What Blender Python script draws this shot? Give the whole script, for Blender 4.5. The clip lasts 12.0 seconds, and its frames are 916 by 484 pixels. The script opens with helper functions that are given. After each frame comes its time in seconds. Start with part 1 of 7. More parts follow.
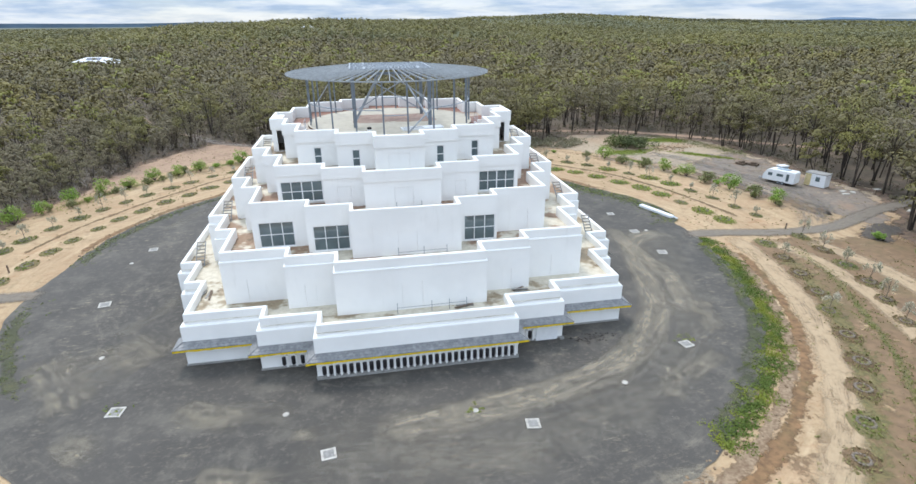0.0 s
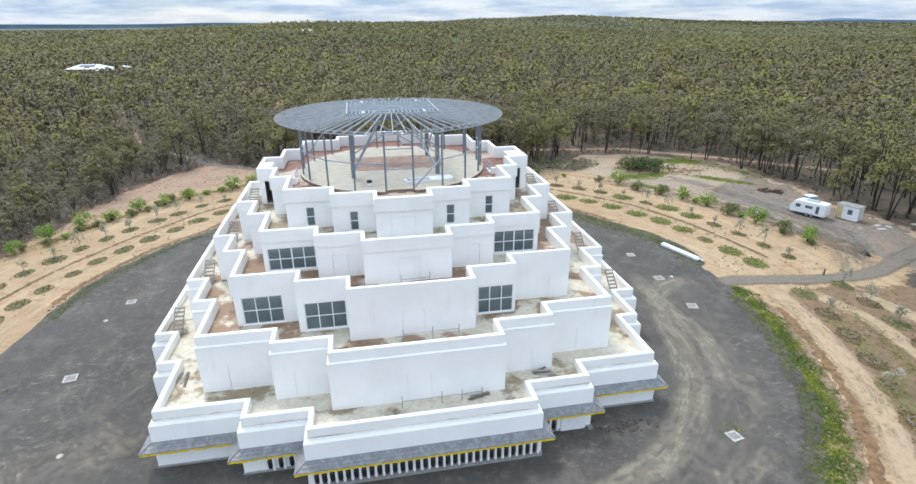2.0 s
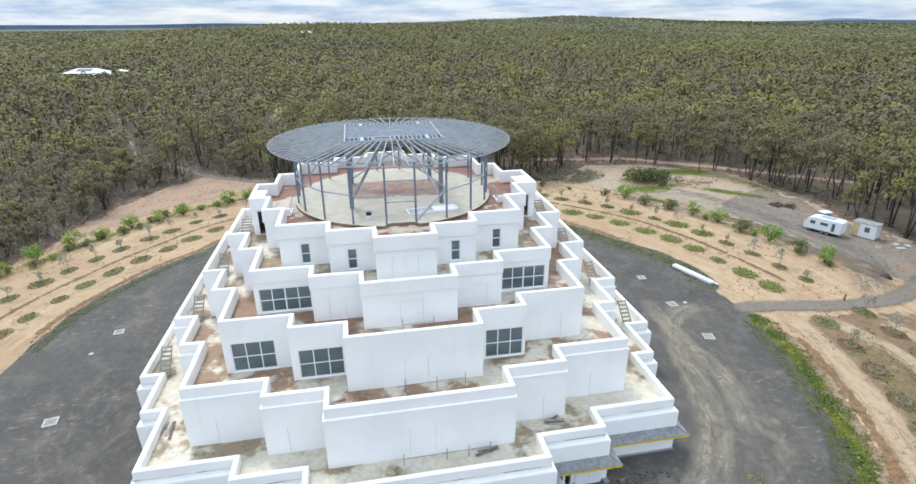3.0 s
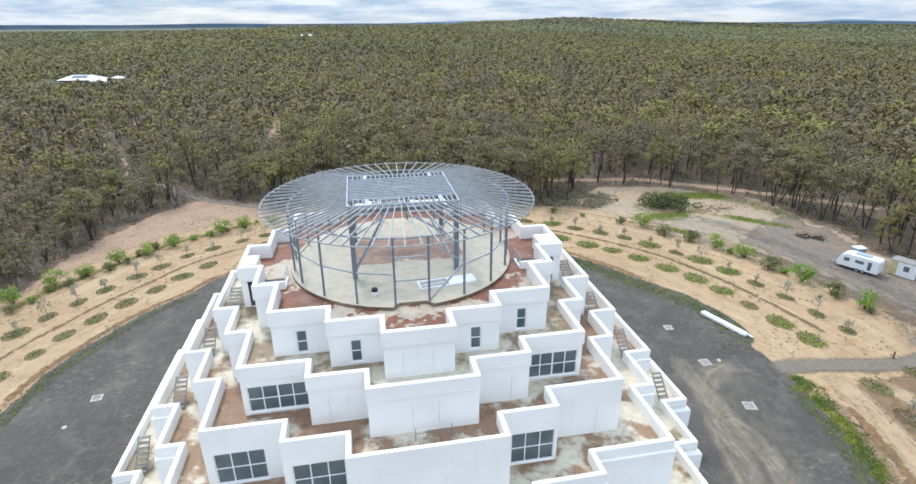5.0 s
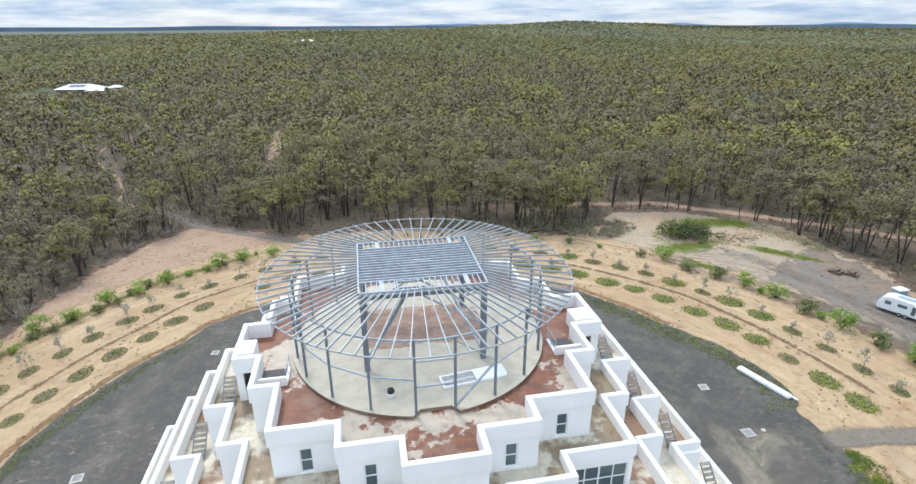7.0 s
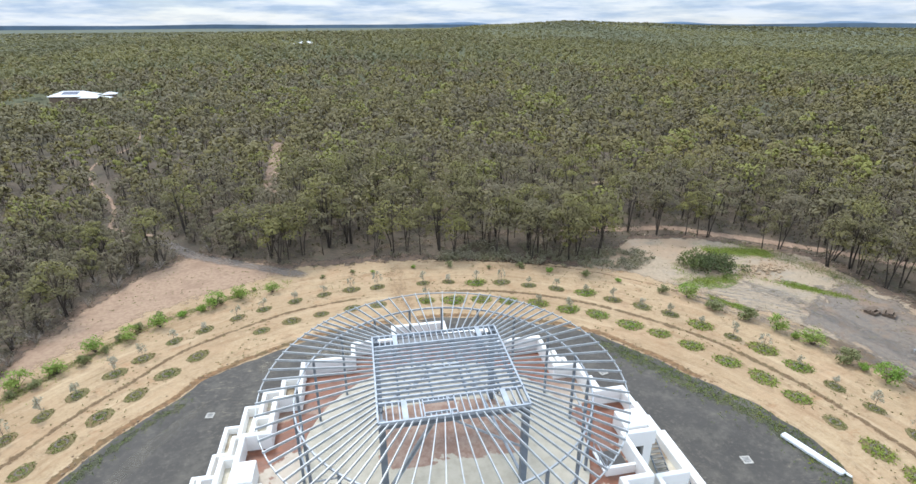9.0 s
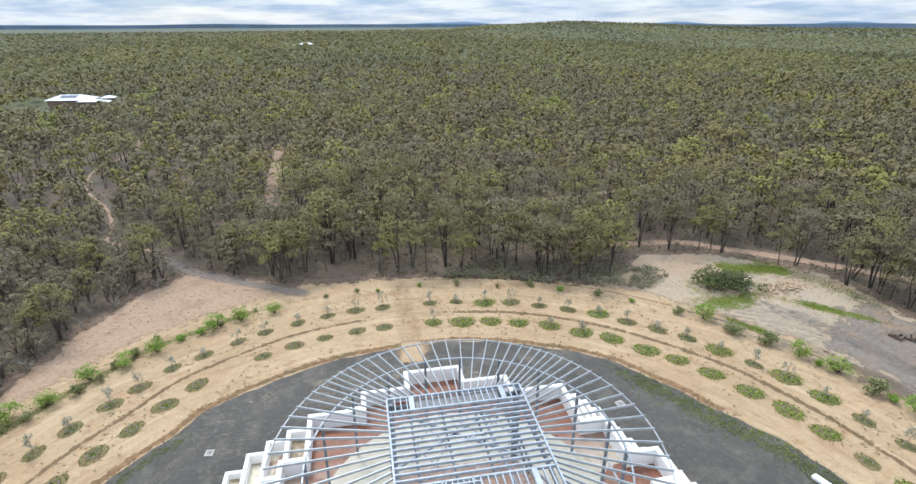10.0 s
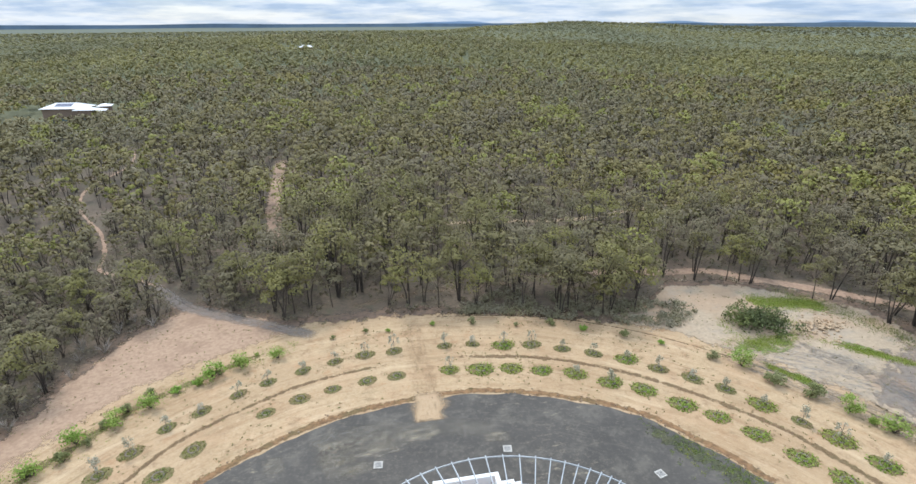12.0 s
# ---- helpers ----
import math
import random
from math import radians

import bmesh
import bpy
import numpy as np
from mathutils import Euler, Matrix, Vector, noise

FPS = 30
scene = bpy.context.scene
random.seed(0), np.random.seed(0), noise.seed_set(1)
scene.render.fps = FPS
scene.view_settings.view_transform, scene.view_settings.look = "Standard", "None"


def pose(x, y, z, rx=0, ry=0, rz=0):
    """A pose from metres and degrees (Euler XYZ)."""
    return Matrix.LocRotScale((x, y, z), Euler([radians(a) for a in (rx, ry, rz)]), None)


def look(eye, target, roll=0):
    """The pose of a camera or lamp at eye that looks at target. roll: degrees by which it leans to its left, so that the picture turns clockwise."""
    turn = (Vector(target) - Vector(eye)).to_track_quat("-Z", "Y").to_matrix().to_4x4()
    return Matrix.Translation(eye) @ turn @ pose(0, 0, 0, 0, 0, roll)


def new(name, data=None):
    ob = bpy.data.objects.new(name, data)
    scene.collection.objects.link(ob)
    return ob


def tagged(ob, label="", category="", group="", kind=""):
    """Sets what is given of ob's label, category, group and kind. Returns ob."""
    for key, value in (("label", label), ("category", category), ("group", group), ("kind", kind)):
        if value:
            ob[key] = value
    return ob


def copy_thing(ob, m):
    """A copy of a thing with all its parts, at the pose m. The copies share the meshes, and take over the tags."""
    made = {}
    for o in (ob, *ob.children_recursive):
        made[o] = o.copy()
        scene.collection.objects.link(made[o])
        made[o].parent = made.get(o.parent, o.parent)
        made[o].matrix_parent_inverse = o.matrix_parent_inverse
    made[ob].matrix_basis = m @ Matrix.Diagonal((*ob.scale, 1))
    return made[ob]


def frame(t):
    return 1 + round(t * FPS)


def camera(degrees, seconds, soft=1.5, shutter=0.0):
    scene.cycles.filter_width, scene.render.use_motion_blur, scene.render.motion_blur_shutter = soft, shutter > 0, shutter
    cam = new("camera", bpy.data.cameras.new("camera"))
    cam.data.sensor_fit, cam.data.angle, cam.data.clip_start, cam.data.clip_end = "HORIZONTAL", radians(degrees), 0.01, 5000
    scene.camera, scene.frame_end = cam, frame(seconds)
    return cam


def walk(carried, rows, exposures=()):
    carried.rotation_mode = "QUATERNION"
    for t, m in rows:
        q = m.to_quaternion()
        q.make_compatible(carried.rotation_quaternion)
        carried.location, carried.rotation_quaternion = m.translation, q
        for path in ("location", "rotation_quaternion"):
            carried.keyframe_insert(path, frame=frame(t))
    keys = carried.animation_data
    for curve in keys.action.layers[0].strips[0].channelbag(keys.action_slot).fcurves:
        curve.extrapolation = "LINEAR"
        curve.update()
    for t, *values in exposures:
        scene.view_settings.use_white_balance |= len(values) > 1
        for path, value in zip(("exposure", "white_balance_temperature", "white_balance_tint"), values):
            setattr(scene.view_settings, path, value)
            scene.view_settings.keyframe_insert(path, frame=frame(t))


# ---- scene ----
# ---- camera and its way ----
cam = camera(81.5, 12.0, soft=1.5)
ROWS = [
    (0.0, -3.34, -60.37, 26.76, -10.42, -22.54, -0.31),
    (0.5, -3.26, -58.29, 27.52, -10.39, -22.54, -0.32),
    (1.0, -3.16, -56.25, 28.31, -10.40, -22.50, -0.31),
    (1.5, -3.04, -54.27, 29.09, -10.45, -22.52, -0.32),
    (2.0, -2.91, -52.31, 29.86, -10.47, -22.51, -0.29),
    (2.5, -2.76, -50.38, 30.65, -10.46, -22.49, -0.30),
    (3.0, -2.61, -48.46, 31.44, -10.45, -22.50, -0.34),
    (5.0, -2.59, -41.03, 34.57, -10.45, -22.50, -0.26),
    (5.5, -2.71, -39.24, 35.30, -10.45, -22.40, -0.23),
    (6.0, -2.83, -37.45, 36.07, -10.46, -22.35, -0.25),
    (6.5, -2.95, -35.66, 36.87, -10.39, -22.32, -0.23),
    (7.0, -3.07, -33.83, 37.68, -10.41, -22.30, -0.21),
    (9.0, -3.78, -26.20, 41.28, -10.62, -22.47, -0.17),
    (9.5, -4.07, -24.15, 42.18, -10.62, -22.53, -0.14),
    (10.0, -4.37, -22.06, 43.06, -10.63, -22.52, -0.11),
    (10.5, -4.70, -19.95, 43.93, -10.64, -22.55, -0.10),
    (11.0, -5.01, -17.83, 44.75, -10.62, -22.57, -0.16),
    (11.5, -5.24, -15.77, 45.51, -10.63, -22.59, -0.07),
    (12.0, -5.44, -13.75, 46.25, -10.67, -22.62, -0.18),
]
walk(cam, [(t, pose(x, y, z, 90 + pitch, 0, yaw) @ pose(0, 0, 0, 0, 0, roll)) for t, x, y, z, yaw, pitch, roll in ROWS],
     exposures=[(0.0, 0.27), (12.0, 0.32)])

# ---- world, sun ----
SUN_ELEV, SUN_AZ = 58.0, -20.0   # the sun stands behind the temple, to the left, veiled by cloud
world = bpy.data.worlds.new("world")
scene.world = world
world.use_nodes = True
wn, wl = world.node_tree.nodes, world.node_tree.links
bg = wn["Background"]
sky = wn.new("ShaderNodeTexSky")
sky.sky_type = "NISHITA"
sky.sun_disc = False
sky.sun_elevation, sky.sun_rotation = radians(SUN_ELEV), radians(SUN_AZ)
sky.air_density, sky.dust_density, sky.ozone_density = 1.0, 0.3, 1.0
tc = wn.new("ShaderNodeTexCoord")
mapping = wn.new("ShaderNodeMapping")
mapping.inputs["Scale"].default_value = (1.0, 1.0, 8.0)
cloud = wn.new("ShaderNodeTexNoise")
cloud.inputs["Scale"].default_value, cloud.inputs["Detail"].default_value = 4.5, 8.0
cloud.inputs["Roughness"].default_value = 0.58
ramp = wn.new("ShaderNodeValToRGB")
ramp.color_ramp.elements[0].position, ramp.color_ramp.elements[1].position = 0.38, 0.56
ramp.color_ramp.elements[0].color = (0.8, 0.8, 0.8, 1)
mix = wn.new("ShaderNodeMixRGB")
# an overcast sky is brighter overhead than at the horizon
split = wn.new("ShaderNodeSeparateXYZ")
climb = wn.new("ShaderNodeMapRange")
climb.inputs["From Min"].default_value, climb.inputs["From Max"].default_value = 0.02, 0.42
climb.inputs["To Min"].default_value, climb.inputs["To Max"].default_value = 0.46, 1.04
tint = wn.new("ShaderNodeMixRGB")
tint.blend_type = "MULTIPLY"
tint.inputs["Fac"].default_value = 1.0
tone = wn.new("ShaderNodeMixRGB")
tone.inputs["Color1"].default_value, tone.inputs["Color2"].default_value = (7.2, 9.4, 12.6, 1), (9.4, 10.4, 11.7, 1)
wl.new(tone.outputs["Color"], tint.inputs["Color1"])
wl.new(tc.outputs["Generated"], split.inputs["Vector"])
wl.new(split.outputs["Z"], climb.inputs["Value"])
billow = wn.new("ShaderNodeTexNoise")
billow.inputs["Scale"].default_value, billow.inputs["Detail"].default_value, billow.inputs["Roughness"].default_value = 7.0, 8.0, 0.62
body = wn.new("ShaderNodeMapRange")
body.inputs["From Min"].default_value, body.inputs["From Max"].default_value = 0.4, 0.6
body.inputs["To Min"].default_value, body.inputs["To Max"].default_value = 0.86, 1.16
shape = wn.new("ShaderNodeMath")
shape.operation = "MULTIPLY"
wl.new(mapping.outputs["Vector"], billow.inputs["Vector"])
wl.new(billow.outputs["Fac"], body.inputs["Value"])
puff = wn.new("ShaderNodeMapRange")
puff.inputs["From Min"].default_value, puff.inputs["From Max"].default_value = 0.42, 0.58
wl.new(billow.outputs["Fac"], puff.inputs["Value"])
wl.new(puff.outputs["Result"], tone.inputs["Fac"])
wl.new(climb.outputs["Result"], shape.inputs[0])
wl.new(body.outputs["Result"], shape.inputs[1])
wl.new(shape.outputs[0], tint.inputs["Color2"])
wl.new(tint.outputs["Color"], mix.inputs["Color2"])
wl.new(tc.outputs["Generated"], mapping.inputs["Vector"])
wl.new(mapping.outputs["Vector"], cloud.inputs["Vector"])
wl.new(cloud.outputs["Fac"], ramp.inputs["Fac"])
wl.new(ramp.outputs["Color"], mix.inputs["Fac"])
wl.new(sky.outputs["Color"], mix.inputs["Color1"])
wl.new(mix.outputs["Color"], bg.inputs["Color"])
bg.inputs["Strength"].default_value = 0.13

sun = new("sun", bpy.data.lights.new("sun", "SUN"))
sun.data.energy, sun.data.angle, sun.data.color = 2.0, radians(12), (1.0, 0.975, 0.94)
az, el = radians(SUN_AZ), radians(SUN_ELEV)
sun.matrix_world = look((0, 0, 200), (-math.sin(az) * math.cos(el) * 100, -math.cos(az) * math.cos(el) * 100, 200 - math.sin(el) * 100))


# ---- materials ----
def srgb(r, g, b):
    return tuple(((v / 255 + 0.055) / 1.055) ** 2.4 if v > 10 else v / 3295 for v in (r, g, b)) + (1,)


class Mat:
    """A small builder for procedural node materials, in world coordinates."""

    def __init__(self, name, rough=0.8, metal=0.0, coords="Position"):
        self.m = bpy.data.materials.new(name)
        self.m.use_nodes = True
        self.n, self.l = self.m.node_tree.nodes, self.m.node_tree.links
        self.p = self.n["Principled BSDF"]
        self.p.inputs["Roughness"].default_value, self.p.inputs["Metallic"].default_value = rough, metal
        if coords == "Position":
            self.co = self.n.new("ShaderNodeNewGeometry").outputs["Position"]
        else:
            self.co = self.n.new("ShaderNodeTexCoord").outputs["Object"]

    def ring(self):
        """Coordinates along and across rings round the temple, for the next noises."""
        flat = self.n.new("ShaderNodeSeparateXYZ")
        self.l.new(self.co, flat.inputs["Vector"])
        r = self.n.new("ShaderNodeVectorMath")
        r.operation = "LENGTH"
        self.l.new(self.co, r.inputs[0])
        a = self.n.new("ShaderNodeMath")
        a.operation = "ARCTAN2"
        self.l.new(flat.outputs["X"], a.inputs[0])
        self.l.new(flat.outputs["Y"], a.inputs[1])
        c = self.n.new("ShaderNodeCombineXYZ")
        self.l.new(r.outputs["Value"], c.inputs["X"])
        self.l.new(a.outputs[0], c.inputs["Y"])
        self.co = c.outputs["Vector"]
        return self

    def noise(self, scale, detail=4.0, rough=0.55, stretch=(1, 1, 1), kind="Noise", offset=(0, 0, 0)):
        mp = self.n.new("ShaderNodeMapping")
        mp.inputs["Scale"].default_value = stretch
        mp.inputs["Location"].default_value = offset
        self.l.new(self.co, mp.inputs["Vector"])
        t = self.n.new("ShaderNodeTex" + kind)
        t.inputs["Scale"].default_value = scale
        if kind == "Noise":
            t.inputs["Detail"].default_value, t.inputs["Roughness"].default_value = detail, rough
        self.l.new(mp.outputs["Vector"], t.inputs["Vector"])
        return t.outputs["Fac"] if kind == "Noise" else t.outputs["Distance"]

    def step(self, fac, a, b):
        r = self.n.new("ShaderNodeMapRange")
        r.interpolation_type = "SMOOTHSTEP"
        r.inputs["From Min"].default_value, r.inputs["From Max"].default_value = a, b
        self.l.new(fac, r.inputs["Value"])
        return r.outputs["Result"]

    def times(self, a, b):
        r = self.n.new("ShaderNodeMath")
        r.operation = "MULTIPLY"
        for i, v in enumerate((a, b)):
            if isinstance(v, (int, float)):
                r.inputs[i].default_value = v
            else:
                self.l.new(v, r.inputs[i])
        return r.outputs[0]

    def mix(self, fac, a, b, mode="MIX"):
        r = self.n.new("ShaderNodeMixRGB")
        r.blend_type = mode
        for key, v in (("Fac", fac), ("Color1", a), ("Color2", b)):
            if isinstance(v, (int, float, tuple)):
                r.inputs[key].default_value = v
            else:
                self.l.new(v, r.inputs[key])
        return r.outputs["Color"]

    def base(self, colour):
        if isinstance(colour, tuple):
            self.p.inputs["Base Color"].default_value = colour
        else:
            self.l.new(colour, self.p.inputs["Base Color"])
        return self

    def bump(self, fac, strength=0.3, distance=0.02):
        b = self.n.new("ShaderNodeBump")
        b.inputs["Strength"].default_value, b.inputs["Distance"].default_value = strength, distance
        self.l.new(fac, b.inputs["Height"])
        self.l.new(b.outputs["Normal"], self.p.inputs["Normal"])
        return self

    def island(self):
        return self.n.new("ShaderNodeNewGeometry").outputs["Random Per Island"]

    def worn(self, most=1.0, scale=0.9, thin=0.0):
        """Let the surface break up in patches towards the rim of its sheet, and show what lies beneath; thin: gaps all over."""
        at = self.n.new("ShaderNodeAttribute")
        at.attribute_name = "rim"
        self.co = self.n.new("ShaderNodeNewGeometry").outputs["Position"]
        patch = self.noise(scale, 7, 0.72, offset=(4, 4, 0))
        s = self.n.new("ShaderNodeMath")
        s.operation = "MULTIPLY_ADD"
        s.inputs[1].default_value = -0.36
        self.l.new(at.outputs["Fac"], s.inputs[0])
        self.l.new(patch, s.inputs[2])
        show = self.times(self.step(s.outputs[0], 0.22 + thin, 0.34 + thin), most)
        clear = self.n.new("ShaderNodeBsdfTransparent")
        m = self.n.new("ShaderNodeMixShader")
        self.l.new(show, m.inputs["Fac"])
        self.l.new(clear.outputs["BSDF"], m.inputs[1])
        self.l.new(self.p.outputs["BSDF"], m.inputs[2])
        self.l.new(m.outputs["Shader"], self.n["Material Output"].inputs["Surface"])
        return self

    def object_random(self):
        return self.n.new("ShaderNodeObjectInfo").outputs["Random"]


def make_plaster():
    k = Mat("white_render", 0.75)
    streak = k.step(k.noise(1.6, 5, 0.6, (1, 1, 0.18)), 0.56, 0.8)
    cloudy = k.noise(0.35, 4)
    c = k.mix(k.step(cloudy, 0.35, 0.7), (0.835, 0.825, 0.80, 1), (0.79, 0.78, 0.757, 1))
    c = k.mix(k.times(streak, 0.16), c, (0.52, 0.49, 0.44, 1))
    return k.base(c).bump(k.noise(9, 5), 0.12, 0.02).m


def make_terrace(name, stain, amount, seed):
    k = Mat(name, 0.7)
    big = k.noise(0.30, 7, 0.62, offset=(seed, seed * 2, 0))
    fine = k.noise(2.6, 6, 0.65, offset=(seed, 0, 0))
    c = k.mix(k.step(fine, 0.35, 0.7), srgb(200, 192, 174), srgb(180, 171, 152))
    c = k.mix(k.times(k.step(k.noise(0.5, 6, 0.65, offset=(3, seed, 0)), 0.48, 0.7), 0.6), c, srgb(168, 154, 130))
    patch = k.step(big, 0.66 - amount, 0.76 - amount)
    c = k.mix(k.times(patch, 0.8), c, stain)
    dark = k.times(k.step(k.noise(0.9, 8, 0.75, offset=(seed, 9, 0)), 0.5, 0.66), k.step(big, 0.62 - amount, 0.82 - amount))
    c = k.mix(k.times(dark, 0.8), c, srgb(82, 68, 48))
    return k.base(c).bump(fine, 0.2, 0.02).m


def make_roof_floor():
    k = Mat("roof_membrane", 0.55)
    edge = k.noise(0.26, 7, 0.66, offset=(4, 1, 0))
    wet = k.noise(0.55, 6, 0.68, offset=(2, 7, 0))
    courses = k.noise(1.6, 5, 0.65, (0.5, 1.3, 1))
    red = k.mix(k.step(courses, 0.3, 0.7), srgb(132, 80, 55), srgb(100, 63, 47))
    red = k.mix(k.times(k.step(wet, 0.48, 0.62), 0.7), red, srgb(132, 102, 86))
    red = k.mix(k.times(k.step(k.noise(1.1, 7, 0.75, offset=(9, 2, 0)), 0.55, 0.7), 0.5), red, srgb(74, 56, 46))
    pale = k.mix(k.step(k.noise(1.8, 5), 0.4, 0.7), srgb(178, 165, 148), srgb(160, 147, 130))
    flat = k.n.new("ShaderNodeSeparateXYZ")
    k.l.new(k.co, flat.inputs["Vector"])
    c = k.mix(k.times(k.step(edge, 0.51, 0.53), k.step(flat.outputs["Y"], 6.0, 2.0)), red, pale)
    c = k.mix(k.times(k.step(k.noise(0.9, 6, 0.7), 0.58, 0.72), 0.35), c, srgb(110, 92, 82))
    return k.base(c).bump(courses, 0.1, 0.01).m


def make_speckled(name, a, b, scale, rough=0.85, c2=None, amount=0.5, bump=0.3, stretch=(1, 1, 1), worn=0.0, thin=0.0, patch=0.9):
    k = Mat(name, rough)
    fine = k.noise(scale, 6, 0.6, stretch)
    c = k.mix(k.step(fine, 0.35, 0.68), a, b)
    if c2:
        c = k.mix(k.times(k.step(k.noise(scale * 0.17, 5, 0.6, stretch, offset=(3, 7, 1)), 0.48, 0.68), amount), c, c2)
    k.base(c).bump(fine, bump, 0.03)
    return (k.worn(worn, patch, thin) if worn else k).m


def make_lanes(name, a, b, most, solid):
    """Dust or gravel drawn out along a track; solid: how little the bed beneath shows through."""
    k = Mat(name, 0.95)
    grain = k.noise(3.0, 7, 0.7)
    both = k.n.new("ShaderNodeAttribute")
    both.attribute_name = "lane"
    rim = k.n.new("ShaderNodeAttribute")
    rim.attribute_name = "rim"
    patch = k.noise(0.8, 8, 0.78, offset=(2, 6, 0))
    k.co = both.outputs["Vector"]
    streak = k.noise(1.0, 8, 0.75, (1.5, 0.22, 1))
    c = k.mix(k.step(grain, 0.3, 0.7), a, b)
    c = k.mix(k.times(k.step(streak, 0.45, 0.7), 0.6), c, b)
    k.base(c).bump(grain, 0.2, 0.02)
    show = k.times(k.step(streak, 0.36 - 0.3 * solid, 0.68 - 0.3 * solid), k.step(patch, 0.34 - 0.3 * solid, 0.62 - 0.3 * solid))
    fade = k.n.new("ShaderNodeMath")
    fade.operation = "SUBTRACT"
    fade.inputs[0].default_value = 1.0
    k.l.new(rim.outputs["Fac"], fade.inputs[1])
    ragged_edge = k.n.new("ShaderNodeMath")
    ragged_edge.operation = "MULTIPLY_ADD"
    ragged_edge.inputs[1].default_value = 1.2
    k.l.new(grain, ragged_edge.inputs[0])
    k.l.new(fade.outputs[0], ragged_edge.inputs[2])
    show = k.times(k.times(show, k.step(ragged_edge.outputs[0], 0.6, 1.6)), most)
    clear = k.n.new("ShaderNodeBsdfTransparent")
    m = k.n.new("ShaderNodeMixShader")
    k.l.new(show, m.inputs["Fac"])
    k.l.new(clear.outputs["BSDF"], m.inputs[1])
    k.l.new(k.p.outputs["BSDF"], m.inputs[2])
    k.l.new(m.outputs["Shader"], k.n["Material Output"].inputs["Surface"])
    return k.m


def make_asphalt():
    k = Mat("dusty_asphalt", 0.85)
    grain = k.noise(6, 6, 0.7)
    wide = k.noise(0.06, 5, 0.6)
    c = k.mix(k.step(wide, 0.3, 0.7), srgb(62, 59, 55), srgb(76, 72, 67))
    c = k.mix(k.times(k.step(k.noise(0.16, 6, 0.62, offset=(5, 2, 0)), 0.52, 0.7), 0.5), c, srgb(54, 51, 47))
    c = k.mix(k.times(k.step(k.noise(0.30, 7, 0.70, offset=(1, 5, 0)), 0.46, 0.70), 0.7), c, srgb(100, 95, 86))
    c = k.mix(k.times(k.step(k.noise(1.7, 8, 0.8, offset=(6, 1, 0)), 0.5, 0.70), 0.55), c, srgb(116, 109, 98))
    speck = k.step(k.noise(0.8, 8, 0.78, (1, 2.2, 1), offset=(8, 3, 0)), 0.52, 0.74)
    gate = k.step(k.noise(0.085, 4, 0.55, offset=(2, 9, 0)), 0.46, 0.62)
    c = k.mix(k.times(k.times(speck, gate), 0.9), c, srgb(156, 144, 122))
    k.ring()
    tracks = k.step(k.noise(0.9, 7, 0.75, (1.3, 9, 1), offset=(0, 4, 0)), 0.5, 0.75)
    lane = k.step(k.noise(0.2, 3, 0.5, (1, 2.5, 1), offset=(3, 1, 0)), 0.5, 0.66)
    c = k.mix(k.times(k.times(tracks, lane), 0.5), c, srgb(136, 127, 112))
    c = k.mix(k.times(grain, 0.22), c, srgb(58, 55, 51))
    return k.base(c).bump(grain, 0.25, 0.02).m


def make_sand():
    k = Mat("sandy_clay", 0.95)
    fine = k.noise(3.0, 6, 0.65)
    c = k.mix(k.step(fine, 0.3, 0.7), srgb(173, 151, 120), srgb(159, 134, 102))
    c = k.mix(k.times(k.step(k.noise(0.16, 5, 0.6), 0.45, 0.7), 0.7), c, srgb(168, 138, 107))
    c = k.mix(k.times(k.step(k.noise(0.55, 8, 0.75, offset=(2, 8, 0)), 0.5, 0.66), 0.75), c, srgb(126, 102, 76))
    c = k.mix(k.times(k.step(k.noise(0.22, 8, 0.74, (1, 1.6, 1), offset=(6, 3, 0)), 0.55, 0.66), 0.6), c, srgb(150, 112, 78))
    c = k.mix(k.times(k.step(k.noise(0.05, 5, 0.6, offset=(4, 4, 0)), 0.45, 0.65), 0.6), c, srgb(148, 122, 92))
    c = k.mix(k.times(k.step(k.noise(1.3, 9, 0.82, offset=(9, 9, 0)), 0.5, 0.64), 0.5), c, srgb(132, 111, 87))
    c = k.mix(k.times(k.step(k.noise(0.9, 9, 0.8, offset=(1, 7, 0)), 0.52, 0.68), 0.5), c, srgb(190, 168, 137))
    k.ring()
    ruts = k.step(k.noise(1.0, 7, 0.7, (1, 6, 1)), 0.48, 0.68)
    c = k.mix(k.times(ruts, 0.65), c, srgb(137, 109, 80))
    dry = k.step(k.noise(0.8, 7, 0.7, (1, 10, 1), offset=(1, 6, 0)), 0.52, 0.7)
    c = k.mix(k.times(dry, 0.5), c, srgb(125, 109, 81))
    pale = k.step(k.noise(0.7, 6, 0.65, (1, 5, 1), offset=(7, 2, 0)), 0.52, 0.7)
    c = k.mix(k.times(pale, 0.5), c, srgb(190, 168, 137))
    return k.base(c).bump(k.noise(2.2, 8, 0.75), 0.6, 0.1).worn(1.0, 0.5).m


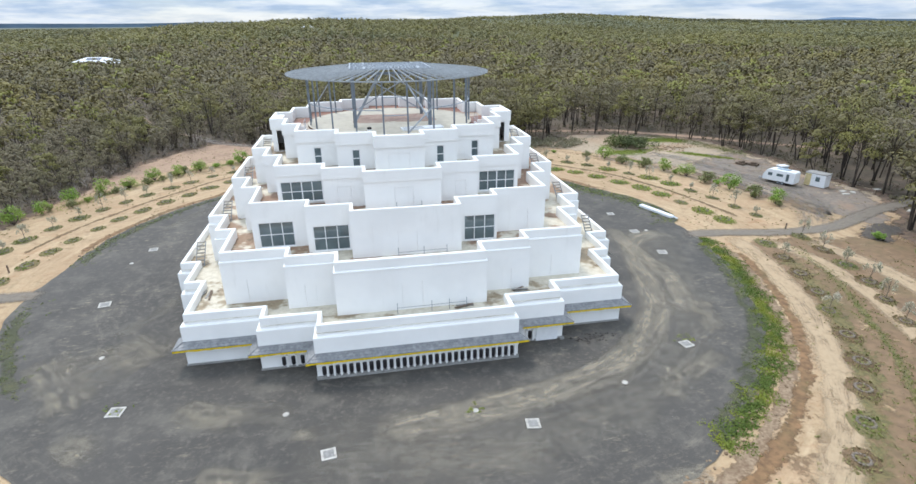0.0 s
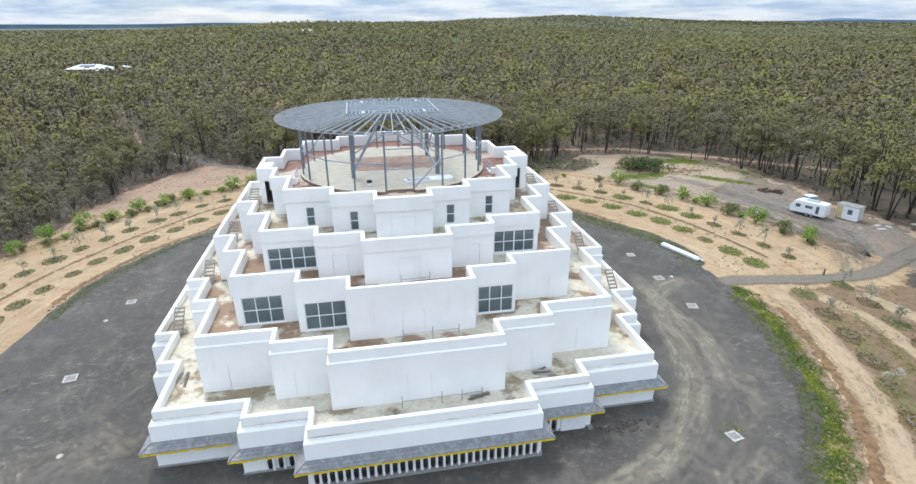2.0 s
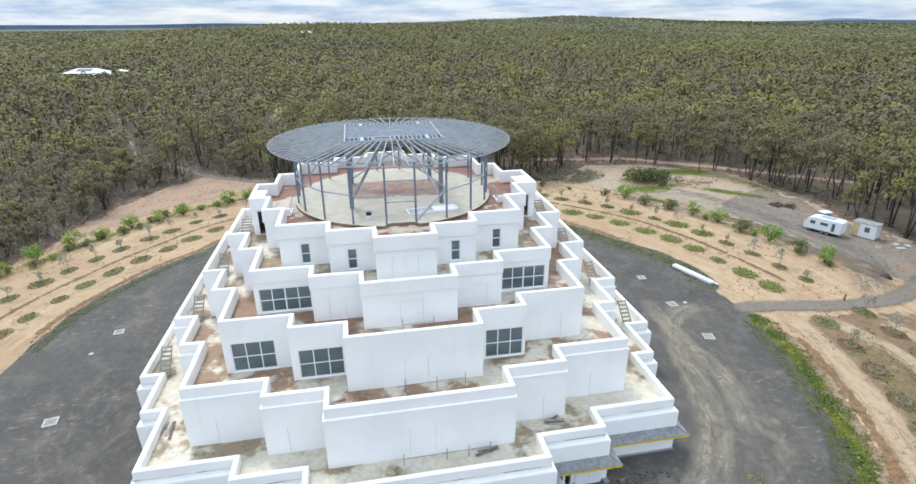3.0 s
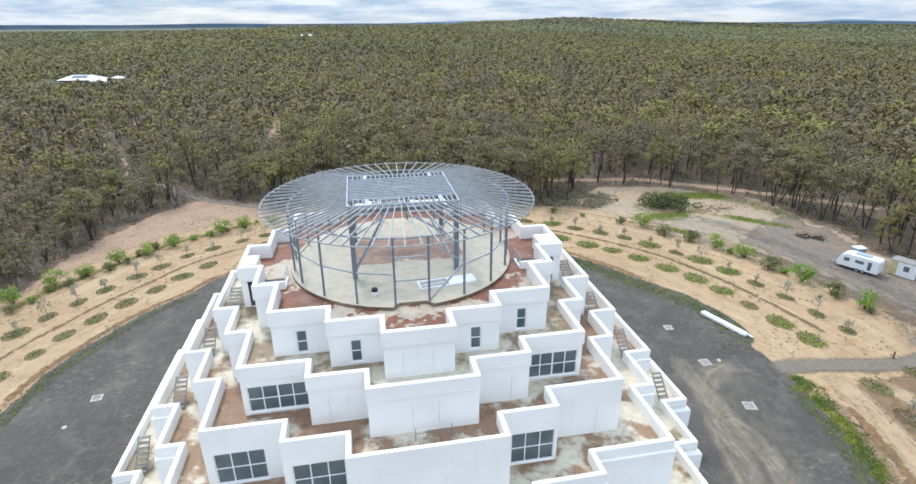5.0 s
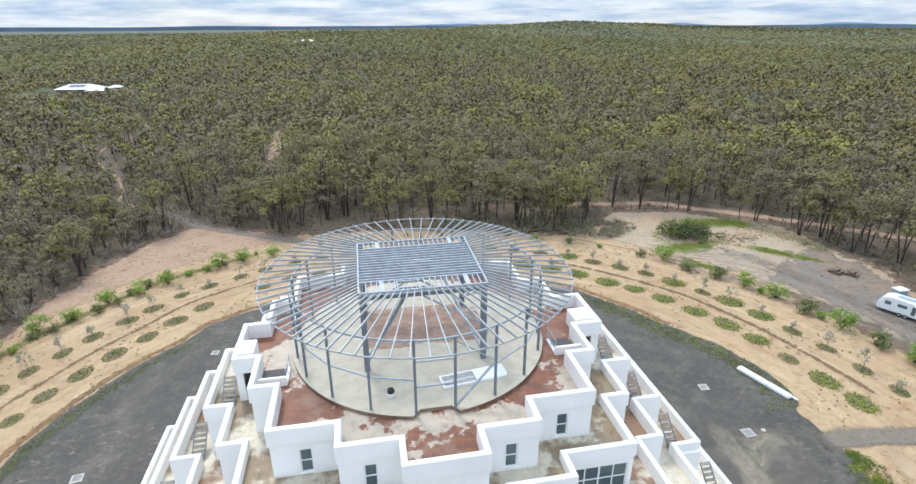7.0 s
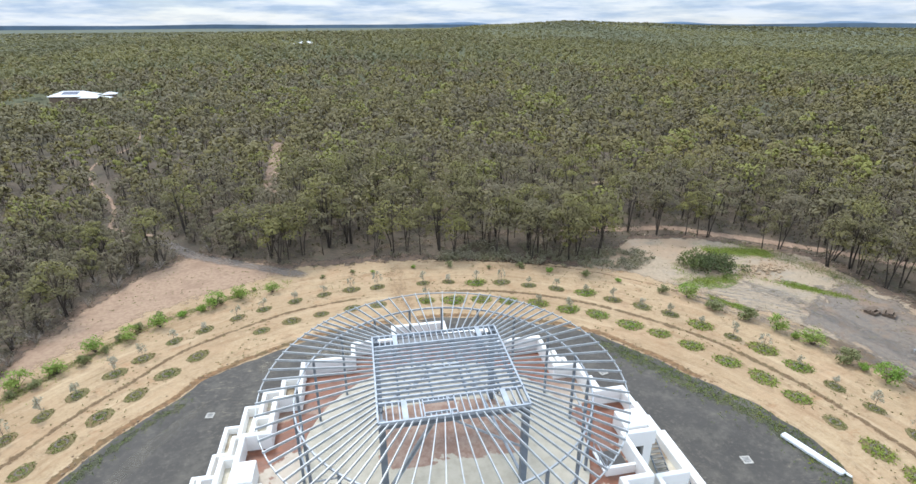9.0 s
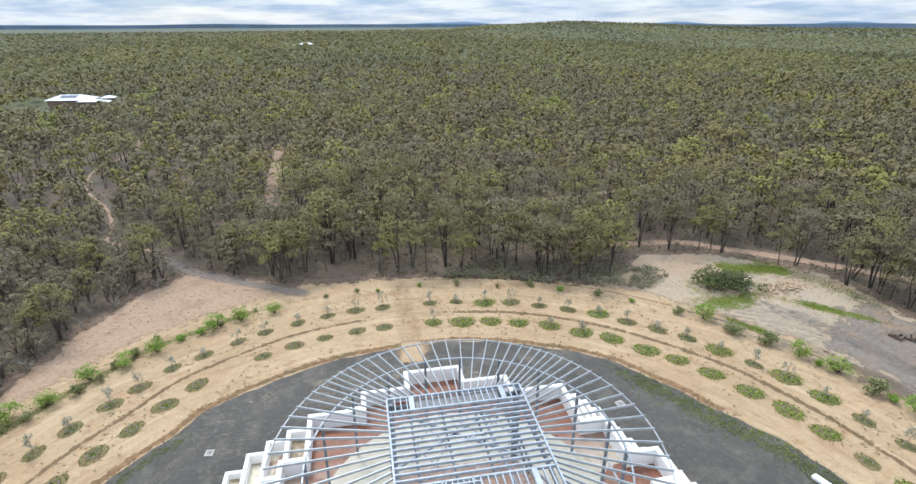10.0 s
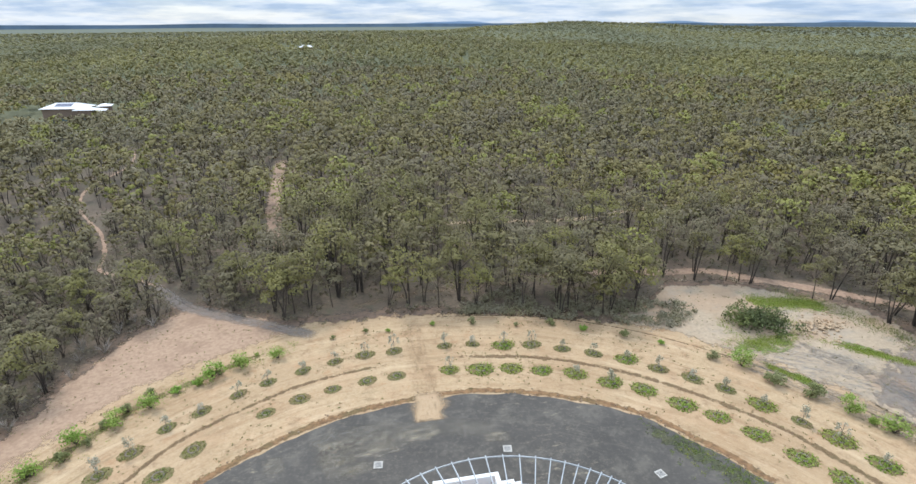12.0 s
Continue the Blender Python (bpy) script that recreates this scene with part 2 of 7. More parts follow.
def make_yard():
    k = Mat("pale_yard_soil", 0.95)
    fine = k.noise(1.4, 9, 0.8)
    c = k.mix(k.step(fine, 0.36, 0.66), srgb(172, 154, 130), srgb(146, 130, 110))
    c = k.mix(k.times(k.step(k.noise(0.09, 6, 0.65, offset=(3, 1, 0)), 0.46, 0.6), 0.5), c, srgb(156, 128, 102))
    c = k.mix(k.times(k.step(k.noise(0.13, 7, 0.7, (1, 2, 1), offset=(8, 5, 0)), 0.5, 0.64), 0.5), c, srgb(142, 134, 122))
    c = k.mix(k.times(k.step(k.noise(0.5, 8, 0.78, offset=(6, 6, 0)), 0.55, 0.68), 0.6), c, srgb(102, 92, 68))
    return k.base(c).bump(fine, 0.5, 0.08).worn(0.95, 0.35, 0.02).m


def make_floor_of_woods():
    k = Mat("woodland_soil", 0.95)
    fine = k.noise(1.6, 6, 0.7)
    c = k.mix(k.step(fine, 0.3, 0.7), srgb(104, 91, 76), srgb(78, 68, 56))
    c = k.mix(k.times(k.step(k.noise(0.06, 5, 0.6), 0.5, 0.68), 0.5), c, srgb(124, 104, 88))
    c = k.mix(k.times(k.step(k.noise(0.35, 6, 0.7, offset=(6, 1, 0)), 0.5, 0.7), 0.55), c, srgb(76, 80, 58))
    heath = k.mix(k.noise(0.03, 5, 0.6), srgb(98, 101, 72), srgb(84, 88, 62))
    r = k.n.new("ShaderNodeVectorMath")
    r.operation = "LENGTH"
    k.l.new(k.co, r.inputs[0])
    c = k.mix(k.step(r.outputs["Value"], 150, 420), c, heath)
    c = k.mix(k.step(r.outputs["Value"], 1300, 2200), c, k.mix(k.noise(0.004, 4, 0.6), srgb(66, 74, 62), srgb(82, 88, 70)))
    return k.base(c).bump(fine, 0.6, 0.1).m


def make_leaves(name, a, b, c2, patch=0.12, translucent=0.25, by_object=False, wide=0.0, c3=None):
    k = Mat(name, 0.6)
    k.p.inputs["Specular IOR Level"].default_value = 0.2
    c = k.mix(k.times(k.island(), 0.6), a, b)
    c = k.mix(k.times(k.step(k.noise(patch, 3, 0.5), 0.42, 0.66), 0.7), c, c2)
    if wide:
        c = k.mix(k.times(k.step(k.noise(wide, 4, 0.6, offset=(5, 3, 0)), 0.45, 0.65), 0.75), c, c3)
    if by_object:
        c = k.mix(k.times(k.step(k.object_random(), 0.5, 1.0), 0.8), c, c2)
    k.base(c)
    t = k.n.new("ShaderNodeBsdfTranslucent")
    k.l.new(c, t.inputs["Color"])
    m = k.n.new("ShaderNodeMixShader")
    m.inputs["Fac"].default_value = translucent
    k.l.new(k.p.outputs["BSDF"], m.inputs[1])
    k.l.new(t.outputs["BSDF"], m.inputs[2])
    k.l.new(m.outputs["Shader"], k.n["Material Output"].inputs["Surface"])
    return k.m


def make_plain(name, colour, rough=0.6, metal=0.0, vary=0.12, scale=3.0):
    k = Mat(name, rough, metal)
    dark = tuple(v * (1 - vary * 2) for v in colour[:3]) + (1,)
    f = k.noise(scale, 5, 0.6)
    return k.base(k.mix(k.step(f, 0.35, 0.7), colour, dark)).bump(f, 0.08, 0.01).m


def make_glass():
    k = Mat("dark_window_glass", 0.06)
    k.p.inputs["Specular IOR Level"].default_value = 0.9
    return k.base(k.mix(k.step(k.noise(0.5, 2), 0.3, 0.7), (0.07, 0.10, 0.11, 1), (0.11, 0.15, 0.16, 1))).m


def make_slate():
    k = Mat("grey_slate", 0.55)
    f = k.noise(3.2, 5, 0.65)
    c = k.mix(k.step(f, 0.3, 0.7), srgb(108, 109, 111), srgb(142, 142, 141))
    c = k.mix(k.times(k.object_random(), 0.35), c, srgb(94, 95, 98))
    return k.base(c).bump(f, 0.3, 0.02).m


def make_slab():
    k = Mat("drum_slab_concrete", 0.7)
    f = k.noise(1.2, 6, 0.6)
    c = k.mix(k.step(f, 0.35, 0.7), srgb(180, 172, 155), srgb(166, 158, 141))
    flat = k.n.new("ShaderNodeSeparateXYZ")
    k.l.new(k.co, flat.inputs["Vector"])
    edge = k.noise(0.5, 6, 0.65, offset=(0, 3.5, 0))
    bare = k.times(k.times(k.step(flat.outputs["Y"], -2.6, -1.0), k.step(flat.outputs["Y"], 4.4, 2.6)), k.times(k.step(flat.outputs["X"], -5.0, -2.4), k.step(flat.outputs["X"], 6.2, 3.6)))
    bare = k.step(k.times(bare, k.step(edge, 0.2, 0.62)), 0.30, 0.36)
    c = k.mix(k.times(bare, 0.85), c, k.mix(k.step(k.noise(1.4, 6, 0.7), 0.4, 0.65), srgb(126, 88, 72), srgb(154, 128, 112)))
    c = k.mix(k.times(k.step(k.noise(0.6, 6, 0.65), 0.56, 0.75), 0.4), c, srgb(156, 145, 128))
    return k.base(c).bump(f, 0.1, 0.02).m


PLASTER = make_plaster()
TERRACE = [make_terrace("stained_terrace_screed", srgb(122, 102, 72), 0.16, 3.0),
           make_terrace("stained_terrace_screed_second", srgb(124, 86, 54), 0.22, 11.0),
           make_terrace("rusty_terrace_screed", srgb(116, 74, 45), 0.25, 17.0),
           make_terrace("brown_terrace_screed", srgb(114, 92, 64), 0.20, 29.0)]
ROOF = make_roof_floor()
SLAB = make_slab()
RUST_EDGE = make_speckled("rust_stained_slab_edge", srgb(118, 92, 74), srgb(88, 70, 58), 2.0, 0.85, srgb(150, 136, 116), 0.6)
PLINTH = make_speckled("bare_block_plinth", srgb(150, 148, 144), srgb(126, 124, 120), 4.0, 0.9)
STEEL = make_plain("galvanised_steel", srgb(168, 175, 182), 0.42, 0.25, 0.14, 2.0)
STEEL_DULL = make_plain("weathered_steel_rafter", srgb(172, 177, 180), 0.45, 0.3, 0.12, 1.5)
STEEL_DARK = make_plain("painted_steel_column", srgb(116, 125, 134), 0.45, 0.2, 0.1, 2.0)
YELLOW = make_plain("yellow_fascia_foil", srgb(232, 200, 28), 0.5, 0.0, 0.18, 5.0)
GLASS = make_glass()
FRAME = make_plain("white_window_frame", (0.78, 0.78, 0.78, 1), 0.4, 0.0, 0.03)
SLATE = make_slate()
DARK = make_plain("dark_bronze", (0.035, 0.032, 0.035, 1), 0.35, 0.4, 0.1)
SHADE = make_plain("painted_opening_shade", (0.10, 0.095, 0.09, 1), 0.9)
TREAD = make_plain("weathered_stair_concrete", srgb(134, 130, 122), 0.85)
ASPHALT = make_asphalt()
SAND = make_sand()
WOODS = make_floor_of_woods()
DITCH = make_speckled("damp_soil", srgb(118, 94, 66), srgb(95, 75, 53), 2.5, 0.95, srgb(105, 95, 62), 0.6, 0.3, worn=0.65, thin=0.13, patch=0.8)
RUBBLE = make_speckled("pale_rubble_edge", srgb(147, 127, 103), srgb(109, 87, 67), 4.2, 0.95, srgb(103, 82, 60), 0.7, 0.25, worn=0.95, thin=0.05)
ERODED = make_speckled("eroded_brown_edge", srgb(138, 106, 74), srgb(98, 75, 52), 1.6, 0.95, srgb(92, 84, 54), 0.6, 0.25, worn=0.9, thin=0.05, patch=1.1)
FILL = make_lanes("trench_fill", srgb(164, 136, 104), srgb(130, 104, 77), 0.45, 0.1)
PINK = make_speckled("pink_clay_bank", srgb(166, 140, 116), srgb(148, 122, 101), 1.6, 0.95, srgb(132, 106, 87), 0.55, 0.12, worn=0.9, thin=0.03, patch=0.5)
GRAVEL = make_yard()
GRASS_SOIL = make_speckled("weedy_ground", srgb(122, 112, 74), srgb(100, 96, 58), 2.4, 0.95, srgb(134, 110, 80), 0.7, 0.5, worn=0.7, thin=0.14)
TRACK = make_speckled("bare_clay_track", srgb(168, 141, 119), srgb(146, 121, 101), 1.6, 0.95, srgb(126, 104, 87), 0.6, 0.15, worn=0.9, thin=0.05)
ROADBED = make_lanes("dusty_road_gravel", srgb(130, 119, 105), srgb(102, 95, 86), 0.95, 0.6)
DUST = make_lanes("pale_dust", srgb(158, 148, 130), srgb(136, 127, 112), 0.75, 0.2)
DUST_THIN = make_lanes("thin_dust", srgb(142, 134, 120), srgb(120, 114, 103), 0.55, 0.08)
SCUFF = make_lanes("pale_scuffed_dust", srgb(170, 159, 138), srgb(136, 127, 111), 0.8, 0.0)
RAMP = make_lanes("sand_ramp", srgb(172, 149, 119), srgb(152, 127, 99), 1.0, 0.7)
YARD_GREY = make_speckled("grey_trampled_gravel", srgb(132, 120, 108), srgb(106, 97, 88), 1.8, 0.95, srgb(140, 116, 95), 0.7, 0.3, worn=0.95, thin=0.1, patch=0.28)
TYRE = make_lanes("grey_tyre_marks", srgb(116, 111, 105), srgb(100, 96, 92), 0.6, 0.1)
GREY_GRAVEL = make_lanes("grey_crushed_gravel", srgb(146, 138, 128), srgb(124, 117, 110), 0.75, 0.0)
BROWN = make_speckled("brown_soil", srgb(136, 110, 84), srgb(111, 90, 68), 1.2, 0.95, srgb(105, 94, 65), 0.7, 0.5, worn=0.75, thin=0.1, patch=0.4)
LITTER = make_speckled("leaf_litter", srgb(124, 102, 85), srgb(90, 77, 66), 1.2, 0.95, srgb(84, 76, 60), 0.7, 0.4, worn=0.85, thin=0.14, patch=0.6)
SOIL_DARK = make_speckled("dark_dug_soil", srgb(86, 80, 74), srgb(64, 60, 56), 2.0, 0.95, srgb(104, 94, 84), 0.5, 0.4, worn=0.8, thin=0.05)
DEADWOOD = make_speckled("weathered_grey_deadwood", srgb(158, 148, 136), srgb(120, 112, 103), 5.0, 0.9)
BARK = make_speckled("dark_bark", srgb(66, 57, 49), srgb(38, 33, 30), 6.0, 0.95, srgb(96, 85, 75), 0.5, 0.5, (1, 1, 0.25))
LEAF = make_leaves("eucalypt_leaves", srgb(110, 103, 70), srgb(86, 80, 54), srgb(122, 118, 64), 0.14, 0.18, True)
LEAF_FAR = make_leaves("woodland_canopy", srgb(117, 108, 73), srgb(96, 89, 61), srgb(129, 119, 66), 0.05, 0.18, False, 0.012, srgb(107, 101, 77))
# Distant leaves: haze put in as paler colour, cloud shadow as broad patches.
LEAF_DISTANT = make_leaves("haze_paled_canopy", srgb(122, 118, 80), srgb(110, 107, 73), srgb(138, 132, 80), 0.012, 0.3, False, 0.0035, srgb(92, 92, 67))
LEAF_ASH = make_leaves("grey_green_canopy", srgb(117, 108, 85), srgb(96, 88, 69), srgb(108, 102, 73), 0.05, 0.2)
LEAF_GOLD = make_leaves("yellow_green_canopy", srgb(134, 132, 70), srgb(110, 110, 60), srgb(124, 124, 66), 0.08, 0.2)
LEAF_BRIGHT = make_leaves("fresh_shrub_leaves", srgb(136, 164, 74), srgb(98, 128, 54), srgb(146, 158, 84), 0.3, 0.3, True)
LEAF_GRASS = make_leaves("bed_grass", srgb(104, 118, 52), srgb(70, 84, 40), srgb(116, 114, 60), 0.4, 0.2, True)
LEAF_FRESH = make_leaves("fresh_bed_grass", srgb(126, 148, 56), srgb(84, 108, 42), srgb(132, 140, 62), 0.4, 0.25, True)
LEAF_OLIVE = make_leaves("olive_shrub_leaves", srgb(124, 130, 82), srgb(94, 100, 60), srgb(136, 136, 96), 0.3, 0.25, True)
LEAF_THICKET = make_leaves("thicket_leaves", srgb(86, 94, 58), srgb(58, 66, 40), srgb(106, 114, 62), 0.3, 0.2)
LEAF_DRY = make_leaves("dry_grass", srgb(136, 126, 86), srgb(108, 102, 66), srgb(112, 114, 66), 0.4, 0.2, True)
LEAF_GREY = make_leaves("grey_sapling_leaves", srgb(172, 168, 146), srgb(136, 134, 110), srgb(182, 176, 158), 0.4, 0.2, True)
LEAF_SAGE = make_leaves("sage_undergrowth_leaves", srgb(124, 115, 96), srgb(96, 89, 74), srgb(108, 105, 78), 0.3, 0.35)
LEAF_SCRUB = make_leaves("sage_scrub_leaves", srgb(152, 145, 122), srgb(120, 114, 95), srgb(130, 127, 96), 0.3, 0.35)
WEED = make_leaves("yellow_flowering_weed", srgb(100, 116, 50), srgb(62, 80, 38), srgb(140, 144, 54), 0.5, 0.2)
WHITE_METAL = make_plain("white_painted_metal", (0.78, 0.79, 0.80, 1), 0.35, 0.0, 0.04)
ROOF_METAL = make_plain("pale_roof_metal", srgb(206, 208, 210), 0.4, 0.0, 0.05, 0.8)
# Brown house walls: the shade line below the eaves put into the colour.
EAVE_SHADE_WALL = make_plain("eave_shade_brown_wall", srgb(122, 104, 90), 0.9)
SOLAR = make_plain("solar_panel_glass", srgb(84, 88, 106), 0.25, 0.0, 0.1, 1.0)
CREAM = make_plain("cream_panel", srgb(206, 188, 140), 0.6)
BLUE = make_plain("blue_grey_panel", srgb(148, 164, 176), 0.5)
RUBBER = make_plain("black_rubber", (0.02, 0.02, 0.02, 1), 0.8)
TIMBER = make_speckled("weathered_timber", srgb(118, 100, 84), srgb(86, 74, 63), 5.0, 0.85)
STONE = make_speckled("grey_bed_stones", srgb(124, 113, 101), srgb(92, 84, 75), 5.0, 0.9)
CONCRETE = make_speckled("pale_concrete", srgb(178, 174, 166), srgb(150, 146, 138), 4.0, 0.85)
# Distance haze is mixed into the blue of both hill colours.
HILL = make_plain("haze_painted_far_hill", srgb(128, 150, 174), 0.95, 0.0, 0.04, 0.01)
HILL_NEAR = make_plain("haze_painted_dark_ridge", srgb(82, 100, 116), 0.95, 0.0, 0.15, 0.004)
MOSS = make_speckled("weedy_asphalt_edge", srgb(82, 84, 58), srgb(64, 67, 48), 2.2, 0.95, srgb(100, 96, 70), 0.6, 0.4, worn=0.75, thin=0.16, patch=0.8)
MEADOW = make_speckled("short_green_grass", srgb(112, 124, 62), srgb(92, 106, 50), 3.0, 0.95, srgb(130, 118, 86), 0.6, 0.3, worn=0.8, thin=0.2, patch=0.9)
PALE = make_lanes("pale_wheel_track", srgb(186, 164, 134), srgb(166, 143, 113), 0.85, 0.4)
PATH_GREY = make_lanes("grey_gravel_path", srgb(138, 127, 117), srgb(114, 105, 98), 0.75, 0.4)
SPOIL = make_speckled("pale_spoil", srgb(173, 151, 124), srgb(144, 122, 96), 3.0, 0.95, srgb(155, 122, 92), 0.5, 0.4)


# ---- helpers for meshes ----
def link(name, data, parent=None, label=""):
    ob = new(name, data)
    ob.parent = parent
    if label:
        ob["label"] = label
    return ob


def part(name, bm, material, parent, label=""):
    me = bpy.data.meshes.new(name)
    bm.to_mesh(me)
    bm.free()
    me.materials.append(material)
    return link(name, me, parent, label)


def thing(name, label, category, group="", kind="", at=(0, 0, 0)):
    ob = new(name)
    ob.location = at
    return tagged(ob, label, category, group, kind)


def raw_mesh(name, verts, quads, material):
    """A mesh from numpy arrays of corners and four-cornered faces."""
    me = bpy.data.meshes.new(name)
    n, q = len(verts), len(quads)
    me.vertices.add(n)
    me.vertices.foreach_set("co", np.asarray(verts, np.float32).ravel())
    me.loops.add(q * 4)
    me.loops.foreach_set("vertex_index", np.asarray(quads, np.int32).ravel())
    me.polygons.add(q)
    me.polygons.foreach_set("loop_start", np.arange(q, dtype=np.int32) * 4)
    me.update(calc_edges=True)
    for m in material if isinstance(material, (list, tuple)) else [material]:
        me.materials.append(m)
    return me


def box(bm, x0, x1, y0, y1, z0, z1):
    v = [bm.verts.new((x, y, z)) for z in (z0, z1) for x, y in ((x0, y0), (x1, y0), (x1, y1), (x0, y1))]
    for f in ((3, 2, 1, 0), (4, 5, 6, 7), (0, 1, 5, 4), (1, 2, 6, 5), (2, 3, 7, 6), (3, 0, 4, 7)):
        bm.faces.new([v[i] for i in f])


def beam(bm, p, q, w, h):
    """A straight bar from p to q, w wide and h high."""
    p, q = Vector(p), Vector(q)
    d = (q - p).normalized()
    side = d.cross(Vector((0, 0, 1)))
    side = side.normalized() if side.length > 1e-4 else Vector((1, 0, 0))
    up = side.cross(d)
    v = [bm.verts.new(e + side * (s * w / 2) + up * (u * h / 2)) for e in (p, q) for s, u in ((-1, -1), (1, -1), (1, 1), (-1, 1))]
    for f in ((3, 2, 1, 0), (4, 5, 6, 7), (0, 1, 5, 4), (1, 2, 6, 5), (2, 3, 7, 6), (3, 0, 4, 7)):
        bm.faces.new([v[i] for i in f])


def tube(bm, points, radii, sides=6):
    """A tapered tube through the points."""
    rings = []
    for i, (p, r) in enumerate(zip(points, radii)):
        a, b = Vector(points[max(i - 1, 0)]), Vector(points[min(i + 1, len(points) - 1)])
        d = (b - a).normalized()
        s = d.cross(Vector((0.3, 0.9, 0.1))).normalized()
        u = s.cross(d)
        rings.append([bm.verts.new(Vector(p) + (s * math.cos(2 * math.pi * k / sides) + u * math.sin(2 * math.pi * k / sides)) * r) for k in range(sides)])
    for a, b in zip(rings, rings[1:]):
        for k in range(sides):
            bm.faces.new((a[k], a[(k + 1) % sides], b[(k + 1) % sides], b[k]))
    bm.faces.new(rings[-1])
    bm.faces.new(rings[0][::-1])


def hoop(bm, r, z, w, h, n=96, centre=(0, 0)):
    """A closed ring of rectangular section."""
    rows = []
    for k in range(n):
        a = 2 * math.pi * k / n
        c, s = math.cos(a), math.sin(a)
        rows.append([bm.verts.new((centre[0] + (r + dr) * c, centre[1] + (r + dr) * s, z + dz)) for dr, dz in ((-w / 2, -h / 2), (w / 2, -h / 2), (w / 2, h / 2), (-w / 2, h / 2))])
    for k in range(n):
        a, b = rows[k], rows[(k + 1) % n]
        for j in range(4):
            bm.faces.new((a[j], b[j], b[(j + 1) % 4], a[(j + 1) % 4]))


def table(rows, az):
    """A value read from rows of (azimuth, value), in degrees, smoothly between them."""
    xs = [r[0] for r in rows]
    i = max(0, min(len(xs) - 2, sum(x <= az for x in xs) - 1))
    f = max(0.0, min(1.0, (az - xs[i]) / (xs[i + 1] - xs[i])))
    f = f * f * (3 - 2 * f)
    return rows[i][1] * (1 - f) + rows[i + 1][1] * f


def polar(r, az):
    return r * math.sin(radians(az)), r * math.cos(radians(az))


# ---- ground ----
RISE = [(-180, 2), (-45, 3), (-30, 5), (-22, 11), (-14, 18), (-4, 22), (8, 24), (15, 30), (22, 38), (28, 33), (34, 24), (44, 17), (52, 14), (80, 8), (180, 2)]
CREST = [(-180, 900), (-30, 900), (-14, 800), (-4, 760), (8, 950), (22, 1500), (34, 1900), (50, 2100), (180, 2100)]


def lie(x, y):
    """The height of the land: level round the temple, a long wooded ridge behind it, a plain beyond."""
    r = math.hypot(x, y)
    if r < 220:
        return 0.0
    az = math.degrees(math.atan2(x, y))
    top, crest = table(RISE, az), table(CREST, az)
    f = min(1.0, (r - 220) / (crest - 220))
    z = top * f * f * (3 - 2 * f)
    if r > crest:
        g = min(1.0, (r - crest) / 900)
        z -= (top - 2) * g * g * (3 - 2 * g)
    return z


def make_ground():
    radii = [0, 25, 45, 60, 75, 90, 100, 110, 125, 140, 160, 185, 215, 250, 300, 350, 420, 500, 600, 700, 820, 950, 1100, 1250, 1400, 1600, 1800, 2000, 2200, 2350, 2600, 3000, 3800, 4700]
    n = 120
    verts, faces = [(0, 0, 0)], []
    for r in radii[1:]:
        for k in range(n):
            x, y = polar(r, 360 * k / n - 180)
            bumpy = noise.noise((x * 0.004, y * 0.004, 1)) * min(3.0, max(0.0, (r - 150) * 0.01))
            verts.append((x, y, lie(x, y) + bumpy))
    for k in range(n):
        faces.append((0, 1 + (k + 1) % n, 1 + k))
    for i in range(len(radii) - 2):
        for k in range(n):
            a, b = 1 + i * n + k, 1 + i * n + (k + 1) % n
            faces.append((a, b, b + n, a + n))
    me = bpy.data.meshes.new("ground")
    me.from_pydata(verts, [], faces)
    me.materials.append(WOODS)
    for p in me.polygons:
        p.use_smooth = True
    ob = new("ground", me)
    bm = bmesh.new()
    bm.from_mesh(me)
    bmesh.ops.recalc_face_normals(bm, faces=bm.faces)
    if sum(f.normal.z for f in bm.faces) < 0:
        bmesh.ops.reverse_faces(bm, faces=bm.faces)
    bm.to_mesh(me)
    bm.free()
    return tagged(ob, "grey-brown woodland soil with leaf litter, rising to the horizon", "ground", kind="structure")


make_ground()

# Radii round the temple by azimuth (0 is behind it, 90 to its right)
TAR = [(-180, 41), (-136, 40.5), (-126, 38.8), (-100, 39.2), (-85, 38.6), (-69, 39.5), (-43, 40.2), (-36, 41.5), (-8, 42.2), (14, 43.3), (38, 43.7), (50, 42.4), (57, 41.7), (63.5, 42.2), (69, 42.8), (73, 42.7), (77, 42.5), (80, 42.2), (82.8, 41.5), (84.7, 39.8), (90, 39.9), (109, 39.6), (135, 40.4), (162, 41), (180, 41)]
BED = [(-180, 47), (-100, 44.4), (-80, 44.1), (-60, 44.3), (-46, 45.3), (-34, 47.5), (-14, 48.7), (6, 49.0), (26, 49.5), (51, 49.0), (79, 47.6), (94, 47.5), (105, 47.0), (118, 46.6), (135, 47.3), (147, 47.9), (180, 48)]
OPEN = [(-180, 62), (-100, 60), (-68, 59), (-56, 63), (-45, 70), (-40, 75), (-32, 81), (-26, 84), (-21, 76), (-15, 69), (-6, 67), (12, 66), (22, 66), (31, 67), (35, 76), (37, 85), (46, 92), (56, 95), (66, 88), (74, 82), (82, 82), (89, 76), (94, 68), (104, 68), (120, 66), (180, 64)]


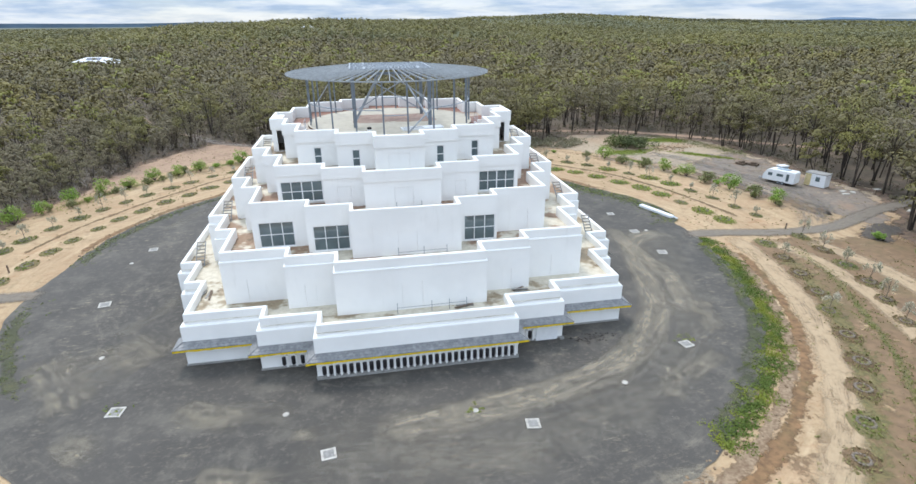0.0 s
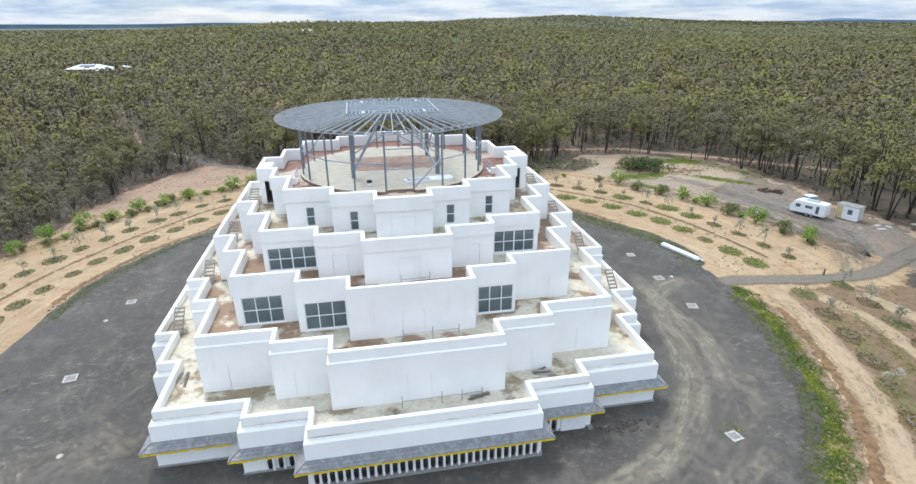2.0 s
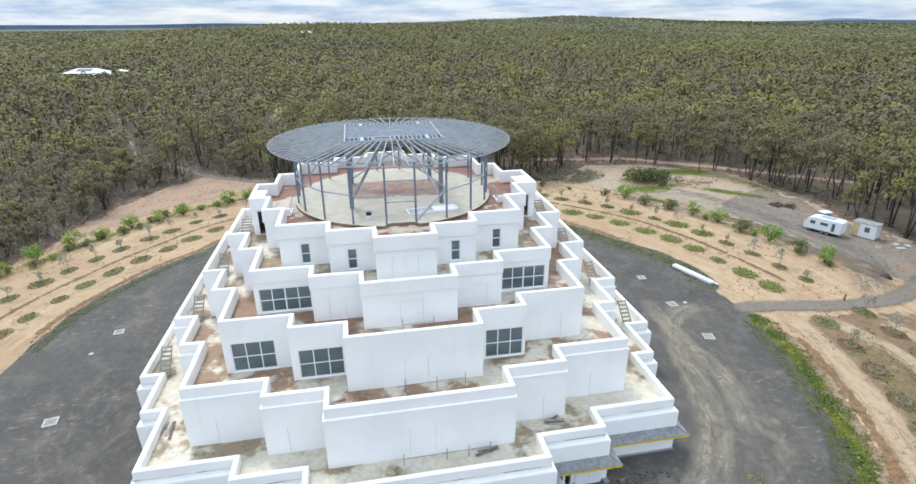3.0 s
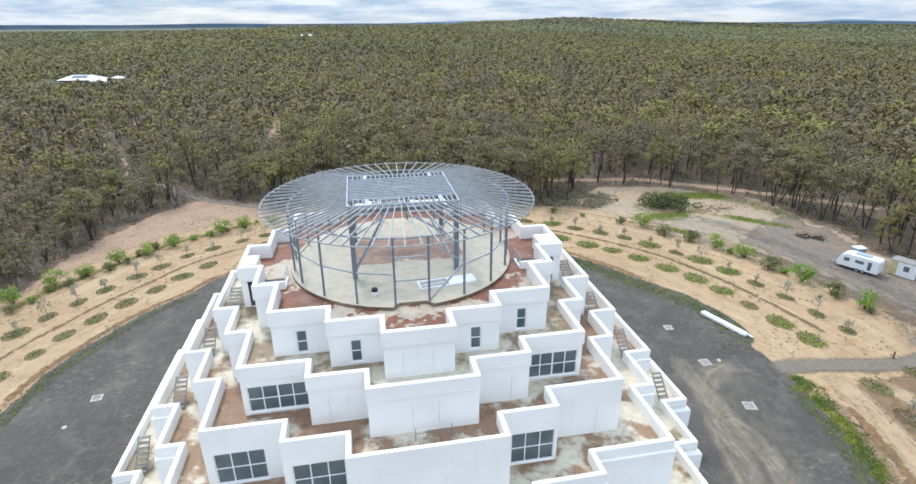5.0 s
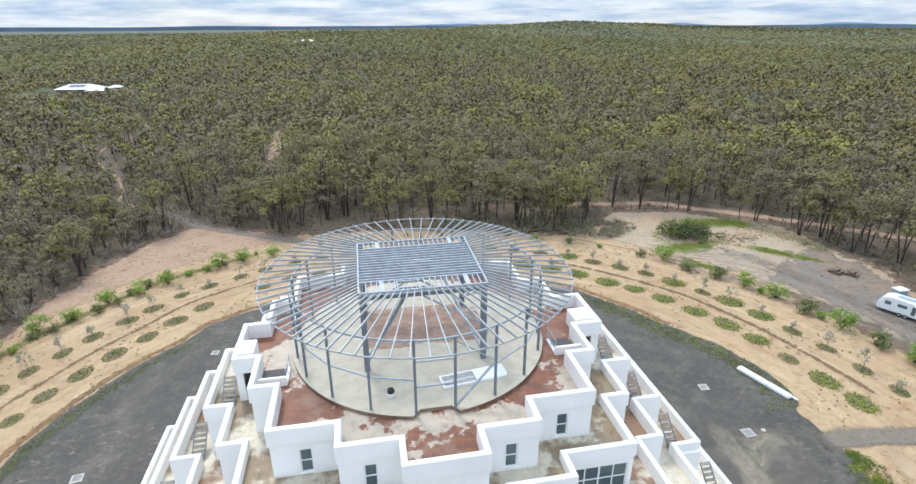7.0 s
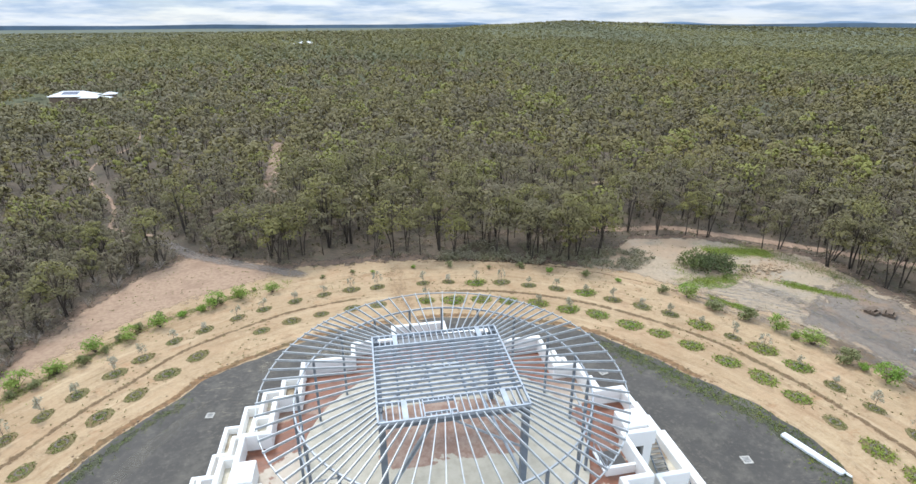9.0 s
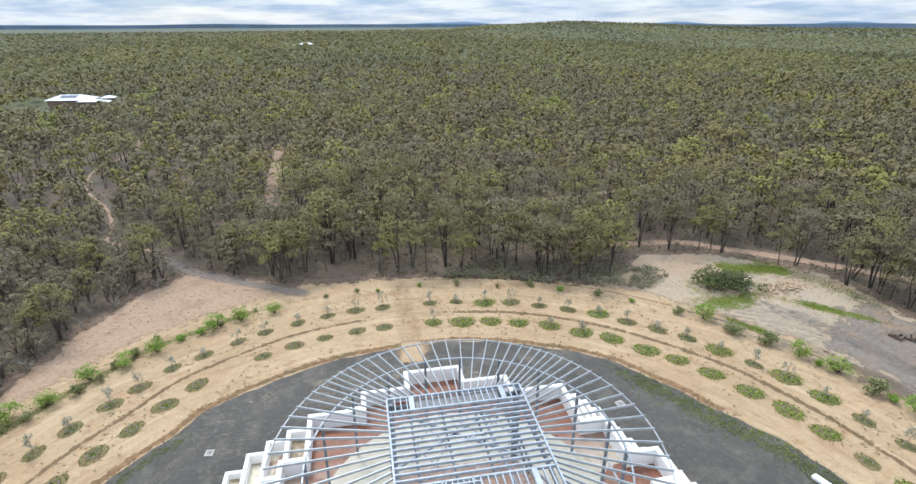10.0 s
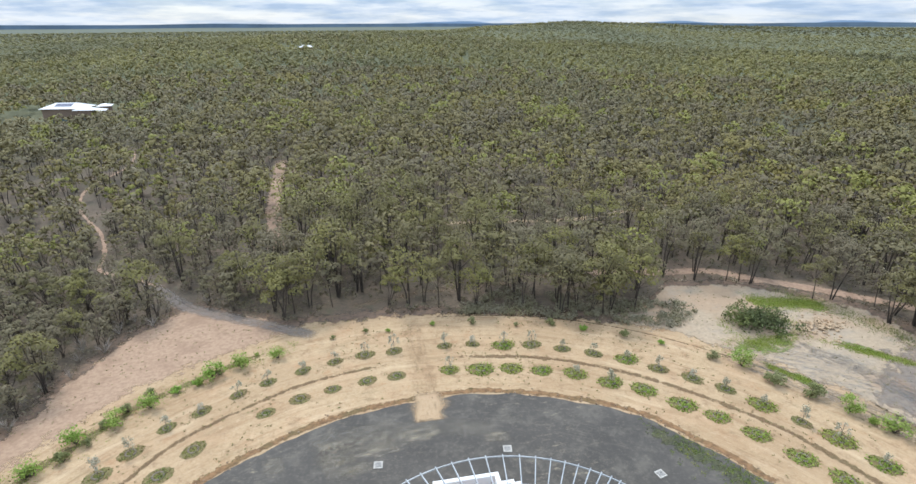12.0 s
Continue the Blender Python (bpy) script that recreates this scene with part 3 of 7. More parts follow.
def rim_of(ob, values):
    """How near each corner of a sheet lies to its worn rim: 1 at the rim."""
    at = ob.data.attributes.new("rim", "FLOAT", "POINT")
    at.data.foreach_set("value", np.array(values, np.float32))
    return ob


def sheet(name, loops, rims, z, material, label, category, kind="structure", ends=None):
    """A flat sheet over side by side lines of points (x, y), each with its rim value."""
    bm = bmesh.new()
    rows = [[bm.verts.new((x, y, z)) for x, y in line] for line in loops]
    for a, b in zip(rows, rows[1:]):
        for i in range(len(a) - 1):
            bm.faces.new((a[i], a[i + 1], b[i + 1], b[i]))
    bmesh.ops.recalc_face_normals(bm, faces=bm.faces)
    if sum(f.normal.z * f.calc_area() for f in bm.faces) < 0:
        bmesh.ops.reverse_faces(bm, faces=bm.faces)
    ob = part(name, bm, material, None)
    rim_of(ob, [max(r, ends[i]) if ends else r for line, r in zip(loops, rims) for i in range(len(line))])
    return tagged(ob, label, category, kind=kind)


def ragged(r, az, amount, seed, scale=0.5):
    x, y = polar(r, az)
    return polar(r + amount * (noise.noise((x * scale, y * scale, seed)) + 0.6 * noise.noise((x * scale * 3, y * scale * 3, seed + 5))), az)


def arc(inner, outer, a0, a1, z, material, name, label, category, rough_in=0.0, rough_out=0.5, seed=1.0, step=0.6):
    count = int((a1 - a0) / step)
    angles = [a0 + (a1 - a0) * k / count for k in range(count + 1)]
    lines, rims = [], []
    for f, rim in ((0, 1 if rough_in else 0), (None, 0), (None, 0), (1, 1 if rough_out else 0)):
        line = []
        for a in angles:
            p, q = inner(a), outer(a)
            if f is None:
                soft = min(3.5, (q - p) * 0.4)
                line.append(ragged(p + soft if len(lines) == 1 else q - soft, a, 0.0, seed))
            else:
                line.append(ragged(p if f == 0 else q + 0.25 * rough_out, a, (rough_in, rough_out)[f] * 0.8, seed + 3 * f, 0.25))
        lines.append(line)
        rims.append(rim)
    ends = None if a1 - a0 > 359 else [max(0.0, 1 - min(k, count - k) / 8) for k in range(count + 1)]
    return sheet(name, lines, rims, z, material, label, category, ends=ends)


arc(lambda a: 20, lambda a: table(OPEN, a), -180, 180, 0.03, SAND, "sandy_clearing", "bare sandy clay clearing round the temple", "clearing", 0, 3.2, 2.0, 0.35)
arc(lambda a: 10, lambda a: table(TAR, a), -180, 180, 0.09, ASPHALT, "asphalt_forecourt", "dusty dark grey asphalt ring drive round the temple", "pavement", 0, 0.5, 4.0)
arc(lambda a: table(TAR, a) + 0.15, lambda a: table(TAR, a) + 1.5, -80, 62, 0.06, ERODED, "eroded_edge", "eroded brown soil edge of the drive", "kerb", 0.3, 0.5, 6.0)
arc(lambda a: table(TAR, a) + 0.9, lambda a: table(TAR, a) + 2.6, 95, 172, 0.06, RUBBLE, "rubble_edge", "crumbling pale rubble edge of the drive", "kerb", 0.3, 0.7, 8.0)
arc(lambda a: table(BED, a) + 2.2, lambda a: table(BED, a) + 3.5, -82, -2, 0.05, DITCH, "drainage_swale", "shallow damp soil swale between planting rings", "ditch", 0.35, 0.35, 11.0)
arc(lambda a: table(BED, a) + 2.2, lambda a: table(BED, a) + 3.8, 5, 88, 0.05, DITCH, "drainage_swale", "shallow damp soil swale between planting rings", "ditch", 0.35, 0.35, 13.0)
arc(lambda a: table(BED, a) + 2.4, lambda a: table(BED, a) + 3.9, 97, 160, 0.05, GRASS_SOIL, "drainage_swale", "shallow weedy swale between planting rings", "ditch", 0.5, 0.5, 15.0)
arc(lambda a: table(BED, a) + 14.6, lambda a: table(BED, a) + 15.1, 3, 88, 0.05, DITCH, "drainage_swale", "narrow trench line round the outer planting", "ditch", 0.12, 0.12, 17.0)
arc(lambda a: table(BED, a) + 15.8, lambda a: table(OPEN, a) + 1.5, 24, 88, 0.055, GRAVEL, "gravel_yard", "pale grey gravel yard beside the caravan", "yard", 1.2, 3.0, 19.0)
arc(lambda a: table(BED, a) + 15.5, lambda a: table(OPEN, a) + 0.5, -62, -14, 0.055, PINK, "clay_bank", "bare pink clay bank below the woods", "bank", 1.0, 2.0, 21.0)
arc(lambda a: table(BED, a) + 11.8, lambda a: table(BED, a) + 14.6, -62, -18, 0.06, GRASS_SOIL, "grass_strip", "strip of rough grass along the outer shrubs", "grass", 0.6, 0.6, 23.0)


def ribbon(name, points, width, z, material, label, category, rough=0.3, seed=1.0):
    """A road or path along a line of points."""
    pts = [Vector(p) for p in points]
    fine = []
    for i in range(len(pts) - 1):
        p0, p1, p2, p3 = pts[max(i - 1, 0)], pts[i], pts[i + 1], pts[min(i + 2, len(pts) - 1)]
        for k in range(10):
            t = k / 10
            fine.append(0.5 * ((2 * p1) + (p2 - p0) * t + (2 * p0 - 5 * p1 + 4 * p2 - p3) * t * t + (3 * p1 - p0 - 3 * p2 + p3) * t ** 3))
    fine.append(pts[-1])
    bm = bmesh.new()
    rows, lanes, gone = [], [], 0.0
    for i, p in enumerate(fine):
        gone += (p - fine[max(i - 1, 0)]).length
        d = (fine[min(i + 1, len(fine) - 1)] - fine[max(i - 1, 0)]).normalized()
        s = Vector((-d.y, d.x))
        row = []
        for e in (-1, -0.45, 0.45, 1):
            w = width / 2 * 1.25 + rough * noise.noise((p.x * 0.5 + e * 9, p.y * 0.5, seed))
            q = p + s * (e * w)
            row.append(bm.verts.new((q.x, q.y, lie(q.x, q.y) + z)))
            lanes += [e * w, gone, seed]
        rows.append(row)
    for a, b in zip(rows, rows[1:]):
        for k in range(3):
            bm.faces.new((a[k + 1], a[k], b[k], b[k + 1]))
    bmesh.ops.recalc_face_normals(bm, faces=bm.faces)
    if sum(f.normal.z for f in bm.faces) < 0:
        bmesh.ops.reverse_faces(bm, faces=bm.faces)
    ob = part(name, bm, material, None)
    ends = [min(1.0, 0.25 * min(i, len(fine) - 1 - i)) for i in range(len(fine))]
    ob.data.attributes.new("lane", "FLOAT_VECTOR", "POINT").data.foreach_set("vector", np.array(lanes, np.float32))
    rim_of(ob, [1 - e * (0 if k in (0, 3) else 1) for e in ends for k in range(4)])
    return tagged(ob, label, category, kind="structure")


arc(lambda a: table(BED, a) + 16.2, lambda a: table(OPEN, a) - 1.0, 58, 98, 0.062, YARD_GREY, "gravel_yard", "grey trampled gravel round the caravan", "yard", 1.5, 3.0, 20.0)
ribbon("road", [(38.5, -0.6), (44, -0.8), (52, -2.2), (60, -2.0), (66, 0.2), (73, 3.0), (82, 5), (100, 6), (125, 4)], 2.5, 0.11, ROADBED, "worn grey gravelled access road leaving the drive", "road", 0.4, 3.0)
ribbon("road", [(-37.5, -3.2), (-42, -2.9), (-50, -2.2), (-62, 0), (-80, 4)], 2.4, 0.11, ROADBED, "worn grey gravelled access road leaving the drive", "road", 0.4, 5.0)
ribbon("path", [(-14.0, 61.2), (-20.7, 65.4), (-28.2, 69.6), (-36.5, 74.9), (-43, 82), (-48, 88)], 2.6, 0.08, PATH_GREY, "grey gravel path leaving the clearing into the woods", "path", 0.5, 7.0)
ribbon("path", [(-24, 96), (-26, 108), (-28.5, 124), (-30, 140), (-31.5, 160), (-33, 185)], 4.0, 0.12, TRACK, "bare pink clay track through the woods", "path", 0.8, 9.0)
ribbon("path", [(-44, 84), (-50, 89), (-58, 94), (-61, 104), (-67, 117), (-73, 126), (-80, 138), (-86, 158), (-84, 185), (-92, 215)], 0.9, 0.12, TRACK, "narrow bare clay path through the woods", "path", 0.5, 11.0)
ribbon("path", [(-9.9, 69.3), (-1.6, 71.7), (8, 73.3), (16.6, 73.4), (25.8, 74.4), (36, 75)], 2.2, 0.07, FILL, "faint clay track along the edge of the woods", "path", 0.8, 12.0)
ribbon("path", [(36, 75), (44, 73.5), (51.5, 72), (61, 71), (67, 66.5), (72, 63), (76, 60), (81, 56), (90, 48), (102, 38)], 3.0, 0.07, TRACK, "clay track along the edge of the woods", "path", 0.8, 13.0)
ribbon("path", [(10, 108), (28, 106), (46, 104), (66, 108), (90, 112)], 2.2, 0.12, PALE, "pale sandy track among the trees", "path", 0.8, 15.0)
ribbon("path", [(1.2, 40.5), (1.2, 48), (1.0, 56), (0.6, 63.5)], 3.0, 0.07, FILL, "filled trench of fresh sand across the rings", "path", 0.7, 17.0)
ribbon("path", [(1.0, 38.6), (1.0, 39.6), (1.1, 41.2), (1.2, 44.5)], 4.0, 0.1, RAMP, "tongue of fresh sand over the drive edge", "path", 1.6, 18.0)
ribbon("path", [(44.4, -2), (43.4, -9.5), (41.2, -16.3), (38.9, -21.8), (35.4, -27.8), (32.0, -32.5), (27, -38), (20, -44)], 2.6, 0.07, PALE, "pale wheel track between drive and planting", "path", 0.5, 19.0)

ribbon("dust_track", [(36, 1), (31, -1), (28.5, -6.5), (26.5, -13.5), (23.5, -19.5), (18, -25), (11.5, -28), (4, -29.5), (-4, -30.5)], 3.0, 0.1, DUST, "pale dusty tyre tracks curving over the asphalt", "tracks", 0.8, 23.0)
ribbon("dust_track", [(36, 2), (32, -3), (30.5, -8), (28, -15.5), (24.5, -22), (18, -28), (10, -31), (0, -32.5), (-10, -31.5)], 7.0, 0.096, DUST_THIN, "thin dust drawn out along the curving tyre tracks", "tracks", 1.0, 24.0)
ribbon("dust_track", [(30, 4), (29.5, -4), (29.8, -12), (27, -20)], 2.2, 0.104, DUST, "pale dusty tyre tracks curving over the asphalt", "tracks", 0.6, 25.0)
ribbon("dust_track", [(-23, -17), (-25.5, -18.5), (-27.5, -20.5)], 4.2, 0.1, DUST_THIN, "pale dusty patch on the asphalt", "tracks", 1.2, 27.0)
ribbon("dust_track", [(-27, -14), (-24.5, -10), (-23, -6)], 1.6, 0.1, DUST_THIN, "pale dusty patch on the asphalt", "tracks", 0.6, 29.0)
ribbon("dust_track", [(-17, -27), (-13, -26.5), (-9.5, -28)], 2.4, 0.1, DUST_THIN, "pale dusty patch on the asphalt", "tracks", 1.0, 31.0)
ribbon("dust_track", [(-3, -33.5), (3, -34), (8, -35.5)], 3.0, 0.1, DUST_THIN, "pale dusty patch on the asphalt", "tracks", 1.0, 33.0)
ribbon("dust_track", [(-14, 36), (-8, 38), (0, 37.5), (9, 36)], 3.2, 0.1, DUST_THIN, "pale dusty patch on the asphalt", "tracks", 1.2, 35.0)
ribbon("dust_track", [(-31, 14), (-28, 22), (-23, 29)], 2.0, 0.1, DUST_THIN, "pale dusty patch on the asphalt", "tracks", 1.0, 37.0)
arc(lambda a: table(BED, a) - 2.0, lambda a: table(BED, a) + 2.6, 97, 160, 0.045, GRASS_SOIL, "planting_strip", "patchy dry grass strip under the stone-ringed beds", "grass", 0.9, 0.9, 41.0)
arc(lambda a: table(TAR, a) + 2.0, lambda a: table(TAR, a) + 3.6, 97, 172, 0.062, ERODED, "rough_bank", "rough bank of dry grass and clay beside the drive", "bank", 0.9, 0.9, 43.0)
arc(lambda a: table(OPEN, a) - 3.5, lambda a: table(OPEN, a) + 3.0, -80, 104, 0.065, LITTER, "leaf_litter", "leaf litter spilling from the woods onto the sand", "litter", 1.5, 1.5, 45.0)
for k, (a0, a1) in enumerate(((-128, -97), (-86, -38), (36, 83), (92, 152))):
    arc(lambda a: table(TAR, a) - (4.2 if a0 == 36 else 2.4), lambda a: table(TAR, a) + 0.3, a0, a1, 0.1, MOSS, "weedy_edge", "asphalt edge overgrown with low dull weeds", "grass", 1.0, 0.4, 51.0 + k)
ribbon("path", [(58, -1.2), (62, 3.5), (64, 9), (62, 17), (58, 26), (52, 36), (46, 46)], 4.5, 0.075, TYRE, "grey tyre marks across the gravel yard", "path", 0.8, 61.0)
ribbon("path", [(62, 0.5), (66, 6), (68, 12), (66, 24), (63, 36), (58, 46)], 3.0, 0.079, TYRE, "grey tyre marks across the gravel yard", "path", 0.8, 63.0)
ribbon("path", [(50, 43.5), (55, 41), (60.5, 37), (64.5, 32.5), (65.5, 26), (66, 17), (65, 9)], 11.0, 0.072, GREY_GRAVEL, "grey crushed gravel worn across the yard", "gravel", 2.0, 60.0)
ribbon("path", [(48, -4), (49.5, -12), (47.5, -22), (43, -32), (37, -41)], 2.4, 0.07, PALE, "pale wheel track between planting rings", "path", 0.5, 65.0)
ribbon("path", [(53, -5), (55, -14), (53, -25), (48, -36)], 2.8, 0.07, PALE, "pale wheel track between planting rings", "path", 0.5, 67.0)
arc(lambda a: table(BED, a) - 4.5, lambda a: table(OPEN, a) + 1.0, 92, 172, 0.04, BROWN, "brown_soil", "brown soil patches among the stone-ringed beds", "soil", 0.8, 1.5, 71.0)
arc(lambda a: table(BED, a) + 12.0, lambda a: table(OPEN, a) + 1.0, 62, 90, 0.04, BROWN, "brown_soil", "brown soil beside the access road", "soil", 1.2, 1.5, 73.0)
for k, (line, wide) in enumerate([([(48.5, 47), (51, 44.8), (56, 45), (60.5, 49)], 3.4), ([(60.5, 57.0), (64.5, 56.8), (68.5, 56.0), (72.5, 53.5)], 5.0), ([(64, 44.4), (67.6, 42.0), (69.4, 39.6), (73, 36.2)], 2.6), ([(50.3, 40.6), (52.0, 38.6), (53.8, 35.6)], 2.0)]):
    ribbon("grass_patch", line, wide, 0.085, MEADOW, "patch of short fresh green grass in the yard", "grass", 1.4, 81.0 + k)
ribbon("soil_patch", [(61.5, -7.5), (65, -5), (69.5, -2.8)], 3.6, 0.085, SOIL_DARK, "dark patch of dug soil beside the road", "soil", 0.8, 91.0)
ribbon("dust_track", [(13.5, -38.5), (15.3, -38.2), (17.2, -38.6)], 2.0, 0.1, DUST, "pale spilt cement stain on the asphalt", "stain", 0.6, 95.0)
for k, (line, wide) in enumerate([([(-25.9, -14.5), (-23.8, -16.2), (-21.6, -18.3)], 3.4), ([(-31.5, -16.0), (-29.0, -19.5), (-25.7, -24.2)], 2.6), ([(-30, -18), (-27.8, -16.4), (-26.0, -15.0)], 1.0), ([(-18.5, -25.1), (-15.8, -26.4), (-13.0, -27.6)], 1.8), ([(-25.8, -27.0), (-22.0, -29.4)], 1.8), ([(-10.0, -29.6), (-7.8, -29.7)], 1.0), ([(-15.5, -32.5), (-12.4, -33.4), (-9.5, -34.0)], 1.8), ([(20.9, -26.9), (19.8, -29), (18.7, -31)], 1.2), ([(21.2, -28.6), (23.6, -27.4), (26.2, -26.2)], 1.3), ([(29.8, -17.2), (29.0, -20), (27.9, -23)], 1.6), ([(-13.2, 35.9), (-8.4, 36.4), (-5.7, 36.6), (-1.6, 36.5), (2.0, 37.1)], 1.7), ([(-13.0, 34.4), (-8.4, 34.7), (-5.8, 35.0), (-3.1, 35.4)], 1.5), ([(-11.0, 31.8), (-8.4, 32.5), (-6.5, 33.0)], 1.4), ([(-12.2, 33.3), (-10.3, 33.8), (-8.0, 34.1)], 3.4), ([(6.6, 34.6), (10.5, 34.3)], 1.2), ([(-18.9, 34.7), (-16.1, 35.0)], 1.8)]):
    ribbon("dust_track", line, wide * 1.4, 0.103, SCUFF, "pale scuffed dust on the asphalt", "tracks", 0.5, 101.0 + k)


# ---- the temple ----
# per tier: how far the corner, middle and centre sections reach to the left, right and front, how wide the middle and
# centre sections are to each side, where the wall stands against the coping, and the heights of floor and coping
TIERS = [
    dict(AL=19.04, AR=19.54, AY=18.97, bL=12.80, bR=13.12, BY=20.81, cL=8.21, cR=8.35, CY=22.80, wall=0.10, floor=0.0, top=4.81),
    dict(AL=15.94, AR=16.35, AY=16.19, bL=10.47, bR=10.66, BY=18.04, cL=6.36, cR=6.23, CY=20.04, wall=0.10, floor=4.09, top=8.93),
    dict(AL=13.49, AR=13.55, AY=13.58, bL=8.65, bR=8.34, BY=15.36, cL=4.87, cR=4.63, CY=17.32, wall=0.0, floor=7.95, top=12.28),
    dict(AL=11.34, AR=11.44, AY=11.38, bL=7.09, bR=7.07, BY=13.09, cL=3.54, cR=3.32, CY=14.87, wall=-0.05, floor=11.24, top=14.95),
    dict(AL=9.41, AR=9.38, AY=9.56, bL=5.71, bR=5.43, BY=11.41, cL=2.38, cR=2.12, CY=13.30, wall=-0.07, floor=14.22, top=17.63),
]
for t in TIERS:   # the side projections; those on the left step out a little less
    t.update(BL=t["AL"] + 1.55, CL=t["AL"] + 3.1, BR=t["AR"] + 1.68, CR=t["AR"] + 3.7, b=(t["bL"] + t["bR"]) / 2, c=(t["cL"] + t["cR"]) / 2)
ROOF_Z = 16.46
CENTRE = (0.20, -0.37)


def outline(t, d=0.0):
    """The stepped square plan of a tier, grown by d; it runs round against the clock."""
    al, ar, ay, bl, br, by, cl, cr, cy, BL, CL, BR, CR, b, c = (t[k] + d for k in ("AL", "AR", "AY", "bL", "bR", "BY", "cL", "cR", "CY", "BL", "CL", "BR", "CR", "b", "c"))
    return [(-al, -ay), (-bl, -ay), (-bl, -by), (-cl, -by), (-cl, -cy), (cr, -cy), (cr, -by), (br, -by), (br, -ay),
            (ar, -ay), (ar, -b), (BR, -b), (BR, -c), (CR, -c), (CR, c), (BR, c), (BR, b), (ar, b),
            (ar, ay), (br, ay), (br, by), (cr, by), (cr, cy), (-cl, cy), (-cl, by), (-bl, by), (-bl, ay),
            (-al, ay), (-al, b), (-BL, b), (-BL, c), (-CL, c), (-CL, -c), (-BL, -c), (-BL, -b), (-al, -b)]


def ring_wall(bm, t, profile):
    """A closed wall round the plan: the profile is a list of (grown by, height), walked from outside foot to inside foot."""
    loops = [[bm.verts.new((x, y, z)) for x, y in outline(t, d)] for d, z in profile]
    n = len(loops[0])
    for a, b in zip(loops, loops[1:]):
        for k in range(n):
            bm.faces.new((a[k], a[(k + 1) % n], b[(k + 1) % n], b[k]))


def skin(bm, p, q, z0, z1, holes, inward, depth):
    """One flat wall face from p to q with holes (u0, u1, v0, v1) along it, and their reveals of the given depth."""
    p, q = Vector((*p, 0)), Vector((*q, 0))
    d = (q - p).normalized()
    length = (q - p).length
    us = sorted({0.0, length, *[h[0] for h in holes], *[h[1] for h in holes]})
    vs = sorted({z0, z1, *[h[2] for h in holes], *[h[3] for h in holes]})

    def corner(u, v, off=0.0):
        return bm.verts.new(p + d * u + inward * off + Vector((0, 0, v)))
    for u0, u1 in zip(us, us[1:]):
        for v0, v1 in zip(vs, vs[1:]):
            if any(h[0] <= u0 and u1 <= h[1] and h[2] <= v0 and v1 <= h[3] for h in holes):
                continue
            bm.faces.new([corner(u0, v0), corner(u1, v0), corner(u1, v1), corner(u0, v1)])
    for u0, u1, v0, v1, *own in holes:
        deep = own[0] if own else depth
        for (ua, va), (ub, vb) in (((u0, v0), (u1, v0)), ((u1, v0), (u1, v1)), ((u1, v1), (u0, v1)), ((u0, v1), (u0, v0))):
            bm.faces.new([corner(ua, va), corner(ub, vb), corner(ub, vb, deep), corner(ua, va, deep)])


# openings of the front: section index in the plan, x0, x1, z0, z1, panes across and down
WINDOWS = {
    2: [(0, -12.98, -9.94, 8.03, 10.38, 3, 2), (2, -8.16, -5.05, 8.05, 10.38, 3, 2), (6, 5.25, 8.16, 8.03, 10.44, 3, 2)],
    3: [(0, -10.97, -7.24, 11.44, 13.36, 4, 2), (8, 7.50, 11.09, 11.46, 13.43, 4, 2)],
    4: [(0, -7.84, -7.13, 14.36, 16.0, 1, 2), (2, -4.33, -3.62, 14.43, 16.05, 1, 2), (6, 3.42, 4.15, 14.45, 16.12, 1, 2), (8, 7.11, 7.83, 14.43, 16.08, 1, 2)],
}
# shallow blind door panels of the front: section, x0, x1, height above the floor
BLIND = {
    1: [(0, -14.05, -12.94, 2.2), (2, -9.06, -8.14, 2.15), (4, -1.0, 0.76, 2.6), (6, 8.23, 9.08, 2.05), (8, 12.33, 13.52, 2.2)],
    2: [(4, -0.92, 0.73, 2.15), (8, 10.74, 11.87, 2.2)],
    3: [(2, -5.86, -4.66, 1.9), (4, -0.87, 0.78, 2.05), (6, 4.88, 5.88, 1.9)],
    4: [(4, -1.18, 0.72, 1.75)],
}

temple = thing("temple", "white rendered five-tier stepped temple under construction", "building", at=(*CENTRE, 0))


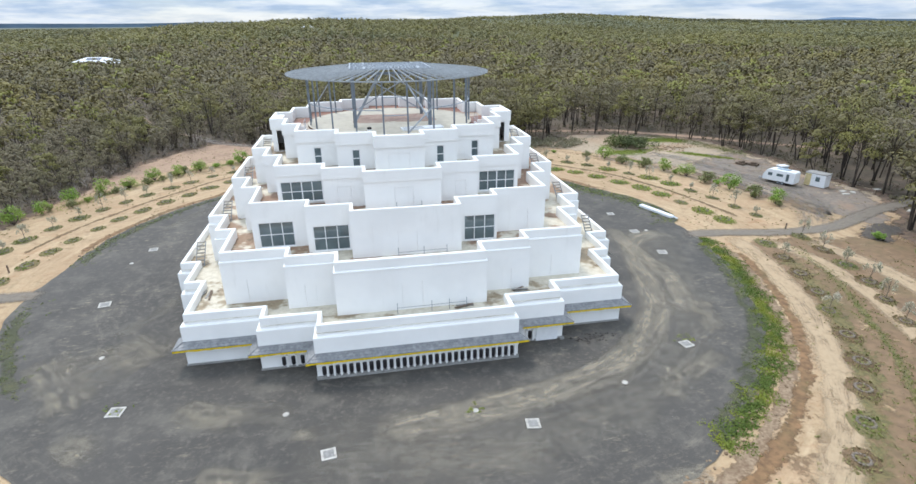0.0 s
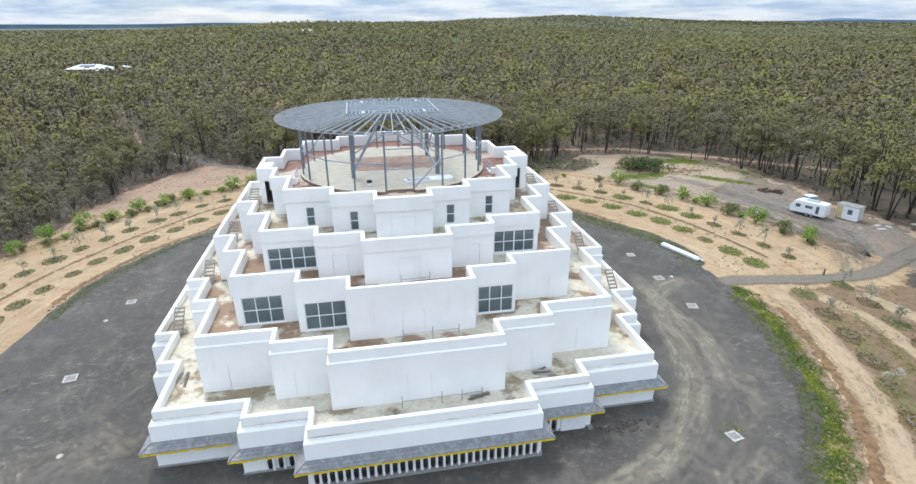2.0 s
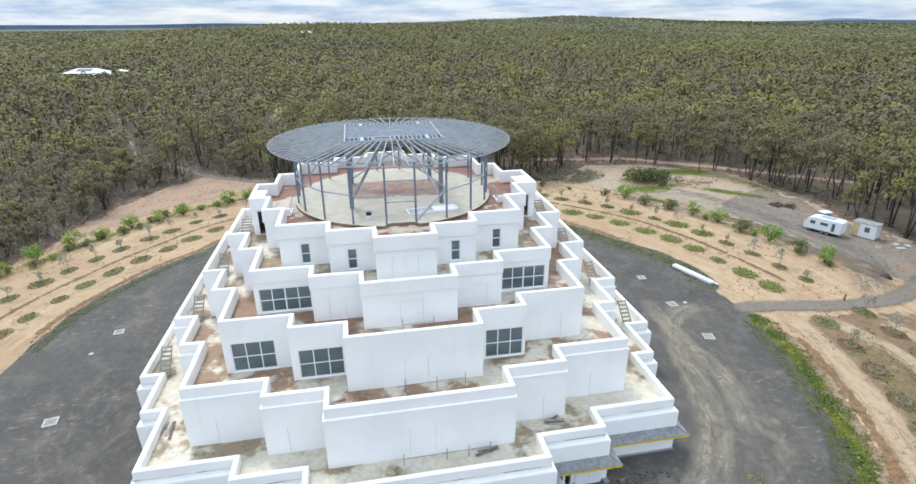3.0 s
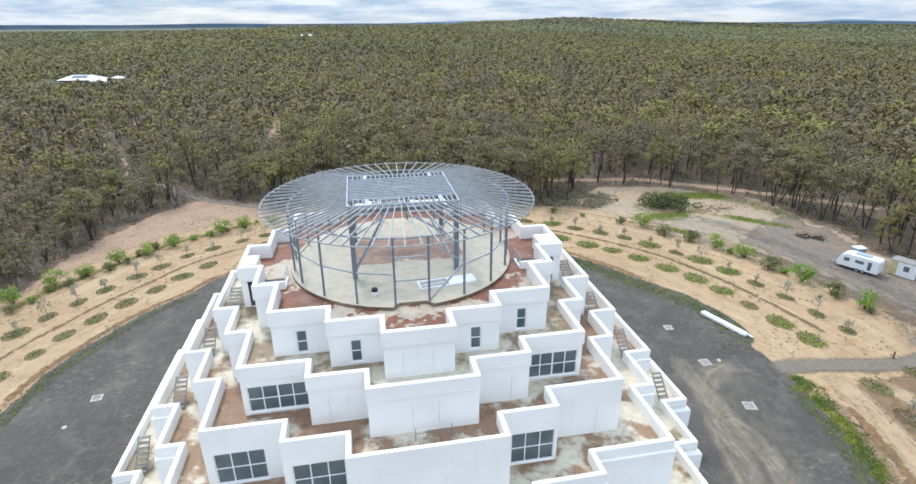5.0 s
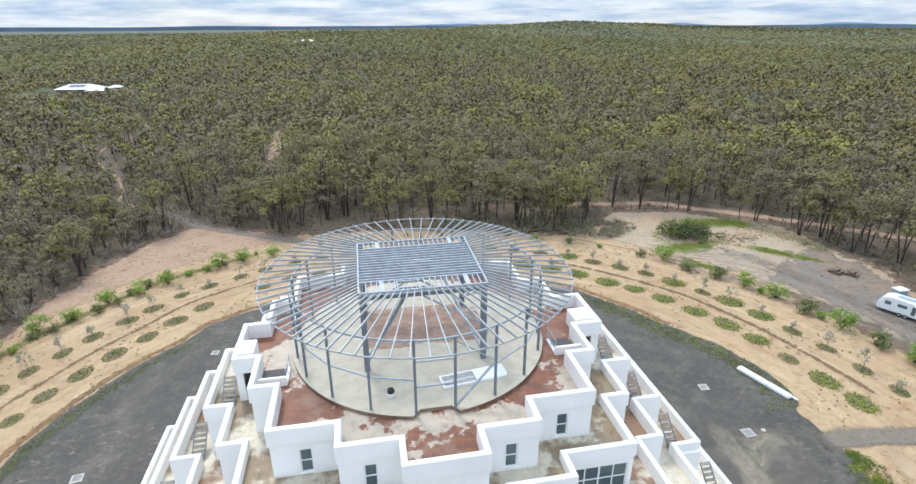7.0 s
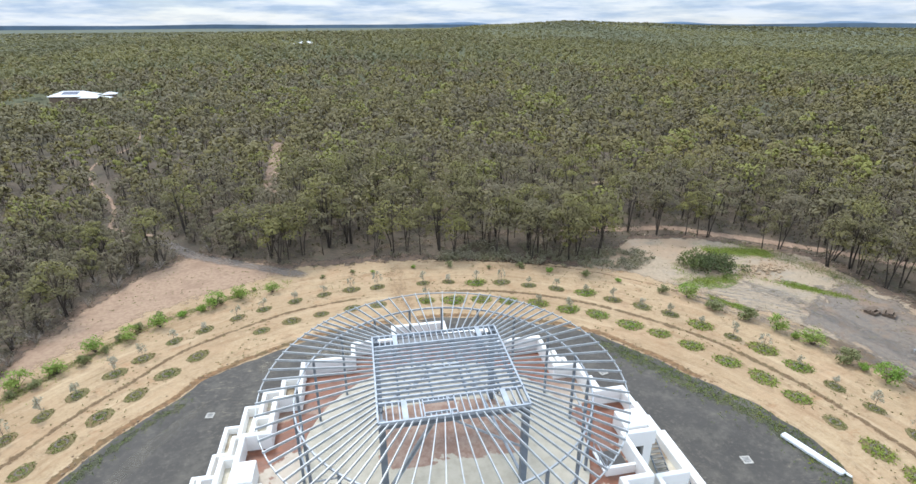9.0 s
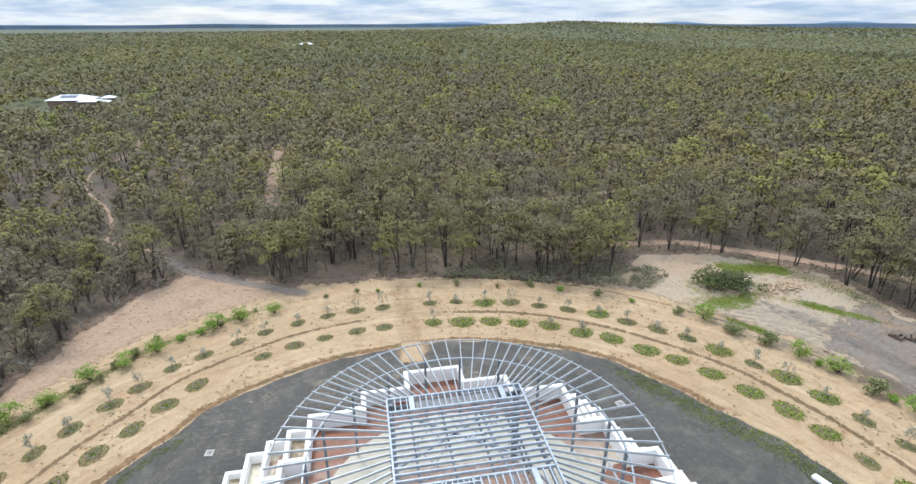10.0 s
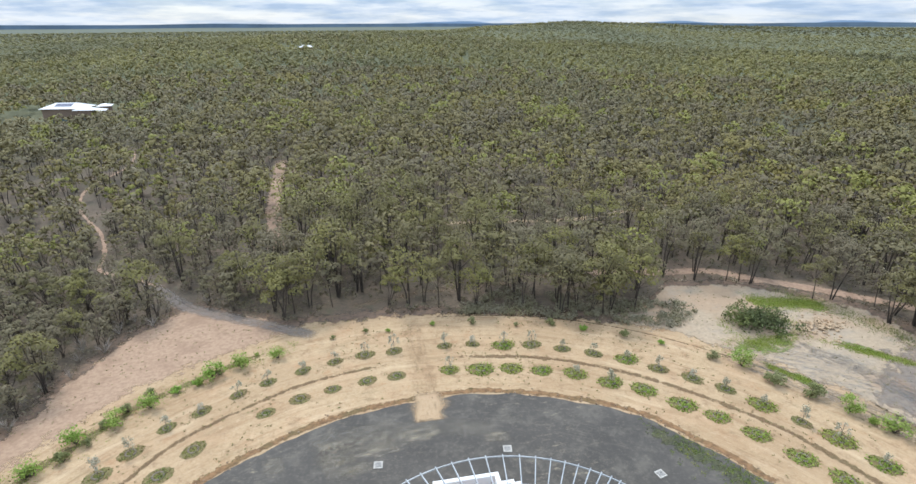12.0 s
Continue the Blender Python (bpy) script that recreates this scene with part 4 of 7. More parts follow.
def build_tier(i):
    t = TIERS[i]
    z_deck = TIERS[i + 1]["floor"] if i < 4 else ROOF_Z
    top = t["top"]
    skirt = {0: 2.34, 1: 7.98, 2: top - 0.05, 3: 13.9, 4: 16.5}[i]
    # wall faces below the parapet band
    bm = bmesh.new()
    pts = outline(t, t["wall"])
    foot = t["floor"] - 0.06 if i else 2.25
    head = skirt + 0.03 if i else 2.6
    for k, p in enumerate(pts):
        q = pts[(k + 1) % len(pts)]
        inward = Vector((-(q[1] - p[1]), q[0] - p[0], 0)).normalized()
        holes = []
        if k < 9:
            for s, x0, x1, z0, z1, *_ in WINDOWS.get(i, []):
                if s == k:
                    holes.append((x0 - p[0], x1 - p[0], z0, z1))
            for s, x0, x1, h in BLIND.get(i, []):
                if s == k:
                    holes.append((x0 - p[0], x1 - p[0], t["floor"] + 0.06, t["floor"] + h, 0.04))
        if i == 4 and k in (12, 32):   # doorways in the side projections
            holes.append((0.45, 1.45, t["floor"] + 0.02, t["floor"] + 2.15))
        skin(bm, p, q, foot, head, holes, inward, 0.22)
    wall = part("wall", bm, PLASTER, temple)
    for s, x0, x1, h in BLIND.get(i, []):
        y = pts[s][1]
        bm = bmesh.new()
        z0 = t["floor"] + 0.02
        box(bm, x0 + 0.008, x1 - 0.008, y + 0.025, y + 0.09, z0, z0 + h - 0.03)
        bmesh.ops.bevel(bm, geom=bm.edges[:], offset=0.008, segments=1, affect="EDGES")
        part("blind_door", bm, PLASTER, temple, "white door panel set a little back in the wall")
    # parapet
    bm = bmesh.new()
    if i == 0:
        prof = [(0.02, 2.34), (0.12, 2.36), (0.12, 3.76), (0.08, 3.83), (-0.2, 3.86), (-0.2, 4.75), (-0.25, 4.81), (-0.5, 4.81), (-0.55, 4.75), (-0.55, z_deck - 0.1)]
    elif i == 1:
        prof = [(0.1, 7.9), (0.13, 7.92), (0.13, 8.02), (0.1, 8.06), (0.0, 8.08), (0.0, 8.87), (-0.05, 8.93), (-0.27, 8.93), (-0.32, 8.87), (-0.32, z_deck - 0.1)]
    elif i == 2:
        prof = [(0.0, top - 0.05), (-0.05, top), (-0.25, top), (-0.30, top - 0.05), (-0.30, z_deck - 0.1)]
    else:
        prof = [(t["wall"], skirt), (0.03, skirt + 0.01), (0.03, top - 0.05), (-0.02, top), (-0.24, top), (-0.29, top - 0.05), (-0.29, z_deck - 0.1)]
    ring_wall(bm, t, prof)
    part("parapet", bm, PLASTER, temple, "white rendered parapet with stained coping")
    # deck of the terrace above this tier
    bm = bmesh.new()
    inner = outline(t, -0.12)
    bm.faces.new([bm.verts.new((x, y, z_deck)) for x, y in inner])
    bmesh.ops.recalc_face_normals(bm, faces=bm.faces)
    part("terrace", bm, TERRACE[i] if i < 4 else ROOF, temple, "stained screed terrace floor" if i < 4 else "red and cream patched roof membrane")
    # windows
    for s, x0, x1, z0, z1, nx, nz in WINDOWS.get(i, []):
        y = pts[s][1] + 0.10
        win = link("window", None, temple)
        win.location = ((x0 + x1) / 2, y, z0)
        w, h, e = x1 - x0, z1 - z0, 0.07
        bm = bmesh.new()
        for k in range(nx + 1):
            wide = e if k in (0, nx) or nx == 1 else e * (1.5 if nx == 4 and k == 2 else 1.0)
            x = -w / 2 + w * k / nx
            x = min(max(x, -w / 2 + wide / 2 + 0.001), w / 2 - wide / 2 - 0.001)
            box(bm, x - wide / 2, x + wide / 2, -0.04, 0.04, 0.002, h - 0.002)
        for k in range(nz + 1):
            z = min(max(h * k / nz, e / 2 + 0.002), h - e / 2 - 0.002)
            box(bm, -w / 2 + 0.002, w / 2 - 0.002, -0.036, 0.036, z - e / 2, z + e / 2)
        ob = part("window_frame", bm, FRAME, win, "white aluminium window frame")
        for a in range(nx):
            for b in range(nz):
                bm = bmesh.new()
                box(bm, -w / 2 + w * a / nx + 0.02, -w / 2 + w * (a + 1) / nx - 0.02, -0.006, 0.006, h * b / nz + 0.02, h * (b + 1) / nz - 0.02)
                part("pane", bm, GLASS, win)
        bm = bmesh.new()
        box(bm, -w / 2 - 0.06, w / 2 + 0.06, -0.16, -0.05, -0.07, -0.002)
        part("sill", bm, PLASTER, win)


for tier in range(5):
    build_tier(tier)

# ground storey: plinth, wall, slate skirt roof with a yellow fascia
bm = bmesh.new()
ring_wall(bm, TIERS[0], [(0.19, -0.05), (0.19, 0.22), (0.16, 0.25), (0.02, 0.25)])
part("plinth", bm, PLINTH, temple, "bare grey block plinth")
bm = bmesh.new()
ring_wall(bm, TIERS[0], [(0.11, 0.1), (0.11, 2.3), (0.02, 2.32)])
part("wall", bm, PLASTER, temple)


def front_strip(bm, profile):
    """A strip along the front and a short way round its two corners: the profile is a list of (grown by, height)."""
    rows = []
    for d, z in profile:
        pts = outline(TIERS[0], d)[:10]
        back = TIERS[0]["AY"] - 1.1
        rows.append([bm.verts.new((x, y, z)) for x, y in [(pts[0][0], -back)] + pts + [(pts[9][0], -back)]])
    for a, b in zip(rows, rows[1:]):
        for k in range(len(a) - 1):
            bm.faces.new((a[k], a[k + 1], b[k + 1], b[k]))


bm = bmesh.new()
front_strip(bm, [(0.80, 1.87), (0.10, 1.91)])
part("soffit", bm, PLASTER, temple, "white lined eave soffit")
bm = bmesh.new()
front_strip(bm, [(0.80, 1.87), (0.835, 1.87), (0.835, 2.02), (0.79, 2.02)])
long_edges = [e for e in bm.edges if e.calc_length() > 2.0]
bmesh.ops.subdivide_edges(bm, edges=long_edges, cuts=36, use_grid_fill=True)
for v in bm.verts:
    sag = noise.noise((v.co.x * 1.7, v.co.y * 1.7, 3)) * 0.06 + noise.noise((v.co.x * 6, v.co.y * 6, 5)) * 0.04
    if v.co.z < 1.92:
        v.co.z += sag - 0.02
    v.co += Vector((v.co.x, v.co.y, 0)).normalized() * abs(sag) * 0.25
part("fascia", bm, YELLOW, temple, "torn yellow foil along the eave edge")
bm = bmesh.new()
front_strip(bm, [(0.85, 2.025), (0.85, 2.06), (0.10, 2.42)])
eave_roof = part("eave_roof", bm, SLATE, temple, "grey slate skirt roof over the ground storey")

for x, y in ((TIERS[0]["BR"], -TIERS[0]["b"]), (TIERS[0]["CR"], -TIERS[0]["c"])):
    bm = bmesh.new()
    tri = [(x + 0.1, y - 0.1, 2.42), (x + 0.85, y - 0.8, 2.0), (x + 0.1, y + 0.8, 2.0)]
    lo = [bm.verts.new((a, b, c - 0.05)) for a, b, c in tri]
    hi = [bm.verts.new(c) for c in tri]
    bm.faces.new(hi)
    bm.faces.new(lo[::-1])
    for k in range(3):
        bm.faces.new((lo[k], lo[(k + 1) % 3], hi[(k + 1) % 3], hi[k]))
    part("eave_corner", bm, CONCRETE, temple, "pale unfinished eave corner sheet")

# hips of the eave and slate courses on the front
rng = random.Random(5)
outer, inner = outline(TIERS[0], 0.86), outline(TIERS[0], 0.13)
for k in (0, 2, 4, 5, 7, 9):
    bm = bmesh.new()
    beam(bm, (*outer[k], 2.08), (*inner[k], 2.43), 0.09, 0.05)
    part("hip_cap", bm, SLATE, temple, "dark grey hip cap")
for k in (0, 2, 4, 6, 8):
    bm = bmesh.new()
    for row in range(3):
        f0, f1 = row / 3, (row + 1) / 3
        d0, d1 = 0.87 - 0.74 * f0, 0.87 - 0.74 * f1
        pa, pb = outline(TIERS[0], d0), outline(TIERS[0], d1)
        y0, y1 = pa[k][1], pb[k][1]
        x0, x1 = pa[k][0], pa[k + 1][0]
        z0, z1 = 2.07 + 0.35 * f0, 2.07 + 0.35 * f1
        n = int((x1 - x0) / 0.42)
        for j in range(n):
            u0 = x0 + (x1 - x0) * (j + (row % 2) * 0.5 * (0 < j)) / n
            u1 = x0 + (x1 - x0) * min(n, j + 1 + (row % 2) * 0.5) / n
            # hips taper the ends of the convex sections
            if k == 4 or k in (0, 2, 6, 8):
                u0, u1 = max(u0, pb[k][0] + 0.02), min(u1, pb[k + 1][0] + (0 if k > 3 else -0.02))
            if u1 - u0 < 0.08:
                continue
            lift = rng.uniform(0.0, 0.014)
            v = [bm.verts.new(c) for c in ((u0 + 0.008, y0, z0 + 0.022 + lift), (u1 - 0.008, y0, z0 + 0.022 + lift), (u1 - 0.008, y1, z1 + 0.006), (u0 + 0.008, y1, z1 + 0.006))]
            w = [bm.verts.new((c.co.x, c.co.y, c.co.z - 0.02)) for c in v[:2]]
            bm.faces.new(v)
            bm.faces.new((w[0], w[1], v[1], v[0]))
            if k in (2, 4, 6):
                part("slate", bm, SLATE, eave_roof)
                bm = bmesh.new()
    if k in (2, 4, 6):
        bm.free()
        continue
    part("slate_course", bm, SLATE, temple, "overlapping grey roof slates")["kind"] = "stuff"

# drums in the niches of the front, between small piers
for x, y in [(-7.75 + 15.65 * k / 29, -22.93) for k in range(30)] + [(-11.1, -20.94), (-10.35, -20.94), (-9.6, -20.94), (9.55, -20.94), (10.15, -20.94)]:
    wheel = link("prayer_drum", None, temple, "dark bronze drum in a white niche")
    wheel.location = (x, y, 0.3)
    bm = bmesh.new()
    bmesh.ops.create_cone(bm, cap_ends=True, segments=14, radius1=0.165, radius2=0.165, depth=0.62, matrix=Matrix.Translation((0, 0, 0.46)))
    bmesh.ops.create_cone(bm, cap_ends=True, segments=14, radius1=0.11, radius2=0.165, depth=0.1, matrix=Matrix.Translation((0, 0, 0.10)))
    bmesh.ops.create_cone(bm, cap_ends=True, segments=14, radius1=0.165, radius2=0.11, depth=0.1, matrix=Matrix.Translation((0, 0, 0.82)))
    part("drum", bm, DARK, wheel)
    bm = bmesh.new()
    box(bm, 0.2, 0.35, -0.16, 0.02, -0.05, 1.05)
    part("pier", bm, PLASTER, wheel)
bm = bmesh.new()
box(bm, -8.3, 8.44, -23.17, -22.9, 1.4, 1.88)
part("lintel", bm, PLASTER, temple)
bm = bmesh.new()
box(bm, -8.32, 8.46, -23.22, -22.9, -0.05, 0.27)
part("sill", bm, PLINTH, temple, "bare grey block sill below the niches")
bm = bmesh.new()
box(bm, 10.72, 12.75, -21.03, -20.91, 0.02, 1.72)
door = part("service_door", bm, WHITE_METAL, temple, "white double service door")
for x0, x1 in ((10.75, 11.71), (11.75, 12.72)):
    bm = bmesh.new()
    box(bm, x0, x1, -21.06, -21.03, 0.06, 1.68)
    bmesh.ops.bevel(bm, geom=bm.edges[:], offset=0.01, segments=1, affect="EDGES")
    part("leaf", bm, FRAME, door)
bm = bmesh.new()
box(bm, 12.95, 13.3, -21.3, -21.0, -0.05, 0.3)
part("footing_block", bm, PLINTH, temple, "bare grey footing block")
# side stairs between the terraces
for i in range(4):
    lo, hi = TIERS[i + 1]["floor"], TIERS[i + 2]["floor"] if i < 3 else ROOF_Z
    for s in (-1, 1):
        stair = link("stair", None, temple, "open concrete side stair between terraces")
        side = "CL" if s < 0 else "CR"
        stair.location = (s * ((TIERS[i][side] + TIERS[i + 1][side]) / 2 - 0.3), -TIERS[i]["c"] + 0.7, lo)
        n = 7
        for k in range(n):
            bm = bmesh.new()
            box(bm, -0.36, 0.36, 0.28 * k, 0.28 * k + 0.26, (hi - lo) * 0.5 * (k + 1) / n - 0.06, (hi - lo) * 0.5 * (k + 1) / n)
            part("tread", bm, TREAD, stair)
        for e in (-0.4, 0.4):
            bm = bmesh.new()
            beam(bm, (e, 0, 0.06), (e, 0.28 * n, (hi - lo) * 0.5), 0.04, 0.14)
            part("stringer", bm, STEEL_DARK, stair)

# stairwells at roof level with short walls; dark plates paint the openings' shade
for s in (-1, 1):
    well = link("stairwell", None, temple, "stairwell with low white walls, its opening a painted dark plate")
    well.location = (s * 9.87, -3.1, ROOF_Z)
    bm = bmesh.new()
    box(bm, -0.75, 0.75, -0.85, 0.85, 0.004, 0.012)
    part("opening", bm, SHADE, well, "dark plate painted as stairwell shade")
    bm = bmesh.new()
    box(bm, -0.95, 0.95, -1.05, -0.86, 0.0, 0.62)
    box(bm, -0.95 if s > 0 else 0.76, -0.76 if s > 0 else 0.95, -0.86, 0.86, 0.0, 0.12)
    part("low_wall", bm, PLASTER, well)
    rail = link("handrail", None, well)
    bm = bmesh.new()
    for y in (-0.9, 0.0, 0.9):
        beam(bm, (-s * 0.9, y, 0), (-s * 0.9, y, 1.05), 0.04, 0.04)
    for z in (0.55, 1.05):
        beam(bm, (-s * 0.9, -0.9, z), (-s * 0.9, 0.9, z), 0.035, 0.035)
    part("rail_bar", bm, STEEL, rail)
    # block beside the stairwell
    bm = bmesh.new()
    x0, x1 = sorted((s * 11.2, s * (12.2 if s < 0 else 12.8)))
    box(bm, x0, x1, -1.8, -0.2, ROOF_Z, 17.7)
    bmesh.ops.bevel(bm, geom=bm.edges[:], offset=0.04, segments=1, affect="EDGES")
    part("stair_head", bm, PLASTER, temple, "white rendered stair head block")

# the round slab on the roof
bm = bmesh.new()
ring = []
for k in range(120):
    a = 2 * math.pi * k / 120
    x, y = 8.9 * math.sin(a), -8.9 * math.cos(a)
    if abs(x) < 1.22 and y < 0:
        y = -8.25
    ring.append((x, y))
low = [bm.verts.new((x, y, ROOF_Z - 0.05)) for x, y in ring]
high = [bm.verts.new((x, y, 16.71)) for x, y in ring]
bm.faces.new(high)
for k in range(120):
    bm.faces.new((low[k], low[(k + 1) % 120], high[(k + 1) % 120], high[k]))
bmesh.ops.recalc_face_normals(bm, faces=bm.faces)
slab = part("drum_slab", bm, SLAB, temple, "round cream concrete slab with a rust-stained edge on the roof")
slab.data.materials.append(RUST_EDGE)
for f in slab.data.polygons:
    f.material_index = 1 if abs(f.normal.z) < 0.5 else 0

# ---- steel canopy ----
canopy = thing("steel_canopy", "round galvanised steel roof frame on slender columns, unclad", "canopy", at=(*CENTRE, 0))
SLAB_Z, RIM_R, RIM_Z, SQ, SQ_Z, BEAM_R, BEAM_Z = 16.71, 10.58, 21.83, 4.05, 22.42, 8.62, 21.62
SPREAD = [-172, -154, -135, -115, -95, -80, -64, -44.5, -26, -8, 7.5, 25.5, 44.5, 65, 80, 95, 115, 135, 154, 172]
feet = [(8.62 * math.sin(radians(a)), -8.62 * math.cos(radians(a))) for a in SPREAD]


def fine_beam(name, p, q, w, h, material=STEEL, label=""):
    bm = bmesh.new()
    beam(bm, p, q, w, h)
    return part(name, bm, material, canopy, label)


for x, y in feet:
    fine_beam("column", (x, y, SLAB_Z), (x, y, BEAM_Z), 0.15, 0.15, STEEL_DARK, "slender painted steel column")
for x in (-3.87, 3.87):
    for y in (-3.8, 3.8):
        fine_beam("main_column", (x, y, SLAB_Z), (x, y, SQ_Z - 0.1), 0.36, 0.36, STEEL_DARK, "thick painted steel box column")
bm = bmesh.new()
hoop(bm, RIM_R, RIM_Z, 0.05, 0.08, 120)
part("rim", bm, STEEL_DULL, canopy, "thin round steel rim")
bm = bmesh.new()
hoop(bm, BEAM_R, BEAM_Z, 0.08, 0.12, 96)
part("ring_beam", bm, STEEL, canopy)
for a, b in list(zip(feet, feet[1:]))[4:9] + list(zip(feet, feet[1:]))[11:15]:
    fine_beam("girt", (*a, 19.02), (*b, 19.02), 0.09, 0.09)
fine_beam("girt", (*feet[9], 20.24), (*feet[10], 20.24), 0.09, 0.09)
fine_beam("girt", (*feet[9], 18.54), (*feet[10], 18.54), 0.09, 0.09)
fine_beam("brace", (*feet[10], 16.84), (*feet[11], 19.18), 0.12, 0.12)
fine_beam("brace", (*feet[10], 21.41), (*feet[11], 19.18), 0.07, 0.07)
fine_beam("brace", (*feet[7], 21.41), (*feet[6], 18.96), 0.07, 0.07)
for x in (-3.87, 3.87):
    fine_beam("brace", (x, -3.8, 17.16), (x * 0.3, 3.8 if x > 0 else -3.8, 21.94), 0.14, 0.14)
fine_beam("brace", (-3.87, 3.8, 17.16), (3.87, 3.8, 21.83), 0.12, 0.12)
fine_beam("brace", (3.87, 3.8, 17.16), (-3.87, 3.8, 21.83), 0.12, 0.12)
fine_beam("brace", (-3.87, -3.8, 17.37), (-1.2, -3.8, 22.05), 0.14, 0.14)
fine_beam("brace", (3.87, -3.8, 19.28), (-0.4, -3.8, 22.05), 0.1, 0.1)
fine_beam("brace", (3.87, -3.8, 21.83), (3.87, 3.8, 17.37), 0.12, 0.12)
for y in (-3.8, 3.8):
    fine_beam("tie_beam", (-3.87, y, 21.99), (3.87, y, 21.99), 0.16, 0.24, STEEL_DARK)
for x in (-3.87, 3.87):
    fine_beam("tie_beam", (x, -3.8, 21.94), (x, 3.8, 21.94), 0.16, 0.24, STEEL_DARK)

# square middle: edge channels, close joists over dark purlins, ladder strips front and back
FRONT_IN, BACK_IN = -2.55, 2.88
for y in (-SQ, FRONT_IN, BACK_IN, SQ):
    fine_beam("edge_channel", (-SQ, y, SQ_Z), (SQ, y, SQ_Z), 0.1, 0.18)
for x in (-SQ, SQ):
    fine_beam("edge_channel", (x, -SQ, SQ_Z), (x, SQ, SQ_Z), 0.1, 0.18)
for k in range(1, 13):
    y = FRONT_IN + (BACK_IN - FRONT_IN) * k / 13
    fine_beam("joist", (-SQ, y, SQ_Z - 0.02), (SQ, y, SQ_Z - 0.02), 0.08, 0.17)
for x in (-2.8, -0.98, 0.92, 2.62, 2.86):
    fine_beam("purlin", (x, FRONT_IN, SQ_Z - 0.2), (x, BACK_IN, SQ_Z - 0.2), 0.09, 0.14, STEEL_DARK, "dark painted purlin below the joists")
for y0, y1 in ((-SQ, FRONT_IN), (BACK_IN, SQ)):
    for x in (-2.62, 2.84):
        fine_beam("box_stud", (x, y0, SQ_Z), (x, y1, SQ_Z), 0.3, 0.16)
for x in (-3.6, -3.25, -2.9, 3.3, 3.66):
    fine_beam("noggin", (x, BACK_IN, SQ_Z), (x, SQ, SQ_Z), 0.06, 0.14)
    fine_beam("noggin", (x, -SQ, SQ_Z), (x, FRONT_IN, SQ_Z), 0.06, 0.14)
for k in range(1, 14):
    x = -2.47 + 5.16 * k / 14
    fine_beam("noggin", (x, BACK_IN, SQ_Z), (x, SQ, SQ_Z), 0.06, 0.14)
    if not -1.75 < x < 0.02:
        fine_beam("noggin", (x, -SQ, SQ_Z), (x, FRONT_IN, SQ_Z), 0.06, 0.14)
# the access opening framed into the front strip
for x in (-1.78, -1.62, -0.28, 0.1):
    fine_beam("opening_trimmer", (x, -SQ, SQ_Z + 0.01), (x, FRONT_IN, SQ_Z + 0.01), 0.07, 0.16)
for y in (-3.72, -2.83):
    fine_beam("opening_trimmer", (-1.62, y, SQ_Z + 0.012), (0.1, y, SQ_Z + 0.012), 0.07, 0.16)
for k in range(5):
    x = -1.3 + 0.28 * k
    fine_beam("noggin", (x, -SQ, SQ_Z), (x, -3.72, SQ_Z), 0.05, 0.12)
    fine_beam("noggin", (x, -2.83, SQ_Z), (x, FRONT_IN, SQ_Z), 0.05, 0.12)
# flat bar cross braces under the joists
for x0, x1 in ((-2.7, -1.08), (1.02, 2.52), (-0.88, 0.82)):
    for y0, y1 in ((-2.3, 0.1), (0.3, 2.6)) if x0 != -0.88 else ((0.6, 2.6),):
        fine_beam("cross_brace", (x0, y0, SQ_Z - 0.24), (x1, y1, SQ_Z - 0.24), 0.05, 0.03, STEEL_DARK)
        fine_beam("cross_brace", (x0, y1, SQ_Z - 0.25), (x1, y0, SQ_Z - 0.25), 0.05, 0.03, STEEL_DARK)
# dark board added under the back strip, in place of deep steel there
bm = bmesh.new()
box(bm, -2.4, 2.6, BACK_IN + 0.06, SQ - 0.06, SQ_Z - 0.2, SQ_Z - 0.16)
part("lining_board", bm, SLATE, canopy, "dark blue-grey board added in place of deep steel below the back strip")
for a, b in (((-0.55, 0.3), (0.95, 0.3)), ((-0.55, 0.02), (0.95, 0.02)), ((0.05, 0.02), (0.05, 0.3)), ((0.36, 0.02), (0.36, 0.3))):
    fine_beam("hatch_trimmer", (*a, SQ_Z + 0.04), (*b, SQ_Z + 0.04), 0.06, 0.06)
PER = 20
for side in range(4):
    for k in range(PER):
        u = -1 + 2 * (k + 0.5) / PER
        p = Vector((u * SQ, -SQ))
        p.rotate(Matrix.Rotation(radians(90 * side), 2))
        q = Vector((RIM_R * math.sin(math.atan(u)), -RIM_R * math.cos(math.atan(u))))
        q.rotate(Matrix.Rotation(radians(90 * side), 2))
        fine_beam("rafter", (p.x, p.y, SQ_Z - 0.03), (q.x * 1.006, q.y * 1.006, RIM_Z + 0.05), 0.05, 0.14, STEEL_DULL)

